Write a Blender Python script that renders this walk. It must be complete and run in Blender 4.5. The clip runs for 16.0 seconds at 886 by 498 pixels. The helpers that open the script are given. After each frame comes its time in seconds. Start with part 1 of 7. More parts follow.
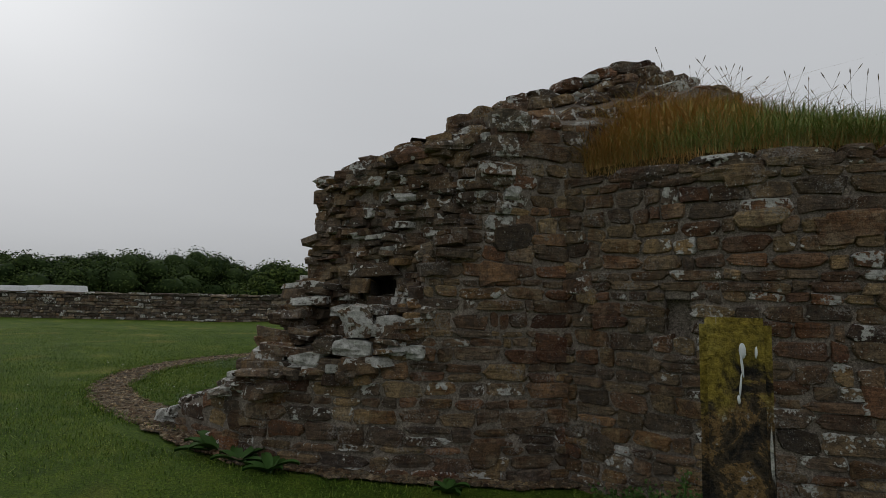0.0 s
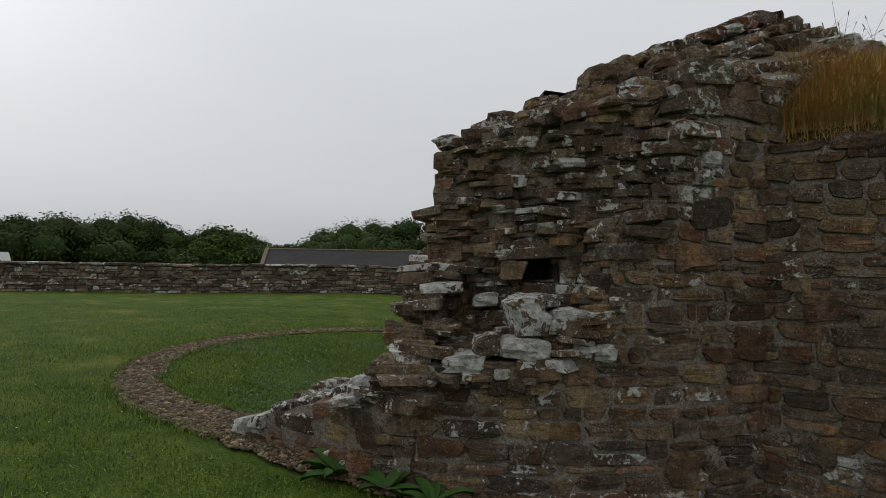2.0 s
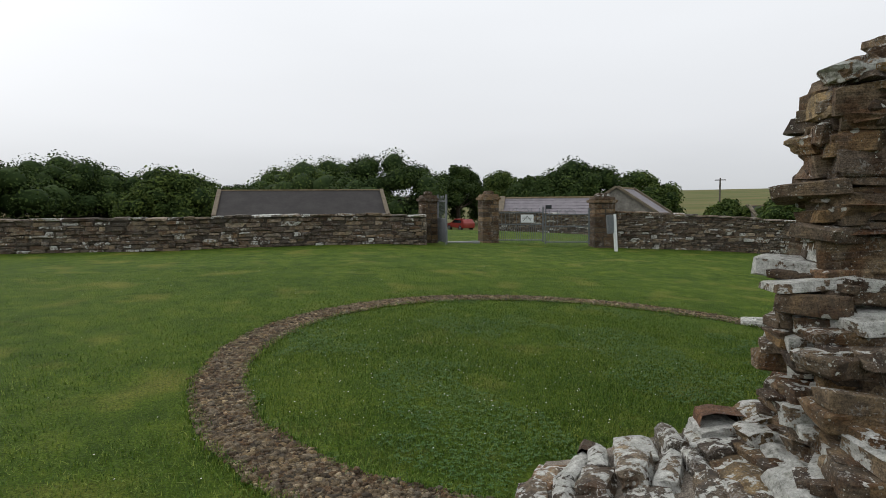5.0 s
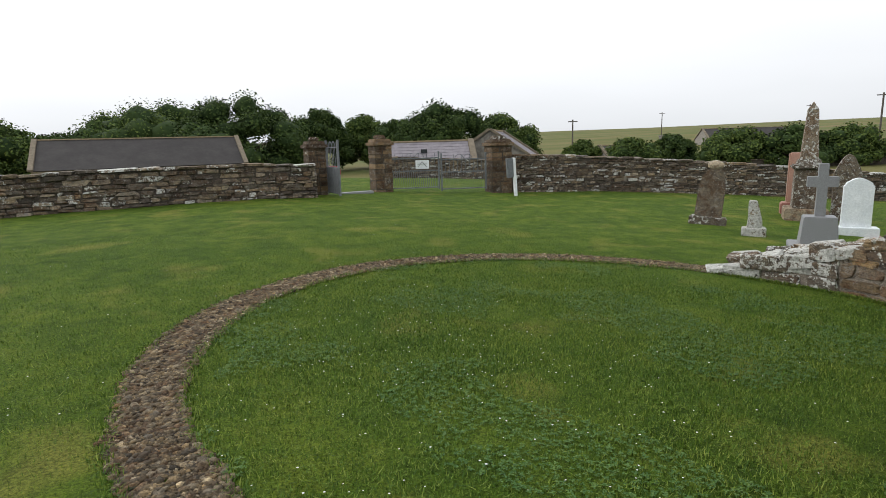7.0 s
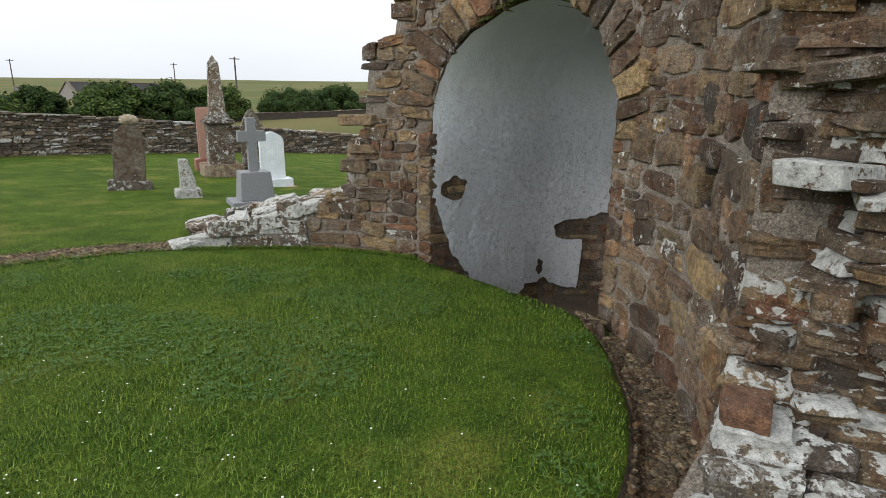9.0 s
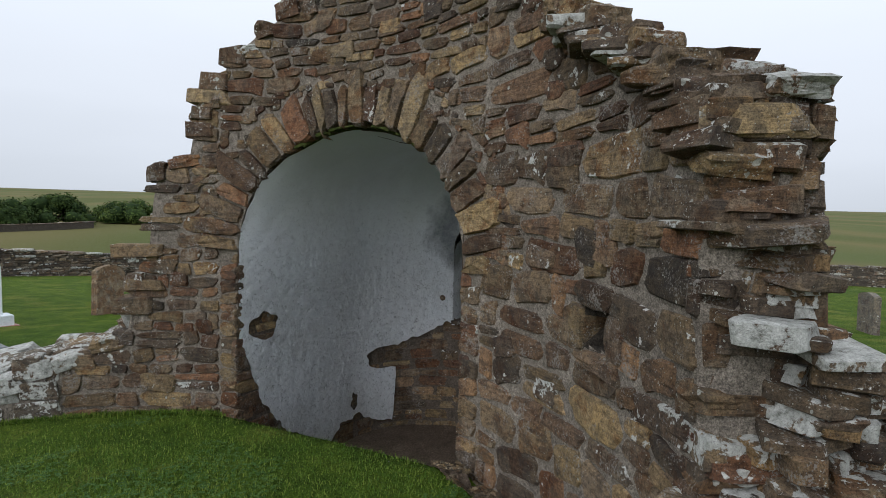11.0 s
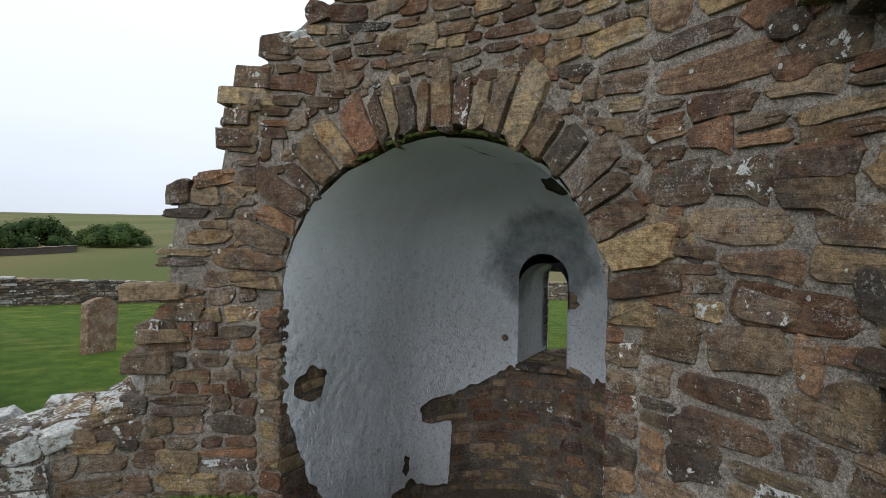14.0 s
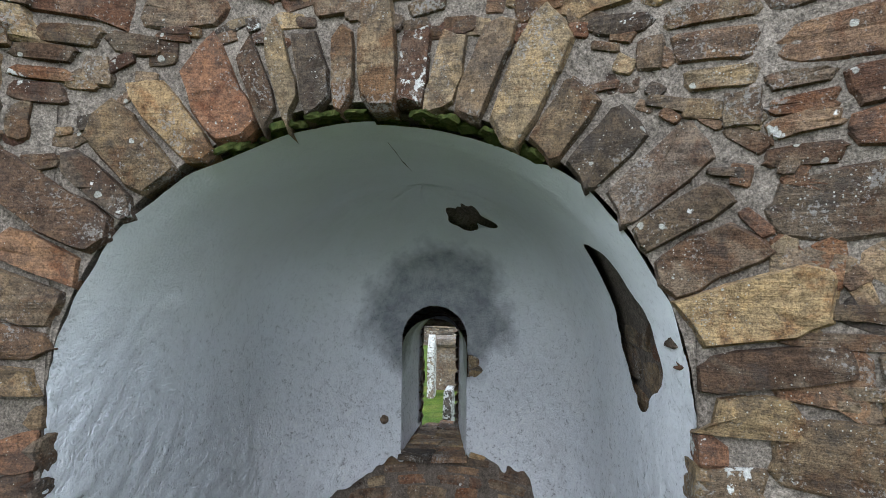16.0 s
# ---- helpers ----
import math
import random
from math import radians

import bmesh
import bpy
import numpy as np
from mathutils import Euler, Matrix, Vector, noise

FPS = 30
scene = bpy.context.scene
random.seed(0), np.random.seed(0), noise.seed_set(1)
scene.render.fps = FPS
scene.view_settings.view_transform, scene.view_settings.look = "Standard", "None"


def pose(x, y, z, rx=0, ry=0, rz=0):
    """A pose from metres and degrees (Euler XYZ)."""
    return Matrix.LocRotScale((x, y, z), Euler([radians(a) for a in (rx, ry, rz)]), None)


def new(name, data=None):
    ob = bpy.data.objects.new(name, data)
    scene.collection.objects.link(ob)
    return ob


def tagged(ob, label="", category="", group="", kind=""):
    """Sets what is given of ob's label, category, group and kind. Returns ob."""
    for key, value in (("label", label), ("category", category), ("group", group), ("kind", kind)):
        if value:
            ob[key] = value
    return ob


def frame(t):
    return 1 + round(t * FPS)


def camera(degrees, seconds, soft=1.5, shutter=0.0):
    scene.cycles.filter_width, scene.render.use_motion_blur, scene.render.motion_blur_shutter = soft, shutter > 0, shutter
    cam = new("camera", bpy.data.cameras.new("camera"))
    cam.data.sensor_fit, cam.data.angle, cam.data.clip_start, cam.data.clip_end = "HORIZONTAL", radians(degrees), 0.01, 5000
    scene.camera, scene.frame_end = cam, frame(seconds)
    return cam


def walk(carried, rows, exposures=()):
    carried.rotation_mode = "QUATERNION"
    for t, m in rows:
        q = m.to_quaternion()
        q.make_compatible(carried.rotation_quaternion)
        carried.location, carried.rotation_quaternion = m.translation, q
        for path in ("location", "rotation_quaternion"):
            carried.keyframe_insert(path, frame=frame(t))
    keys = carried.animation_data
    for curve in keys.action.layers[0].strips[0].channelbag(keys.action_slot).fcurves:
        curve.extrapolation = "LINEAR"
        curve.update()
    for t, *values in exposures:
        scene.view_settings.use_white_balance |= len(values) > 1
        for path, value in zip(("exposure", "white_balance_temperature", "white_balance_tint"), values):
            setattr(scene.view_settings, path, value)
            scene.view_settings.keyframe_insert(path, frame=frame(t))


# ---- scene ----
cam = camera(75.6, 16.0, soft=0.55)
# seconds, eye, yaw, pitch, roll
PATH = [
    (0.0, 0.4, 0.33, 1.15, 0.09, 5.0, 1.0),
    (0.5, 0.068, 0.528, 1.207, -1.01, 4.68, 0.88),
    (1.0, -0.319, 0.679, 1.263, -1.84, 3.94, 0.73),
    (1.5, -0.644, 0.923, 1.266, -3.21, 3.14, 0.81),
    (2.0, -0.961, 1.127, 1.258, -5.98, 1.6, 0.87),
    (2.5, -1.26, 1.325, 1.355, -6.75, 0.74, 0.68),
    (3.0, -1.569, 1.626, 1.395, -7.43, -0.33, 0.4),
    (3.5, -1.893, 1.906, 1.427, -8.33, -1.44, 0.11),
    (4.0, -2.126, 2.184, 1.484, -9.26, -2.49, -0.08),
    (4.5, -2.331, 2.547, 1.547, -10.36, -3.68, -0.26),
    (7.0, -3.21, 4.569, 1.602, -25.14, -10.56, -1.61),
    (7.5, -3.231, 4.945, 1.589, -35.52, -11.68, -1.25),
    (8.0, -3.102, 5.318, 1.556, -48.8, -12.21, -0.22),
    (8.5, -2.842, 5.641, 1.569, -64.56, -13.44, 0.19),
    (9.0, -2.526, 5.935, 1.504, -82.21, -15.2, 0.7),
    (9.5, -2.247, 6.142, 1.511, -96.5, -15.63, 1.36),
    (12.0, -1.984, 6.646, 1.682, -106.55, -1.35, 1.56),
    (12.5, -1.87, 6.717, 1.647, -104.83, -2.5, 1.43),
    (13.0, -1.569, 6.762, 1.62, -104.06, -3.07, 1.33),
    (13.5, -1.238, 6.84, 1.591, -105.01, -2.8, 1.01),
    (14.0, -0.875, 6.933, 1.664, -107.44, -1.77, 0.9),
    (14.5, -0.464, 6.937, 1.677, -112.1, 0.29, 0.91),
    (15.0, -0.101, 6.973, 1.676, -117.83, 2.32, 1.11),
    (15.5, 0.281, 7.021, 1.685, -124.48, 3.55, 0.41),
    (16.0, 0.674, 6.965, 1.672, -128.13, 2.92, 0.75),
]
EXPOSURES = [(0.0, -0.6, 6500, 10), (1.5, -0.4, 6500, 10), (3.5, 0.05, 6500, 10), (4.5, 0.15, 6500, 10), (7.0, 0.6, 6500, 10), (7.5, 0.7, 6500, 10), (8.3, 0.68, 6450, 10), (9.0, 0.7, 6350, 10), (9.7, 0.72, 6250, 10), (12.0, -0.02, 5950, 10), (13.0, 0.15, 5950, 10), (14.0, 0.5, 5950, 10), (14.5, 0.69, 5850, 10), (15.2, 0.96, 5750, 10), (16.0, 1.34, 5700, 10)]
walk(cam, [(t, pose(x, y, z, 0, 0, yaw) @ pose(0, 0, 0, 90 + pitch) @ pose(0, 0, 0, 0, 0, roll)) for t, x, y, z, yaw, pitch, roll in PATH], EXPOSURES)

# ---------------------------------------------------------------- light
SUN_EL, SUN_AZ = radians(30), radians(318)
world = bpy.data.worlds.new("overcast_sky")
scene.world = world
world.use_nodes = True
wn, wl = world.node_tree.nodes, world.node_tree.links
wn.clear()
w_out, w_bg = wn.new("ShaderNodeOutputWorld"), wn.new("ShaderNodeBackground")
w_sky = wn.new("ShaderNodeTexSky")
w_sky.sky_type, w_sky.sun_disc = "NISHITA", False
w_sky.sun_elevation, w_sky.sun_rotation = SUN_EL, SUN_AZ
w_sky.air_density, w_sky.dust_density = 1.0, 6.0
w_hsv = wn.new("ShaderNodeHueSaturation")
w_hsv.inputs["Saturation"].default_value = 0.05
w_tc, w_sep = wn.new("ShaderNodeTexCoord"), wn.new("ShaderNodeSeparateXYZ")
w_map = wn.new("ShaderNodeMapping")
w_map.inputs["Scale"].default_value = (1.2, 1.2, 5.0)
w_noise = wn.new("ShaderNodeTexNoise")
w_noise.inputs["Scale"].default_value, w_noise.inputs["Detail"].default_value = 1.3, 3.0
w_add = wn.new("ShaderNodeMath")
w_add.operation = "MULTIPLY_ADD"
w_add.inputs[1].default_value = 0.16
w_ramp = wn.new("ShaderNodeValToRGB")
w_ramp.color_ramp.elements[0].position, w_ramp.color_ramp.elements[0].color = 0.05, (0.56, 0.58, 0.60, 1)
w_ramp.color_ramp.elements[1].position, w_ramp.color_ramp.elements[1].color = 0.60, (0.95, 0.98, 1.02, 1)
w_el = w_ramp.color_ramp.elements.new(0.22)
w_el.color = (0.74, 0.76, 0.79, 1)
w_mix = wn.new("ShaderNodeMixRGB")
w_mix.inputs[0].default_value = 0.93
wl.new(w_tc.outputs["Generated"], w_sep.inputs[0])
wl.new(w_tc.outputs["Generated"], w_map.inputs[0])
wl.new(w_map.outputs[0], w_noise.inputs["Vector"])
wl.new(w_noise.outputs[0], w_add.inputs[0])
wl.new(w_sep.outputs[2], w_add.inputs[2])
wl.new(w_add.outputs[0], w_ramp.inputs[0])
wl.new(w_sky.outputs[0], w_hsv.inputs["Color"])
w_gain = wn.new("ShaderNodeMixRGB")
w_gain.blend_type = "MULTIPLY"
w_gain.inputs[0].default_value = 1.0
w_gain.inputs[2].default_value = (0.1, 0.1, 0.1, 1)
wl.new(w_hsv.outputs[0], w_gain.inputs[1])
wl.new(w_gain.outputs[0], w_mix.inputs[1])
wl.new(w_ramp.outputs[0], w_mix.inputs[2])
wl.new(w_mix.outputs[0], w_bg.inputs["Color"])
w_bg.inputs["Strength"].default_value = 0.95
wl.new(w_bg.outputs[0], w_out.inputs[0])
sun = new("sun", bpy.data.lights.new("sun", "SUN"))
sun.data.energy, sun.data.angle, sun.data.color = 1.05, radians(45), (1.0, 0.97, 0.93)
sun.matrix_world = pose(0, 0, 30, 90 - math.degrees(SUN_EL), 0, 180 - math.degrees(SUN_AZ))

# ---------------------------------------------------------------- materials


def material(name, rough=0.9, spec=0.3):
    m = bpy.data.materials.new(name)
    m.use_nodes = True
    b = m.node_tree.nodes["Principled BSDF"]
    b.inputs["Roughness"].default_value = rough
    b.inputs["Specular IOR Level"].default_value = spec
    return m, m.node_tree.nodes, m.node_tree.links, b


def coords(n, l, space="Object", scale=(1, 1, 1)):
    """Texture coordinates in metres of the world or of the object."""
    if space == "World":
        src = n.new("ShaderNodeNewGeometry").outputs["Position"]
    else:
        src = n.new("ShaderNodeTexCoord").outputs["Object"]
    mp = n.new("ShaderNodeMapping")
    mp.inputs["Scale"].default_value = scale
    l.new(src, mp.inputs[0])
    return mp.outputs[0]


def noise_at(n, l, vec, scale, detail=4.0, rough=0.6, dist=0.0):
    t = n.new("ShaderNodeTexNoise")
    t.inputs["Scale"].default_value, t.inputs["Detail"].default_value = scale, detail
    t.inputs["Roughness"].default_value, t.inputs["Distortion"].default_value = rough, dist
    l.new(vec, t.inputs["Vector"])
    return t.outputs[0]


def ramp(n, l, fac, stops):
    r = n.new("ShaderNodeValToRGB")
    e = r.color_ramp.elements
    e[0].position, e[0].color = stops[0][0], (*stops[0][1], 1)
    e[1].position, e[1].color = stops[-1][0], (*stops[-1][1], 1)
    for p, c in stops[1:-1]:
        e.new(p).color = (*c, 1)
    l.new(fac, r.inputs[0])
    return r.outputs[0]


def mix(n, l, fac, a, b, how="MIX"):
    m = n.new("ShaderNodeMixRGB")
    m.blend_type = how
    for i, v in enumerate((fac, a, b)):
        if isinstance(v, (int, float)):
            m.inputs[i].default_value = v
        elif isinstance(v, tuple):
            m.inputs[i].default_value = (*v, 1)
        else:
            l.new(v, m.inputs[i])
    return m.outputs[0]


def mathn(n, l, op, a, b=0.0):
    m = n.new("ShaderNodeMath")
    m.operation = op
    for i, v in enumerate((a, b)):
        if isinstance(v, (int, float)):
            m.inputs[i].default_value = v
        else:
            l.new(v, m.inputs[i])
    return m.outputs[0]


def bump(n, l, b, height, strength=0.5, distance=0.02):
    k = n.new("ShaderNodeBump")
    k.inputs["Strength"].default_value, k.inputs["Distance"].default_value = strength, distance
    l.new(height, k.inputs["Height"])
    l.new(k.outputs[0], b.inputs["Normal"])


def per_piece(n, island):
    if island:
        return n.new("ShaderNodeNewGeometry").outputs["Random Per Island"]
    return n.new("ShaderNodeObjectInfo").outputs["Random"]


def stone_material(name, tones, lichen=0.5, island=False, dark=0.5, up=0.02):
    """Weathered sandstone: a tone for each stone, bedding, dark crust, grey grit and pale lichen in patches and round spots."""
    m, n, l, b = material(name, 0.9, 0.25)
    vec = coords(n, l, "World")
    rnd = per_piece(n, island)
    base = ramp(n, l, rnd, tones)
    value = ramp(n, l, mathn(n, l, "FRACT", mathn(n, l, "MULTIPLY", rnd, 31.7)), [(0.0, (0.55, 0.55, 0.57)), (0.4, (0.86, 0.85, 0.84)), (0.75, (1.1, 1.07, 1.02)), (1.0, (1.4, 1.36, 1.25))])
    base = mix(n, l, 1.0, base, value, "MULTIPLY")
    # iron-stained and bleached areas within a stone
    area = mathn(n, l, "ADD", noise_at(n, l, vec, 6.5, 6, 0.66, 0.5), mathn(n, l, "MULTIPLY", mathn(n, l, "FRACT", mathn(n, l, "MULTIPLY", rnd, 7.3)), 0.16))
    base = mix(n, l, ramp(n, l, area, [(0.58, (0, 0, 0)), (0.68, (0.8, 0.8, 0.8))]), base, mix(n, l, 1.0, base, (0.60, 0.43, 0.33), "MULTIPLY"))
    base = mix(n, l, ramp(n, l, area, [(0.44, (0.7, 0.7, 0.7)), (0.53, (0, 0, 0))]), base, mix(n, l, 1.0, base, (1.34, 1.26, 1.08), "MULTIPLY"))
    grain = noise_at(n, l, vec, 34, 7, 0.72)
    base = mix(n, l, 0.8, base, ramp(n, l, grain, [(0.34, (0.34, 0.32, 0.30)), (0.5, (0.97, 0.97, 0.97)), (0.68, (1.5, 1.47, 1.4))]), "MULTIPLY")
    pits = noise_at(n, l, vec, 150, 4, 0.75)
    base = mix(n, l, 0.7, base, ramp(n, l, pits, [(0.38, (0.35, 0.34, 0.33)), (0.50, (1, 1, 1)), (0.66, (1.45, 1.42, 1.36))]), "MULTIPLY")
    # bedding, wavy and at a slight dip of its own
    bed = noise_at(n, l, coords(n, l, "World", (2.5, 2.5, 34)), 2.0, 6, 0.68, 0.25)
    base = mix(n, l, 0.6, base, ramp(n, l, bed, [(0.36, (0.5, 0.48, 0.46)), (0.5, (1.0, 1.0, 1.0)), (0.66, (1.28, 1.22, 1.14))]), "MULTIPLY")
    crust = noise_at(n, l, vec, 8.5, 6, 0.72, 0.4)
    base = mix(n, l, ramp(n, l, crust, [(0.51, (0, 0, 0)), (0.60, (dark, dark, dark))]), base, (0.045, 0.040, 0.036))
    if lichen is not None:
        # grey gritty crust in broken patches
        grit = mathn(n, l, "ADD", mathn(n, l, "MULTIPLY", noise_at(n, l, vec, 90, 4, 0.7), 0.62), mathn(n, l, "MULTIPLY", noise_at(n, l, vec, 5.0, 5, 0.65), 0.62))
        base = mix(n, l, ramp(n, l, grit, [(0.695, (0, 0, 0)), (0.74, (0.7, 0.7, 0.7))]), base, (0.29, 0.275, 0.25))
        pick = noise_at(n, l, vec, 1.7, 2, 0.5)
        blot = mix(n, l, 0.25, noise_at(n, l, vec, 13, 5, 0.62, 0.35), noise_at(n, l, vec, 52, 4, 0.6))
        upward = n.new("ShaderNodeSeparateXYZ")
        l.new(n.new("ShaderNodeNewGeometry").outputs["True Normal"], upward.inputs[0])
        own = mathn(n, l, "FRACT", mathn(n, l, "MULTIPLY", rnd, 13.7))
        # only some stones carry much of it
        own = ramp(n, l, own, [(0.55, (0, 0, 0)), (1.0, (1, 1, 1))])
        amount = mathn(n, l, "ADD", mathn(n, l, "MULTIPLY", blot, 0.72), mathn(n, l, "ADD", mathn(n, l, "MULTIPLY", pick, 0.2), mathn(n, l, "MULTIPLY", own, 0.17)))
        amount = mathn(n, l, "ADD", amount, mathn(n, l, "MULTIPLY", mathn(n, l, "MAXIMUM", upward.outputs[2], 0.0), up))
        cut = 0.62 - 0.15 * lichen
        mask = ramp(n, l, amount, [(cut, (0, 0, 0)), (cut + 0.018, (0.95, 0.95, 0.95))])
        pale = ramp(n, l, noise_at(n, l, vec, 26, 6, 0.75), [(0.32, (0.17, 0.175, 0.15)), (0.46, (0.42, 0.42, 0.385)), (0.66, (0.68, 0.68, 0.64))])
        pale = mix(n, l, 0.6, pale, ramp(n, l, pits, [(0.36, (0.4, 0.4, 0.38)), (0.48, (1, 1, 1)), (0.7, (1.2, 1.2, 1.2))]), "MULTIPLY")
        base = mix(n, l, mask, base, pale)
        # round lichen spots, each its own size
        colony = mathn(n, l, "MULTIPLY", mathn(n, l, "MAXIMUM", mathn(n, l, "SUBTRACT", 0.58, noise_at(n, l, vec, 3.6, 4, 0.65)), 0.0), 1.6)
        for size, keep in ((16.0, 0.66), (42.0, 0.60), (110.0, 0.50)):
            cells = n.new("ShaderNodeTexVoronoi")
            cells.inputs["Scale"].default_value = size
            ruffle = n.new("ShaderNodeTexNoise")
            ruffle.inputs["Scale"].default_value = size * 1.6
            ruffle.inputs["Detail"].default_value = 1.0
            l.new(vec, ruffle.inputs["Vector"])
            wob = mix(n, l, 0.32 / size, vec, ruffle.outputs[1], "ADD")
            l.new(wob, cells.inputs["Vector"])
            pickc = n.new("ShaderNodeSeparateXYZ")
            l.new(cells.outputs["Color"], pickc.inputs[0])
            room = mathn(n, l, "MULTIPLY", mathn(n, l, "SUBTRACT", pickc.outputs[0], keep + 0.12 * (1 - min(1.0, max(0.0, lichen) * 2))), 0.95)
            room = mathn(n, l, "SUBTRACT", room, colony) if size > 30 else room
            near_c = mathn(n, l, "SUBTRACT", room, mathn(n, l, "ADD", cells.outputs["Distance"], mathn(n, l, "MULTIPLY", mathn(n, l, "SUBTRACT", grain, 0.5), 0.3)))
            base = mix(n, l, ramp(n, l, mathn(n, l, "ADD", near_c, 0.5), [(0.5, (0, 0, 0)), (0.53, (0.85, 0.85, 0.85))]), base, mix(n, l, 1.0, pale, (0.9, 0.9, 0.86), "MULTIPLY"))
    l.new(base, b.inputs["Base Color"])
    h = mix(n, l, 0.45, grain, crust)
    h = mix(n, l, 0.4, h, bed)
    h = mix(n, l, 0.25, h, pits)
    bump(n, l, b, h, 1.0, 0.04)
    return m


BROWN = [(0.0, (0.098, 0.078, 0.058)), (0.12, (0.172, 0.132, 0.092)), (0.24, (0.250, 0.180, 0.100)), (0.34, (0.140, 0.112, 0.090)), (0.46, (0.262, 0.194, 0.106)), (0.56, (0.180, 0.142, 0.106)), (0.66, (0.212, 0.124, 0.070)), (0.76, (0.152, 0.122, 0.092)), (0.86, (0.178, 0.092, 0.054)), (0.94, (0.215, 0.170, 0.118)), (1.0, (0.295, 0.228, 0.138))]
DARKS = [(0.0, (0.094, 0.073, 0.055)), (0.2, (0.174, 0.132, 0.090)), (0.4, (0.132, 0.105, 0.081)), (0.55, (0.228, 0.152, 0.076)), (0.7, (0.154, 0.122, 0.093)), (0.85, (0.204, 0.162, 0.117)), (1.0, (0.22, 0.165, 0.105))]
GREYS = [(0.0, (0.10, 0.088, 0.072)), (0.3, (0.19, 0.16, 0.125)), (0.6, (0.13, 0.105, 0.08)), (0.8, (0.23, 0.18, 0.125)), (1.0, (0.27, 0.24, 0.20))]
M_STONE = stone_material("weathered_sandstone", BROWN, -0.38)
M_STONE_J = stone_material("weathered_sandstone_rubble", BROWN, -0.38, True)
M_TORN = stone_material("torn_wall_stone", DARKS, 0.19, False, 0.5, 0.07)
M_TORN_J = stone_material("torn_wall_rubble", DARKS, 0.19, True, 0.5, 0.07)
M_OUT = stone_material("outer_facing_stone", BROWN, -0.14, False, 0.5, 0.03)
M_OUT_J = stone_material("outer_facing_rubble", BROWN, -0.14, True, 0.5, 0.03)
M_CAP = stone_material("lichened_capping_stone", BROWN, 0.46, False, 0.5, 0.06)
M_CAP_J = stone_material("lichened_capping_rubble", BROWN, 0.46, True, 0.5, 0.06)
M_PALE = stone_material("lichened_sandstone", GREYS, 0.85, False, 0.7)
M_PALE_J = stone_material("lichened_rubble", GREYS, 0.85, True, 0.7)
M_LOW = stone_material("whitened_low_wall_stone", GREYS, 0.85, False, 0.7)
M_LOW_J = stone_material("whitened_low_wall_rubble", GREYS, 0.85, True, 0.7)
M_DYKE = stone_material("dry_stone", GREYS, 0.18, False, 0.6)
M_DYKE_J = stone_material("dry_stone_rubble", GREYS, 0.18, True, 0.6)


def mortar_material(name, tone):
    m, n, l, b = material(name, 0.95, 0.2)
    vec = coords(n, l, "World")
    a = noise_at(n, l, vec, 45, 6, 0.75)
    c = noise_at(n, l, vec, 5, 4, 0.6)
    grit = noise_at(n, l, vec, 140, 3, 0.7)
    col = ramp(n, l, a, [(0.3, tuple(v * 0.4 for v in tone)), (0.52, tone), (0.75, tuple(min(1, v * 1.6) for v in tone))])
    col = mix(n, l, 0.75, col, ramp(n, l, grit, [(0.36, (0.35, 0.35, 0.35)), (0.52, (1, 1, 1)), (0.68, (1.7, 1.7, 1.7))]), "MULTIPLY")
    col = mix(n, l, 0.6, col, ramp(n, l, c, [(0.35, (0.5, 0.46, 0.42)), (0.65, (1.15, 1.1, 1.05))]), "MULTIPLY")
    l.new(col, b.inputs["Base Color"])
    bump(n, l, b, mix(n, l, 0.4, a, c), 1.0, 0.03)
    return m


M_MORTAR = mortar_material("lime_mortar", (0.265, 0.235, 0.198))
M_DAMP = mortar_material("damp_apse_mortar", (0.15, 0.128, 0.105))
# dark body behind loose stones; in the putlog holes its colour paints the shade
M_DARKFILL = mortar_material("dark_core_and_hole_shade", (0.09, 0.078, 0.065))


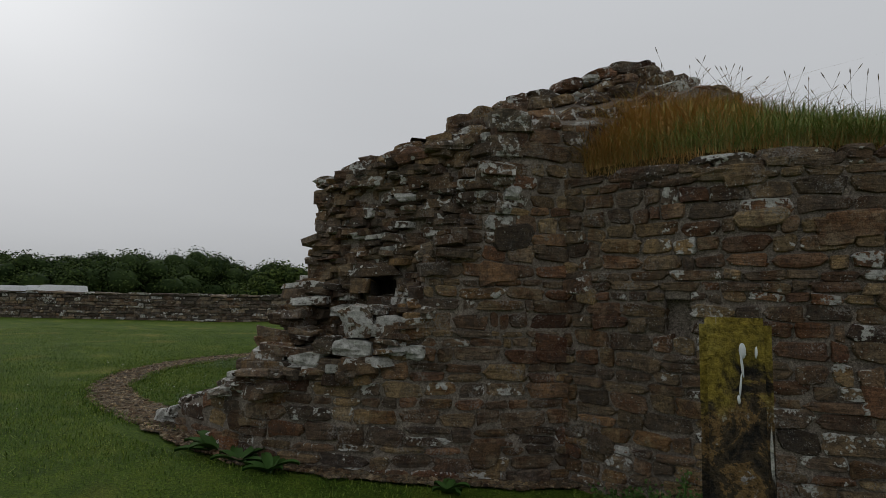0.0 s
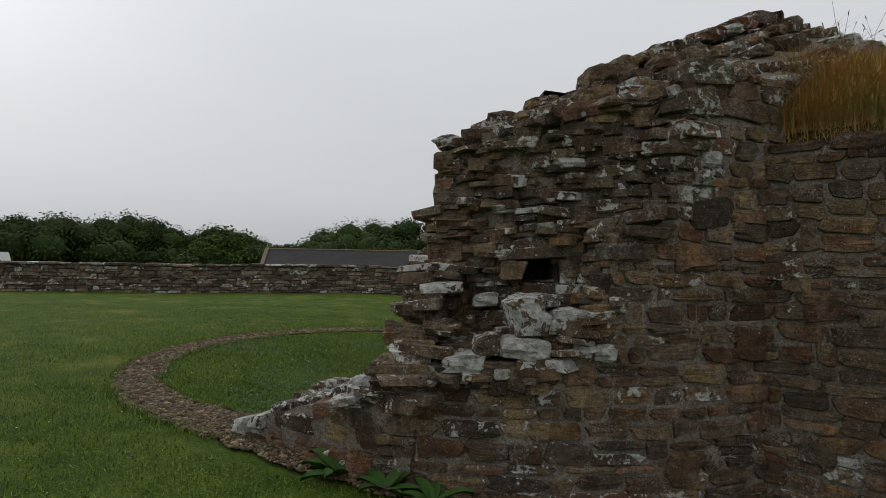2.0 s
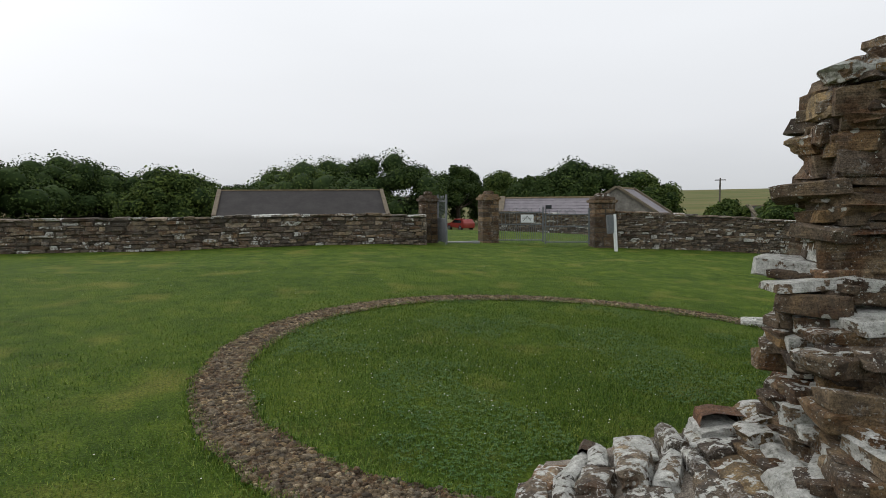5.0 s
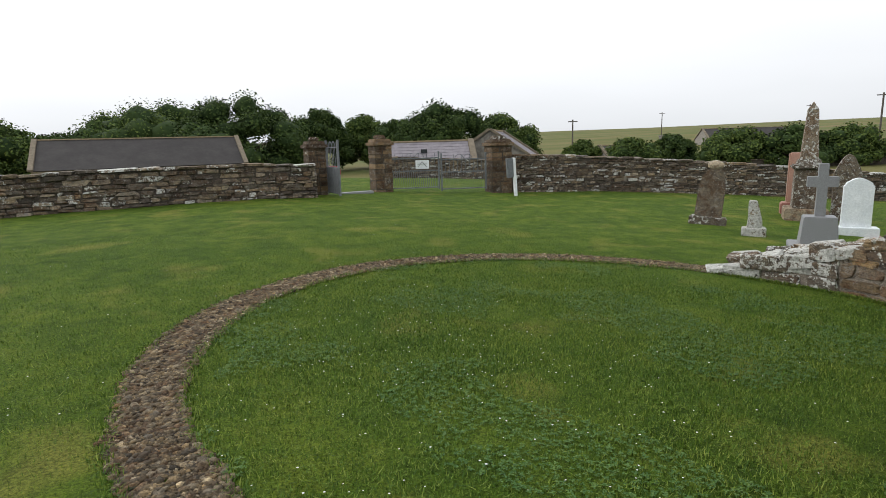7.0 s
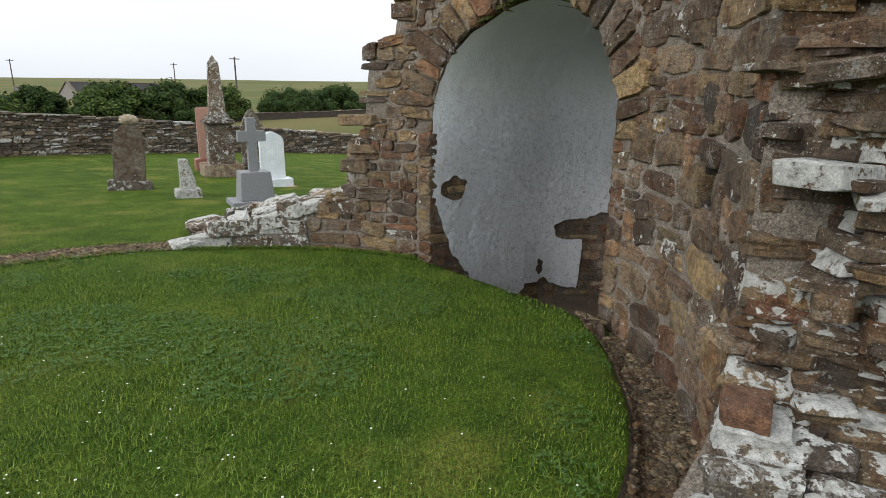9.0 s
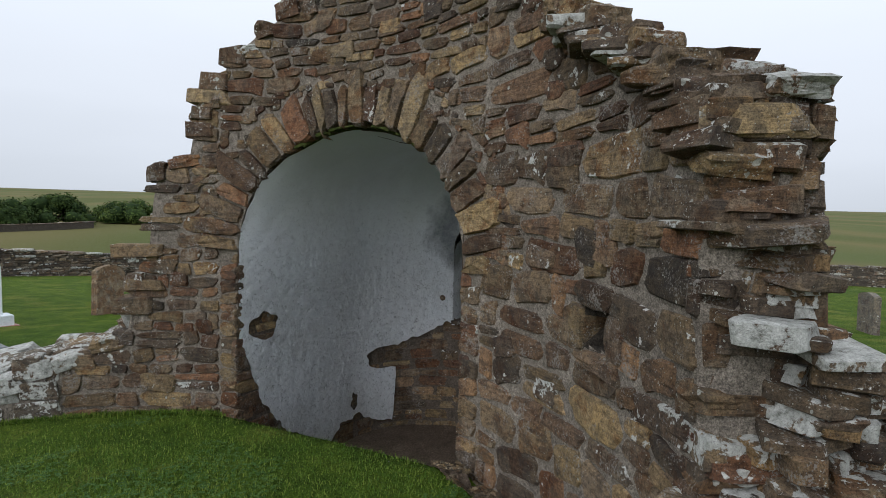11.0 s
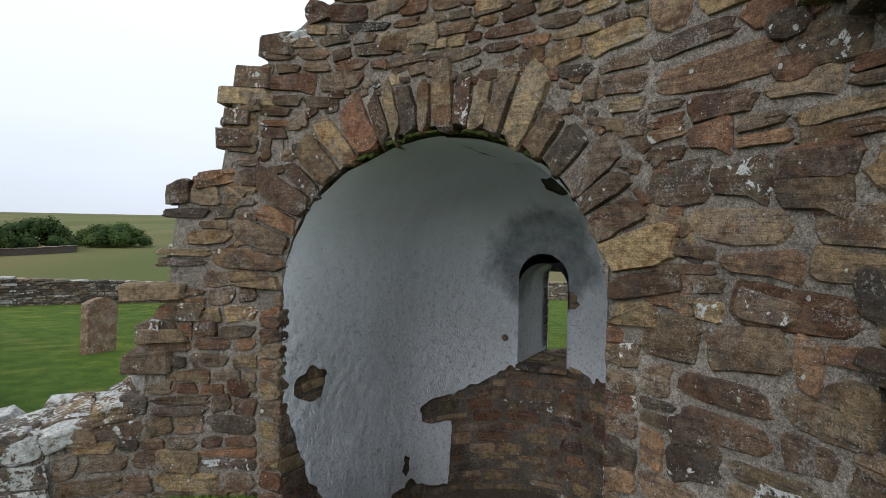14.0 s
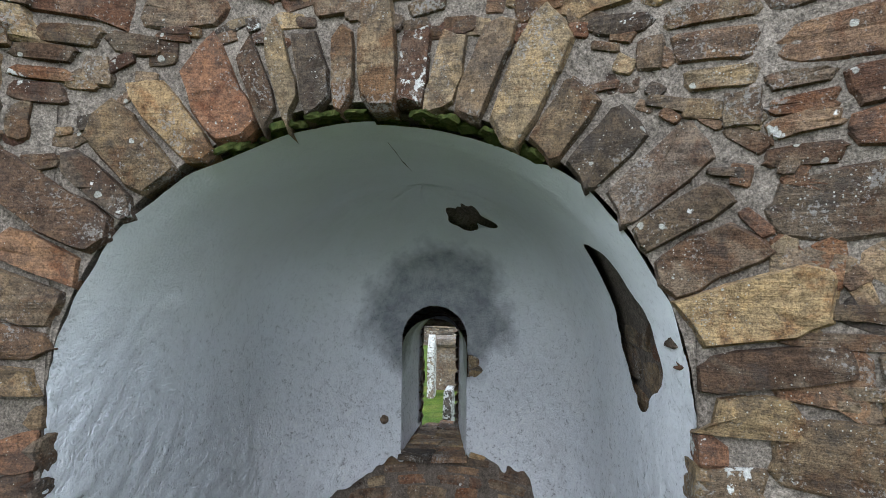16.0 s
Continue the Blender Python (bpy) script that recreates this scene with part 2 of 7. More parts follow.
def plaster_material():
    m, n, l, b = material("limewashed_plaster", 0.45, 0.5)
    vec = coords(n, l, "World")
    big, mid, fine = noise_at(n, l, vec, 1.6, 4, 0.55), noise_at(n, l, vec, 22, 5, 0.6, 1.2), noise_at(n, l, vec, 85, 4, 0.7)
    sep = n.new("ShaderNodeSeparateXYZ")
    l.new(vec, sep.inputs[0])
    col = ramp(n, l, big, [(0.35, (0.90, 0.93, 0.96)), (0.6, (0.93, 0.95, 0.97))])
    # green algae where the vault stays damp
    damp = mathn(n, l, "ADD", sep.outputs[2], mathn(n, l, "MULTIPLY", big, 0.9))
    col = mix(n, l, mathn(n, l, "MULTIPLY", ramp(n, l, mathn(n, l, "MULTIPLY", damp, 0.3), [(0.52, (0, 0, 0)), (0.85, (1, 1, 1))]), 0.55), col, (0.42, 0.47, 0.40))
    clouds = noise_at(n, l, vec, 4.2, 5, 0.65, 0.4)
    col = mix(n, l, ramp(n, l, clouds, [(0.50, (0, 0, 0)), (0.70, (0.22, 0.22, 0.22))]), col, (0.62, 0.63, 0.63))
    # sooty damp halo round the window
    near_w = n.new("ShaderNodeVectorMath")
    near_w.operation = "DISTANCE"
    near_w.inputs[1].default_value = (4.05, 4.35, 1.42)
    l.new(vec, near_w.inputs[0])
    halo = mathn(n, l, "ADD", near_w.outputs["Value"], mathn(n, l, "MULTIPLY", noise_at(n, l, vec, 3.5, 4, 0.6), 0.5))
    sooty = ramp(n, l, noise_at(n, l, vec, 9, 5, 0.7), [(0.35, (0.13, 0.145, 0.165)), (0.65, (0.36, 0.38, 0.38))])
    col = mix(n, l, ramp(n, l, halo, [(0.68, (0.85, 0.85, 0.85)), (0.86, (0, 0, 0))]), col, sooty)
    # worn, grainy brown patches low down
    low = mathn(n, l, "SUBTRACT", mathn(n, l, "ADD", mathn(n, l, "MULTIPLY", noise_at(n, l, vec, 2.6, 3, 0.5), 0.62), mathn(n, l, "MULTIPLY", fine, 0.5)), mathn(n, l, "MULTIPLY", sep.outputs[2], 0.05))
    col = mix(n, l, ramp(n, l, low, [(0.60, (0, 0, 0)), (0.72, (0.32, 0.32, 0.32))]), col, (0.42, 0.40, 0.38))
    rough_zone = ramp(n, l, mathn(n, l, "MULTIPLY", sep.outputs[2], 0.4), [(0.30, (1, 1, 1)), (0.78, (0.1, 0.1, 0.1))])
    # shading of the rough relief painted into the colour: pits darker, crests lighter
    relief_shade = mix(n, l, 0.45, mid, fine)
    col = mix(n, l, rough_zone, col, mix(n, l, 1.0, col, ramp(n, l, relief_shade, [(0.37, (0.45, 0.45, 0.45)), (0.44, (0.92, 0.92, 0.92)), (0.54, (1.06, 1.06, 1.06))]), "MULTIPLY"))
    l.new(col, b.inputs["Base Color"])
    # the lower coat is thrown on rough, the vault is trowelled smooth
    gain = ramp(n, l, mathn(n, l, "MULTIPLY", sep.outputs[2], 0.4), [(0.34, (1, 1, 1)), (0.64, (0.14, 0.14, 0.14))])
    h = mix(n, l, 1.0, mix(n, l, 0.5, mid, fine), gain, "MULTIPLY")
    bump(n, l, b, h, 1.0, 0.095)
    return m


M_PLASTER = plaster_material()


def grass_ground():
    m, n, l, b = material("lawn", 0.95, 0.1)
    vec = coords(n, l, "World")
    big, mid, fine = noise_at(n, l, vec, 0.35, 4, 0.6), noise_at(n, l, vec, 3.0, 5, 0.65), noise_at(n, l, vec, 60, 4, 0.7)
    col = ramp(n, l, mid, [(0.3, (0.036, 0.066, 0.008)), (0.5, (0.060, 0.100, 0.011)), (0.72, (0.100, 0.134, 0.018))])
    col = mix(n, l, 0.55, col, ramp(n, l, big, [(0.35, (0.7, 0.8, 0.7)), (0.65, (1.25, 1.15, 1.0))]), "MULTIPLY")
    dry = noise_at(n, l, vec, 1.1, 3, 0.5)
    col = mix(n, l, ramp(n, l, dry, [(0.56, (0, 0, 0)), (0.72, (0.6, 0.6, 0.6))]), col, (0.19, 0.175, 0.04))
    col = mix(n, l, 0.9, col, ramp(n, l, fine, [(0.34, (0.38, 0.42, 0.38)), (0.5, (1, 1, 1)), (0.66, (1.7, 1.65, 1.5))]), "MULTIPLY")
    # drier pasture outside the churchyard, in broad fields, paled in colour for distant mist
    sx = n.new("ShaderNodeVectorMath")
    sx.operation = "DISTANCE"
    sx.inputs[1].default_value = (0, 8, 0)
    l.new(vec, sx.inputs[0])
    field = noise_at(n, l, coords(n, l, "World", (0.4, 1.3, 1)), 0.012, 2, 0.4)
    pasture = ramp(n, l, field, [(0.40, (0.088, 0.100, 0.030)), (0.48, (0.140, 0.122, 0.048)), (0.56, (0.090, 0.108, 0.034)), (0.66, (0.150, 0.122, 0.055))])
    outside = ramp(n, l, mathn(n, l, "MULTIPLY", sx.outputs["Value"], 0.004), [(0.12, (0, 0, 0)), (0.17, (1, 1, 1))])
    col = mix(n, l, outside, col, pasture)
    l.new(col, b.inputs["Base Color"])
    bump(n, l, b, mix(n, l, 0.4, fine, mid), 1.0, 0.04)
    return m


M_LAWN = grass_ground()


def simple(name, stops, scale=8.0, rough=0.8, spec=0.3, bumps=0.3, dist=0.01, space="World", metal=0.0, detail=5):
    m, n, l, b = material(name, rough, spec)
    vec = coords(n, l, space)
    a = noise_at(n, l, vec, scale, detail, 0.65)
    c = noise_at(n, l, vec, scale * 6, 4, 0.65)
    col = ramp(n, l, a, stops)
    col = mix(n, l, 0.4, col, ramp(n, l, c, [(0.3, (0.65, 0.65, 0.65)), (0.7, (1.25, 1.25, 1.25))]), "MULTIPLY")
    l.new(col, b.inputs["Base Color"])
    b.inputs["Metallic"].default_value = metal
    bump(n, l, b, mix(n, l, 0.5, a, c), bumps, dist)
    return m


# ---------------------------------------------------------------- helpers


def finish(bm, name, mat, parent=None, label="", smooth=False):
    me = bpy.data.meshes.new(name)
    bm.normal_update()
    bm.to_mesh(me)
    bm.free()
    for one in (mat if isinstance(mat, (list, tuple)) else [mat]):
        me.materials.append(one)
    if smooth:
        me.polygons.foreach_set("use_smooth", [True] * len(me.polygons))
    ob = new(name, me)
    if parent:
        ob.parent = parent
    if label:
        ob["label"] = label
    return ob


def part(name, bm, mat, parent, label="", smooth=False):
    return finish(bm, name, mat, parent, label, smooth)


def raw(name, verts, faces, mat, parent=None, smooth=False, label=""):
    me = bpy.data.meshes.new(name)
    me.from_pydata([tuple(v) for v in verts], [], faces)
    me.materials.append(mat)
    if smooth:
        me.polygons.foreach_set("use_smooth", [True] * len(me.polygons))
    ob = new(name, me)
    if parent:
        ob.parent = parent
    if label:
        ob["label"] = label
    return ob


def thing(name, m, label, category, group="", kind=""):
    ob = new(name)
    ob.matrix_world = m
    ob.empty_display_size = 0.1
    return tagged(ob, label, category, group, kind)


def box(bm, x0, x1, y0, y1, z0, z1, bevel=0.0, taper=(1.0, 1.0), m=None):
    r = bmesh.ops.create_cube(bm, size=1.0)
    vs = r["verts"]
    cx, cy = (x0 + x1) / 2, (y0 + y1) / 2
    for v in vs:
        tx, ty = taper if v.co.z > 0 else (1.0, 1.0)
        v.co = Vector((cx + v.co.x * (x1 - x0) * tx, cy + v.co.y * (y1 - y0) * ty, z0 + (v.co.z + 0.5) * (z1 - z0)))
    if bevel:
        es = list({e for v in vs for e in v.link_edges})
        g = bmesh.ops.bevel(bm, geom=es, offset=bevel, segments=2, affect="EDGES", clamp_overlap=True)
        vs = list({v for f in g["faces"] for v in f.verts} | {v for v in vs if v.is_valid})
    if m is not None:
        bmesh.ops.transform(bm, matrix=m, verts=[v for v in vs if v.is_valid])
    return vs


def boxed(*a, **k):
    bm = bmesh.new()
    box(bm, *a, **k)
    return bm


def tube(bm, a, b, r0, r1=None, n=8):
    a, b = Vector(a), Vector(b)
    d = b - a
    m = Matrix.Translation((a + b) / 2) @ d.to_track_quat("Z", "Y").to_matrix().to_4x4()
    return bmesh.ops.create_cone(bm, cap_ends=True, segments=n, radius1=r0, radius2=r0 if r1 is None else r1, depth=d.length, matrix=m)["verts"]


# ---------------------------------------------------------------- the lie of the land


def ground(x, y):
    """Height of the turf: falls gently to the east, rises a little to the gate; the apse floor is sunk; far off come low hills."""
    z = 0.25 * math.tanh(-0.2 * x) if x < 0 else -0.045 * x
    if x > 8:
        z -= 0.0013 * (min(x, 40) - 8) ** 2
    if y < 4:
        z -= 0.03 * min(4 - y, 5)
    if y > 9:
        z += (0.003 + 0.019 * max(0.0, min(1.0, (x + 7) / 6))) * min(y - 9, 12)
    # the sunk apse floor and the drain along the foot of the south wall
    dx, dy = x - 0.3, y - 8.0
    r, deg = math.hypot(dx, dy), math.degrees(math.atan2(dy, dx))
    u, v = dx * 0.712 - dy * 0.702, dx * 0.702 + dy * 0.712
    if 2.6 < u < 5.6 and abs(v) < 1.2:
        f = max(0.0, min(1.0, (u - 2.66) / 0.12))
        z += (-0.93 - z) * f
    elif r < 3.2 and -112 < deg < -60:
        w = 0.30 if deg < -85 else 0.30 - 0.16 * (deg + 85) / 25
        z -= 0.09 * max(0.0, min(1.0, (r - (2.95 - w)) / 0.06))
    d = math.hypot(x, y - 8)
    if d > 24:
        # pasture beyond the churchyard dips and climbs to a low ridge
        a = math.atan2(x, y - 8)
        w = min(1.0, (d - 24) / 40)
        far = -2.2 + 2.3 * max(0.0, min(1.0, (-x - 12) / 20)) + max(0.0, d - 80) * (0.007 + 0.019 * max(0.0, math.sin(a))) + 0.5 * math.sin(x * 0.02) * math.sin(y * 0.017)
        z = z * (1 - w) + min(far, 17) * w
    return z

# ---------------------------------------------------------------- stones
rng = random.Random(7)


def rock_mesh(name, seed, rough=0.05, bev=0.13):
    """A unit block with chipped edges, skewed corners and flattish faces."""
    r = random.Random(seed)
    bm = bmesh.new()
    bmesh.ops.create_cube(bm, size=1.0)
    for v in bm.verts:
        v.co += Vector((r.uniform(-1, 1) * rough * 1.7, r.uniform(-1, 1) * rough * 0.5, r.uniform(-1, 1) * rough * 2.6))
    bmesh.ops.bevel(bm, geom=bm.edges[:], offset=bev, segments=1, affect="EDGES", clamp_overlap=True)
    for v in bm.verts:
        v.co += Vector((r.uniform(-1, 1) * rough * 0.7, r.uniform(-1, 1) * rough * 0.5, r.uniform(-1, 1) * rough))
    bmesh.ops.triangulate(bm, faces=bm.faces[:])
    me = bpy.data.meshes.new(name)
    bm.to_mesh(me)
    bm.free()
    return me


def facing_mesh(name, seed, rough=0.04, domed=False):
    """A facing stone: a flattish face with an uneven, rounded outline and a chipped arris; y points out of the wall."""
    r = random.Random(seed)
    ring = []
    slope = [r.uniform(-1, 1) * rough * 2.2 for _ in range(4)]
    for k, (sx, sz) in enumerate(((1, 1), (-1, 1), (-1, -1), (1, -1))):
        cx, cz = r.uniform(0.03, 0.13), r.uniform(0.10, 0.34)
        ex = 0.51 + r.uniform(-1, 0.4) * rough * 1.2
        ez = 0.51 + sx * slope[0 if sz > 0 else 1] * 0.8 - abs(r.uniform(0, 1)) * rough
        pair = [(sx * ex, sz * (ez - cz)), (sx * (ex - cx), sz * ez)]
        ring += pair if sx * sz > 0 else pair[::-1]
        mid = r.uniform(-0.2, 0.2)
        if sx * sz > 0:
            ring.append((mid, sz * (0.52 + r.uniform(-1, 0.5) * rough * 1.4)))
        else:
            ring.append((sx * (0.52 + r.uniform(-1, 0.3) * rough), mid))
    n = len(ring)
    verts, faces = [], []
    for y, g in ((-0.5, 1.0), (0.12, 1.0), (0.40, 0.84)) if domed else ((-0.5, 1.0), (0.40, 1.0), (0.5, 0.90)):
        verts += [(x * g, y + r.uniform(-1, 1) * (0.03 if y > 0.4 else 0.02), z * g) for x, z in ring]
    verts.append((r.uniform(-0.1, 0.1), 0.5 + r.uniform(-0.02, 0.07), r.uniform(-0.1, 0.1)))
    for b in range(2):
        for i in range(n):
            j = (i + 1) % n
            faces.append((b * n + i, b * n + n + i, b * n + n + j, b * n + j))
    faces += [(2 * n + i, 3 * n, 2 * n + (i + 1) % n) for i in range(n)]
    tris = []
    for f in faces:
        tris += [f] if len(f) == 3 else [(f[0], f[1], f[2]), (f[0], f[2], f[3])]
    me = bpy.data.meshes.new(name)
    me.from_pydata(verts, [], tris)
    return me


def boulder_mesh(name, seed):
    """A weathered block: rounded, lopsided, with dents."""
    r = random.Random(seed)
    bm = bmesh.new()
    bmesh.ops.create_cube(bm, size=1.0)
    bmesh.ops.subdivide_edges(bm, edges=bm.edges[:], cuts=3, use_grid_fill=True)
    skew, peak = r.uniform(-0.25, 0.25), r.uniform(-0.3, 0.3)
    for v in bm.verts:
        p = v.co.copy()
        q = p.normalized() * 0.62
        p = p.lerp(q, 0.26)
        p += p.normalized() * (0.12 * noise.noise(p * 3.1 + Vector((seed * 1.7, 0, 0))) + 0.07 * noise.noise(p * 8.0 + Vector((0, seed * 1.3, 0))))
        p.x += skew * p.z
        p.z += (0.14 - abs(p.x - peak) * 0.3) * (1 if p.z > 0 else 0)
        v.co = p
    bmesh.ops.triangulate(bm, faces=bm.faces[:])
    me = bpy.data.meshes.new(name)
    bm.to_mesh(me)
    bm.free()
    return me


ROCKS = {}


def rocks_for(mat, n=14, rough=0.04, bev=0.05):
    key = (mat.name, rough, bev)
    if key not in ROCKS:
        ROCKS[key] = []
        for i in range(n):
            me = boulder_mesh("stone", 500 + i) if bev > 0.2 else rock_mesh("stone", 100 + i, rough, bev) if bev > 0.055 else facing_mesh("stone", 300 + i, rough, bev < 0.035)
            me.materials.append(mat)
            ROCKS[key].append(me)
    return ROCKS[key]


class Stones:
    """Collects stones; the first `limit` near the walk become parts, the rest one joined mesh."""

    def __init__(self, owner, mat, mat_joined, limit=300, rough=0.05, bev=0.05, name="stone"):
        self.owner, self.mat, self.joined, self.limit, self.name = owner, mat, mat_joined, limit, name
        self.meshes = rocks_for(mat, 14, rough, bev)
        self.items = []

    def add(self, m, near=1.0):
        self.items.append((near, len(self.items), m, rng.randrange(len(self.meshes))))

    def build(self):
        order = sorted(self.items, key=lambda i: (i[0], i[1]))
        for _, _, m, k in order[: self.limit]:
            ob = new(self.name, self.meshes[k])
            ob.parent = self.owner
            ob.matrix_basis = m
        rest = order[self.limit:]
        if not rest:
            return
        verts, faces, base = [], [], 0
        cache = {}
        for _, _, m, k in rest:
            if k not in cache:
                me = self.meshes[k]
                co = np.empty(len(me.vertices) * 3)
                me.vertices.foreach_get("co", co)
                cache[k] = (co.reshape(-1, 3), np.array([p.vertices[:] for p in me.polygons]))
            co, fa = cache[k]
            a = np.array(m)
            verts.append(co @ a[:3, :3].T + a[:3, 3])
            faces.append(fa + base)
            base += len(co)
        verts, faces = np.concatenate(verts), np.concatenate(faces)
        me = bpy.data.meshes.new("rubble")
        me.from_pydata(verts.tolist(), [], faces.tolist())
        me.materials.append(self.joined)
        ob = new("rubble", me)
        ob.parent = self.owner
        tagged(ob, kind="stuff")


def frame_at(p, along, out, up=Vector((0, 0, 1))):
    along, out = Vector(along).normalized(), Vector(out).normalized()
    up = along.cross(out) * -1 if abs(along.cross(out).z) < 0.3 else Vector((0, 0, 1))
    m = Matrix.Identity(4)
    for i, a in enumerate((along, out, up)):
        m[0][i], m[1][i], m[2][i] = a
    m[0][3], m[1][3], m[2][3] = p
    return m


def courses(stones, surf, s0, s1, z0, top, spans=None, h=(0.08, 0.16), length=(0.14, 0.42), proud=(-0.006, 0.012), depth=0.14, joint=0.012, tilt=1.5, near=None, drift=0.0, odd=0.0):
    """Lays stones in rough courses on a surface, with odd larger ones breaking the beds. surf(s, z) gives place, direction along and outward normal; top(s) the height of the masonry."""
    zmax = max(top(s0 + (s1 - s0) * i / 60) for i in range(61))
    z = z0
    while z < zmax:
        ch = rng.uniform(*h)
        for a, b in (spans(z + ch / 2) if spans else [(s0, s1)]):
            s = a - rng.uniform(0, 0.05)
            while s < b - 0.03:
                ln = rng.uniform(*length) * (1.25 if ch > 0.12 else 1.0)
                if rng.random() < 0.14:
                    ln *= 0.5
                e = min(s + ln, b)
                if b - e < 0.07:
                    e = b
                mid = (max(s, a) + e) / 2
                w = e - max(s, a)
                zz = z + ch / 2 + drift * math.sin(mid * 1.7 + z) 
                t = top(mid)
                if zz + ch * 0.25 < t and w > 0.04:
                    hh = ch
                    pieces = [(zz, hh)]
                    if ch > 0.115 and rng.random() < 0.22:
                        pieces = [(zz - hh * 0.25, hh * 0.5), (zz + hh * 0.25, hh * 0.5)]
                    for zc, hc in pieces:
                        p, al, out = surf(mid, zc)
                        pr = rng.uniform(*proud)
                        jit = min(0.014, hc * 0.12)
                        p = Vector(p) + Vector((0, 0, rng.uniform(-jit, jit)))
                        hc = hc * rng.uniform(0.86, 1.04)
                        m = frame_at(Vector(p) + Vector(out).normalized() * (pr - depth / 2), al, out)
                        m = m @ pose(0, 0, 0, rng.uniform(-tilt, tilt), rng.uniform(-tilt, tilt), rng.uniform(-tilt, tilt)) @ Matrix.Diagonal((w - joint * rng.uniform(0.0, 1.2), depth, hc - joint * rng.uniform(0.0, 1.0), 1))
                        stones.add(m, near(mid, zc) if near else 1.0)
                s = e
        z += ch
    for _ in range(int(odd * (s1 - s0) * (zmax - z0))):
        s, zc = rng.uniform(s0, s1), rng.uniform(z0, zmax)
        w = rng.uniform(0.10, 0.32)
        hh = w * rng.uniform(0.45, 0.9) if w < 0.24 else w * rng.uniform(0.35, 0.65)
        if zc + hh * 0.5 > top(s) or not any(a + w / 2 < s < b - w / 2 for z_ in (zc - hh / 2, zc + hh / 2) for a, b in (spans(z_) if spans else [(s0, s1)])):
            continue
        if spans and not all(any(a + w / 2 < s < b - w / 2 for a, b in spans(z_)) for z_ in (zc - hh / 2, zc, zc + hh / 2)):
            continue
        p, al, out = surf(s, zc)
        m = frame_at(Vector(p) + Vector(out).normalized() * (proud[1] + rng.uniform(0.001, 0.008) - depth / 2), al, out)
        stones.add(m @ pose(0, 0, 0, rng.uniform(-1, 1), rng.uniform(-5, 5), rng.uniform(-1, 1)) @ Matrix.Diagonal((w, depth, hh, 1)), near(s, zc) if near else 1.0)


def lerp_table(table):
    xs, ys = [a for a, _ in table], [b for _, b in table]
    return lambda x: float(np.interp(x, xs, ys))


# ---------------------------------------------------------------- the round nave's wall
CX, CY, RI, RO = 0.3, 8.0, 2.95, 3.90
AXIS = -44.3
top_nave = lerp_table([(-128, 0.20), (-124, 0.27), (-119, 0.42), (-112, 0.54), (-107.0, 0.66), (-105.7, 0.85), (-105.0, 1.1), (-104.5, 2.06), (-98, 2.26), (-90, 2.49), (-84, 2.68), (-78, 2.82), (-66, 3.08), (-58, 3.30), (-50, 3.38), (-40, 3.33), (-33, 3.25), (-28, 3.12), (-22, 2.88), (-20, 2.55), (-16.5, 2.50), (-16, 2.05), (-10, 1.95), (-9.5, 1.30), (-7, 1.00), (-6, 0.65), (-3, 0.50), (3, 0.36), (12, 0.25), (20, 0.12), (27, 0.0)])
SPRING, ARCH, RISE_A = 1.20, 1.045, 1.07


def polar(deg, r, z=0.0):
    return Vector((CX + r * math.cos(radians(deg)), CY + r * math.sin(radians(deg)), z))


def inner_r(deg, z=0.0):
    return RI - 0.18 * max(0.0, min(1.0, (-107 - deg) / 21))


def outer_r(deg, z=0.0):
    """The outer face; the facing is torn off above waist height near the broken end."""
    r = RO - 0.35 * max(0.0, min(1.0, (-107 - deg) / 21))
    cut = float(np.interp(deg, (-104, -96, -92, -90, -86, -84), (0.66, 0.74, 1.0, 1.35, 1.75, 2.2)))
    if deg < -84 and z > cut:
        r -= float(np.interp(deg, (-108, -105, -99, -92, -84), (0.76, 0.64, 0.45, 0.27, 0.10))) * min(1.0, (z - cut + 0.08) / 0.3)
    return r


def top_at(deg, r):
    """Height of the wall's top across its thickness: the outer half of the gable has gone, and the broken end leans out."""
    f = max(0.0, min(1.0, (r - 3.02) / 0.7))
    lean = 1.6 * max(0.0, min(1.0, (r - 2.97) / 0.28)) if deg < -100 else 0.0
    return top_nave(deg + lean) - f * float(np.interp(deg, (-105, -98, -90, -72, -58, -25, -20), (0.04, 0.18, 0.30, 0.48, 0.40, 0.40, 0.0)))


def arch_half(z):
    """Half the width of the chancel arch at a height."""
    if z < SPRING:
        return ARCH - 0.03 * max(0.0, (0.5 - z))
    return ARCH * math.sqrt(max(0.0, 1 - ((z - SPRING) / RISE_A) ** 2))


def arch_deg(v):
    return AXIS + math.degrees(math.asin(max(-1, min(1, v / RI))))


def soffit(deg):
    v = RI * math.sin(radians(deg - AXIS))
    if abs(v) >= ARCH:
        return None
    return SPRING + RISE_A * math.sqrt(1 - (v / ARCH) ** 2)


HOLE = (-91.4, -87.4, 0.98, 1.18)   # putlog holes: angles and heights
OUT_HOLE = (-96.6, -94.0, 1.17, 1.29)


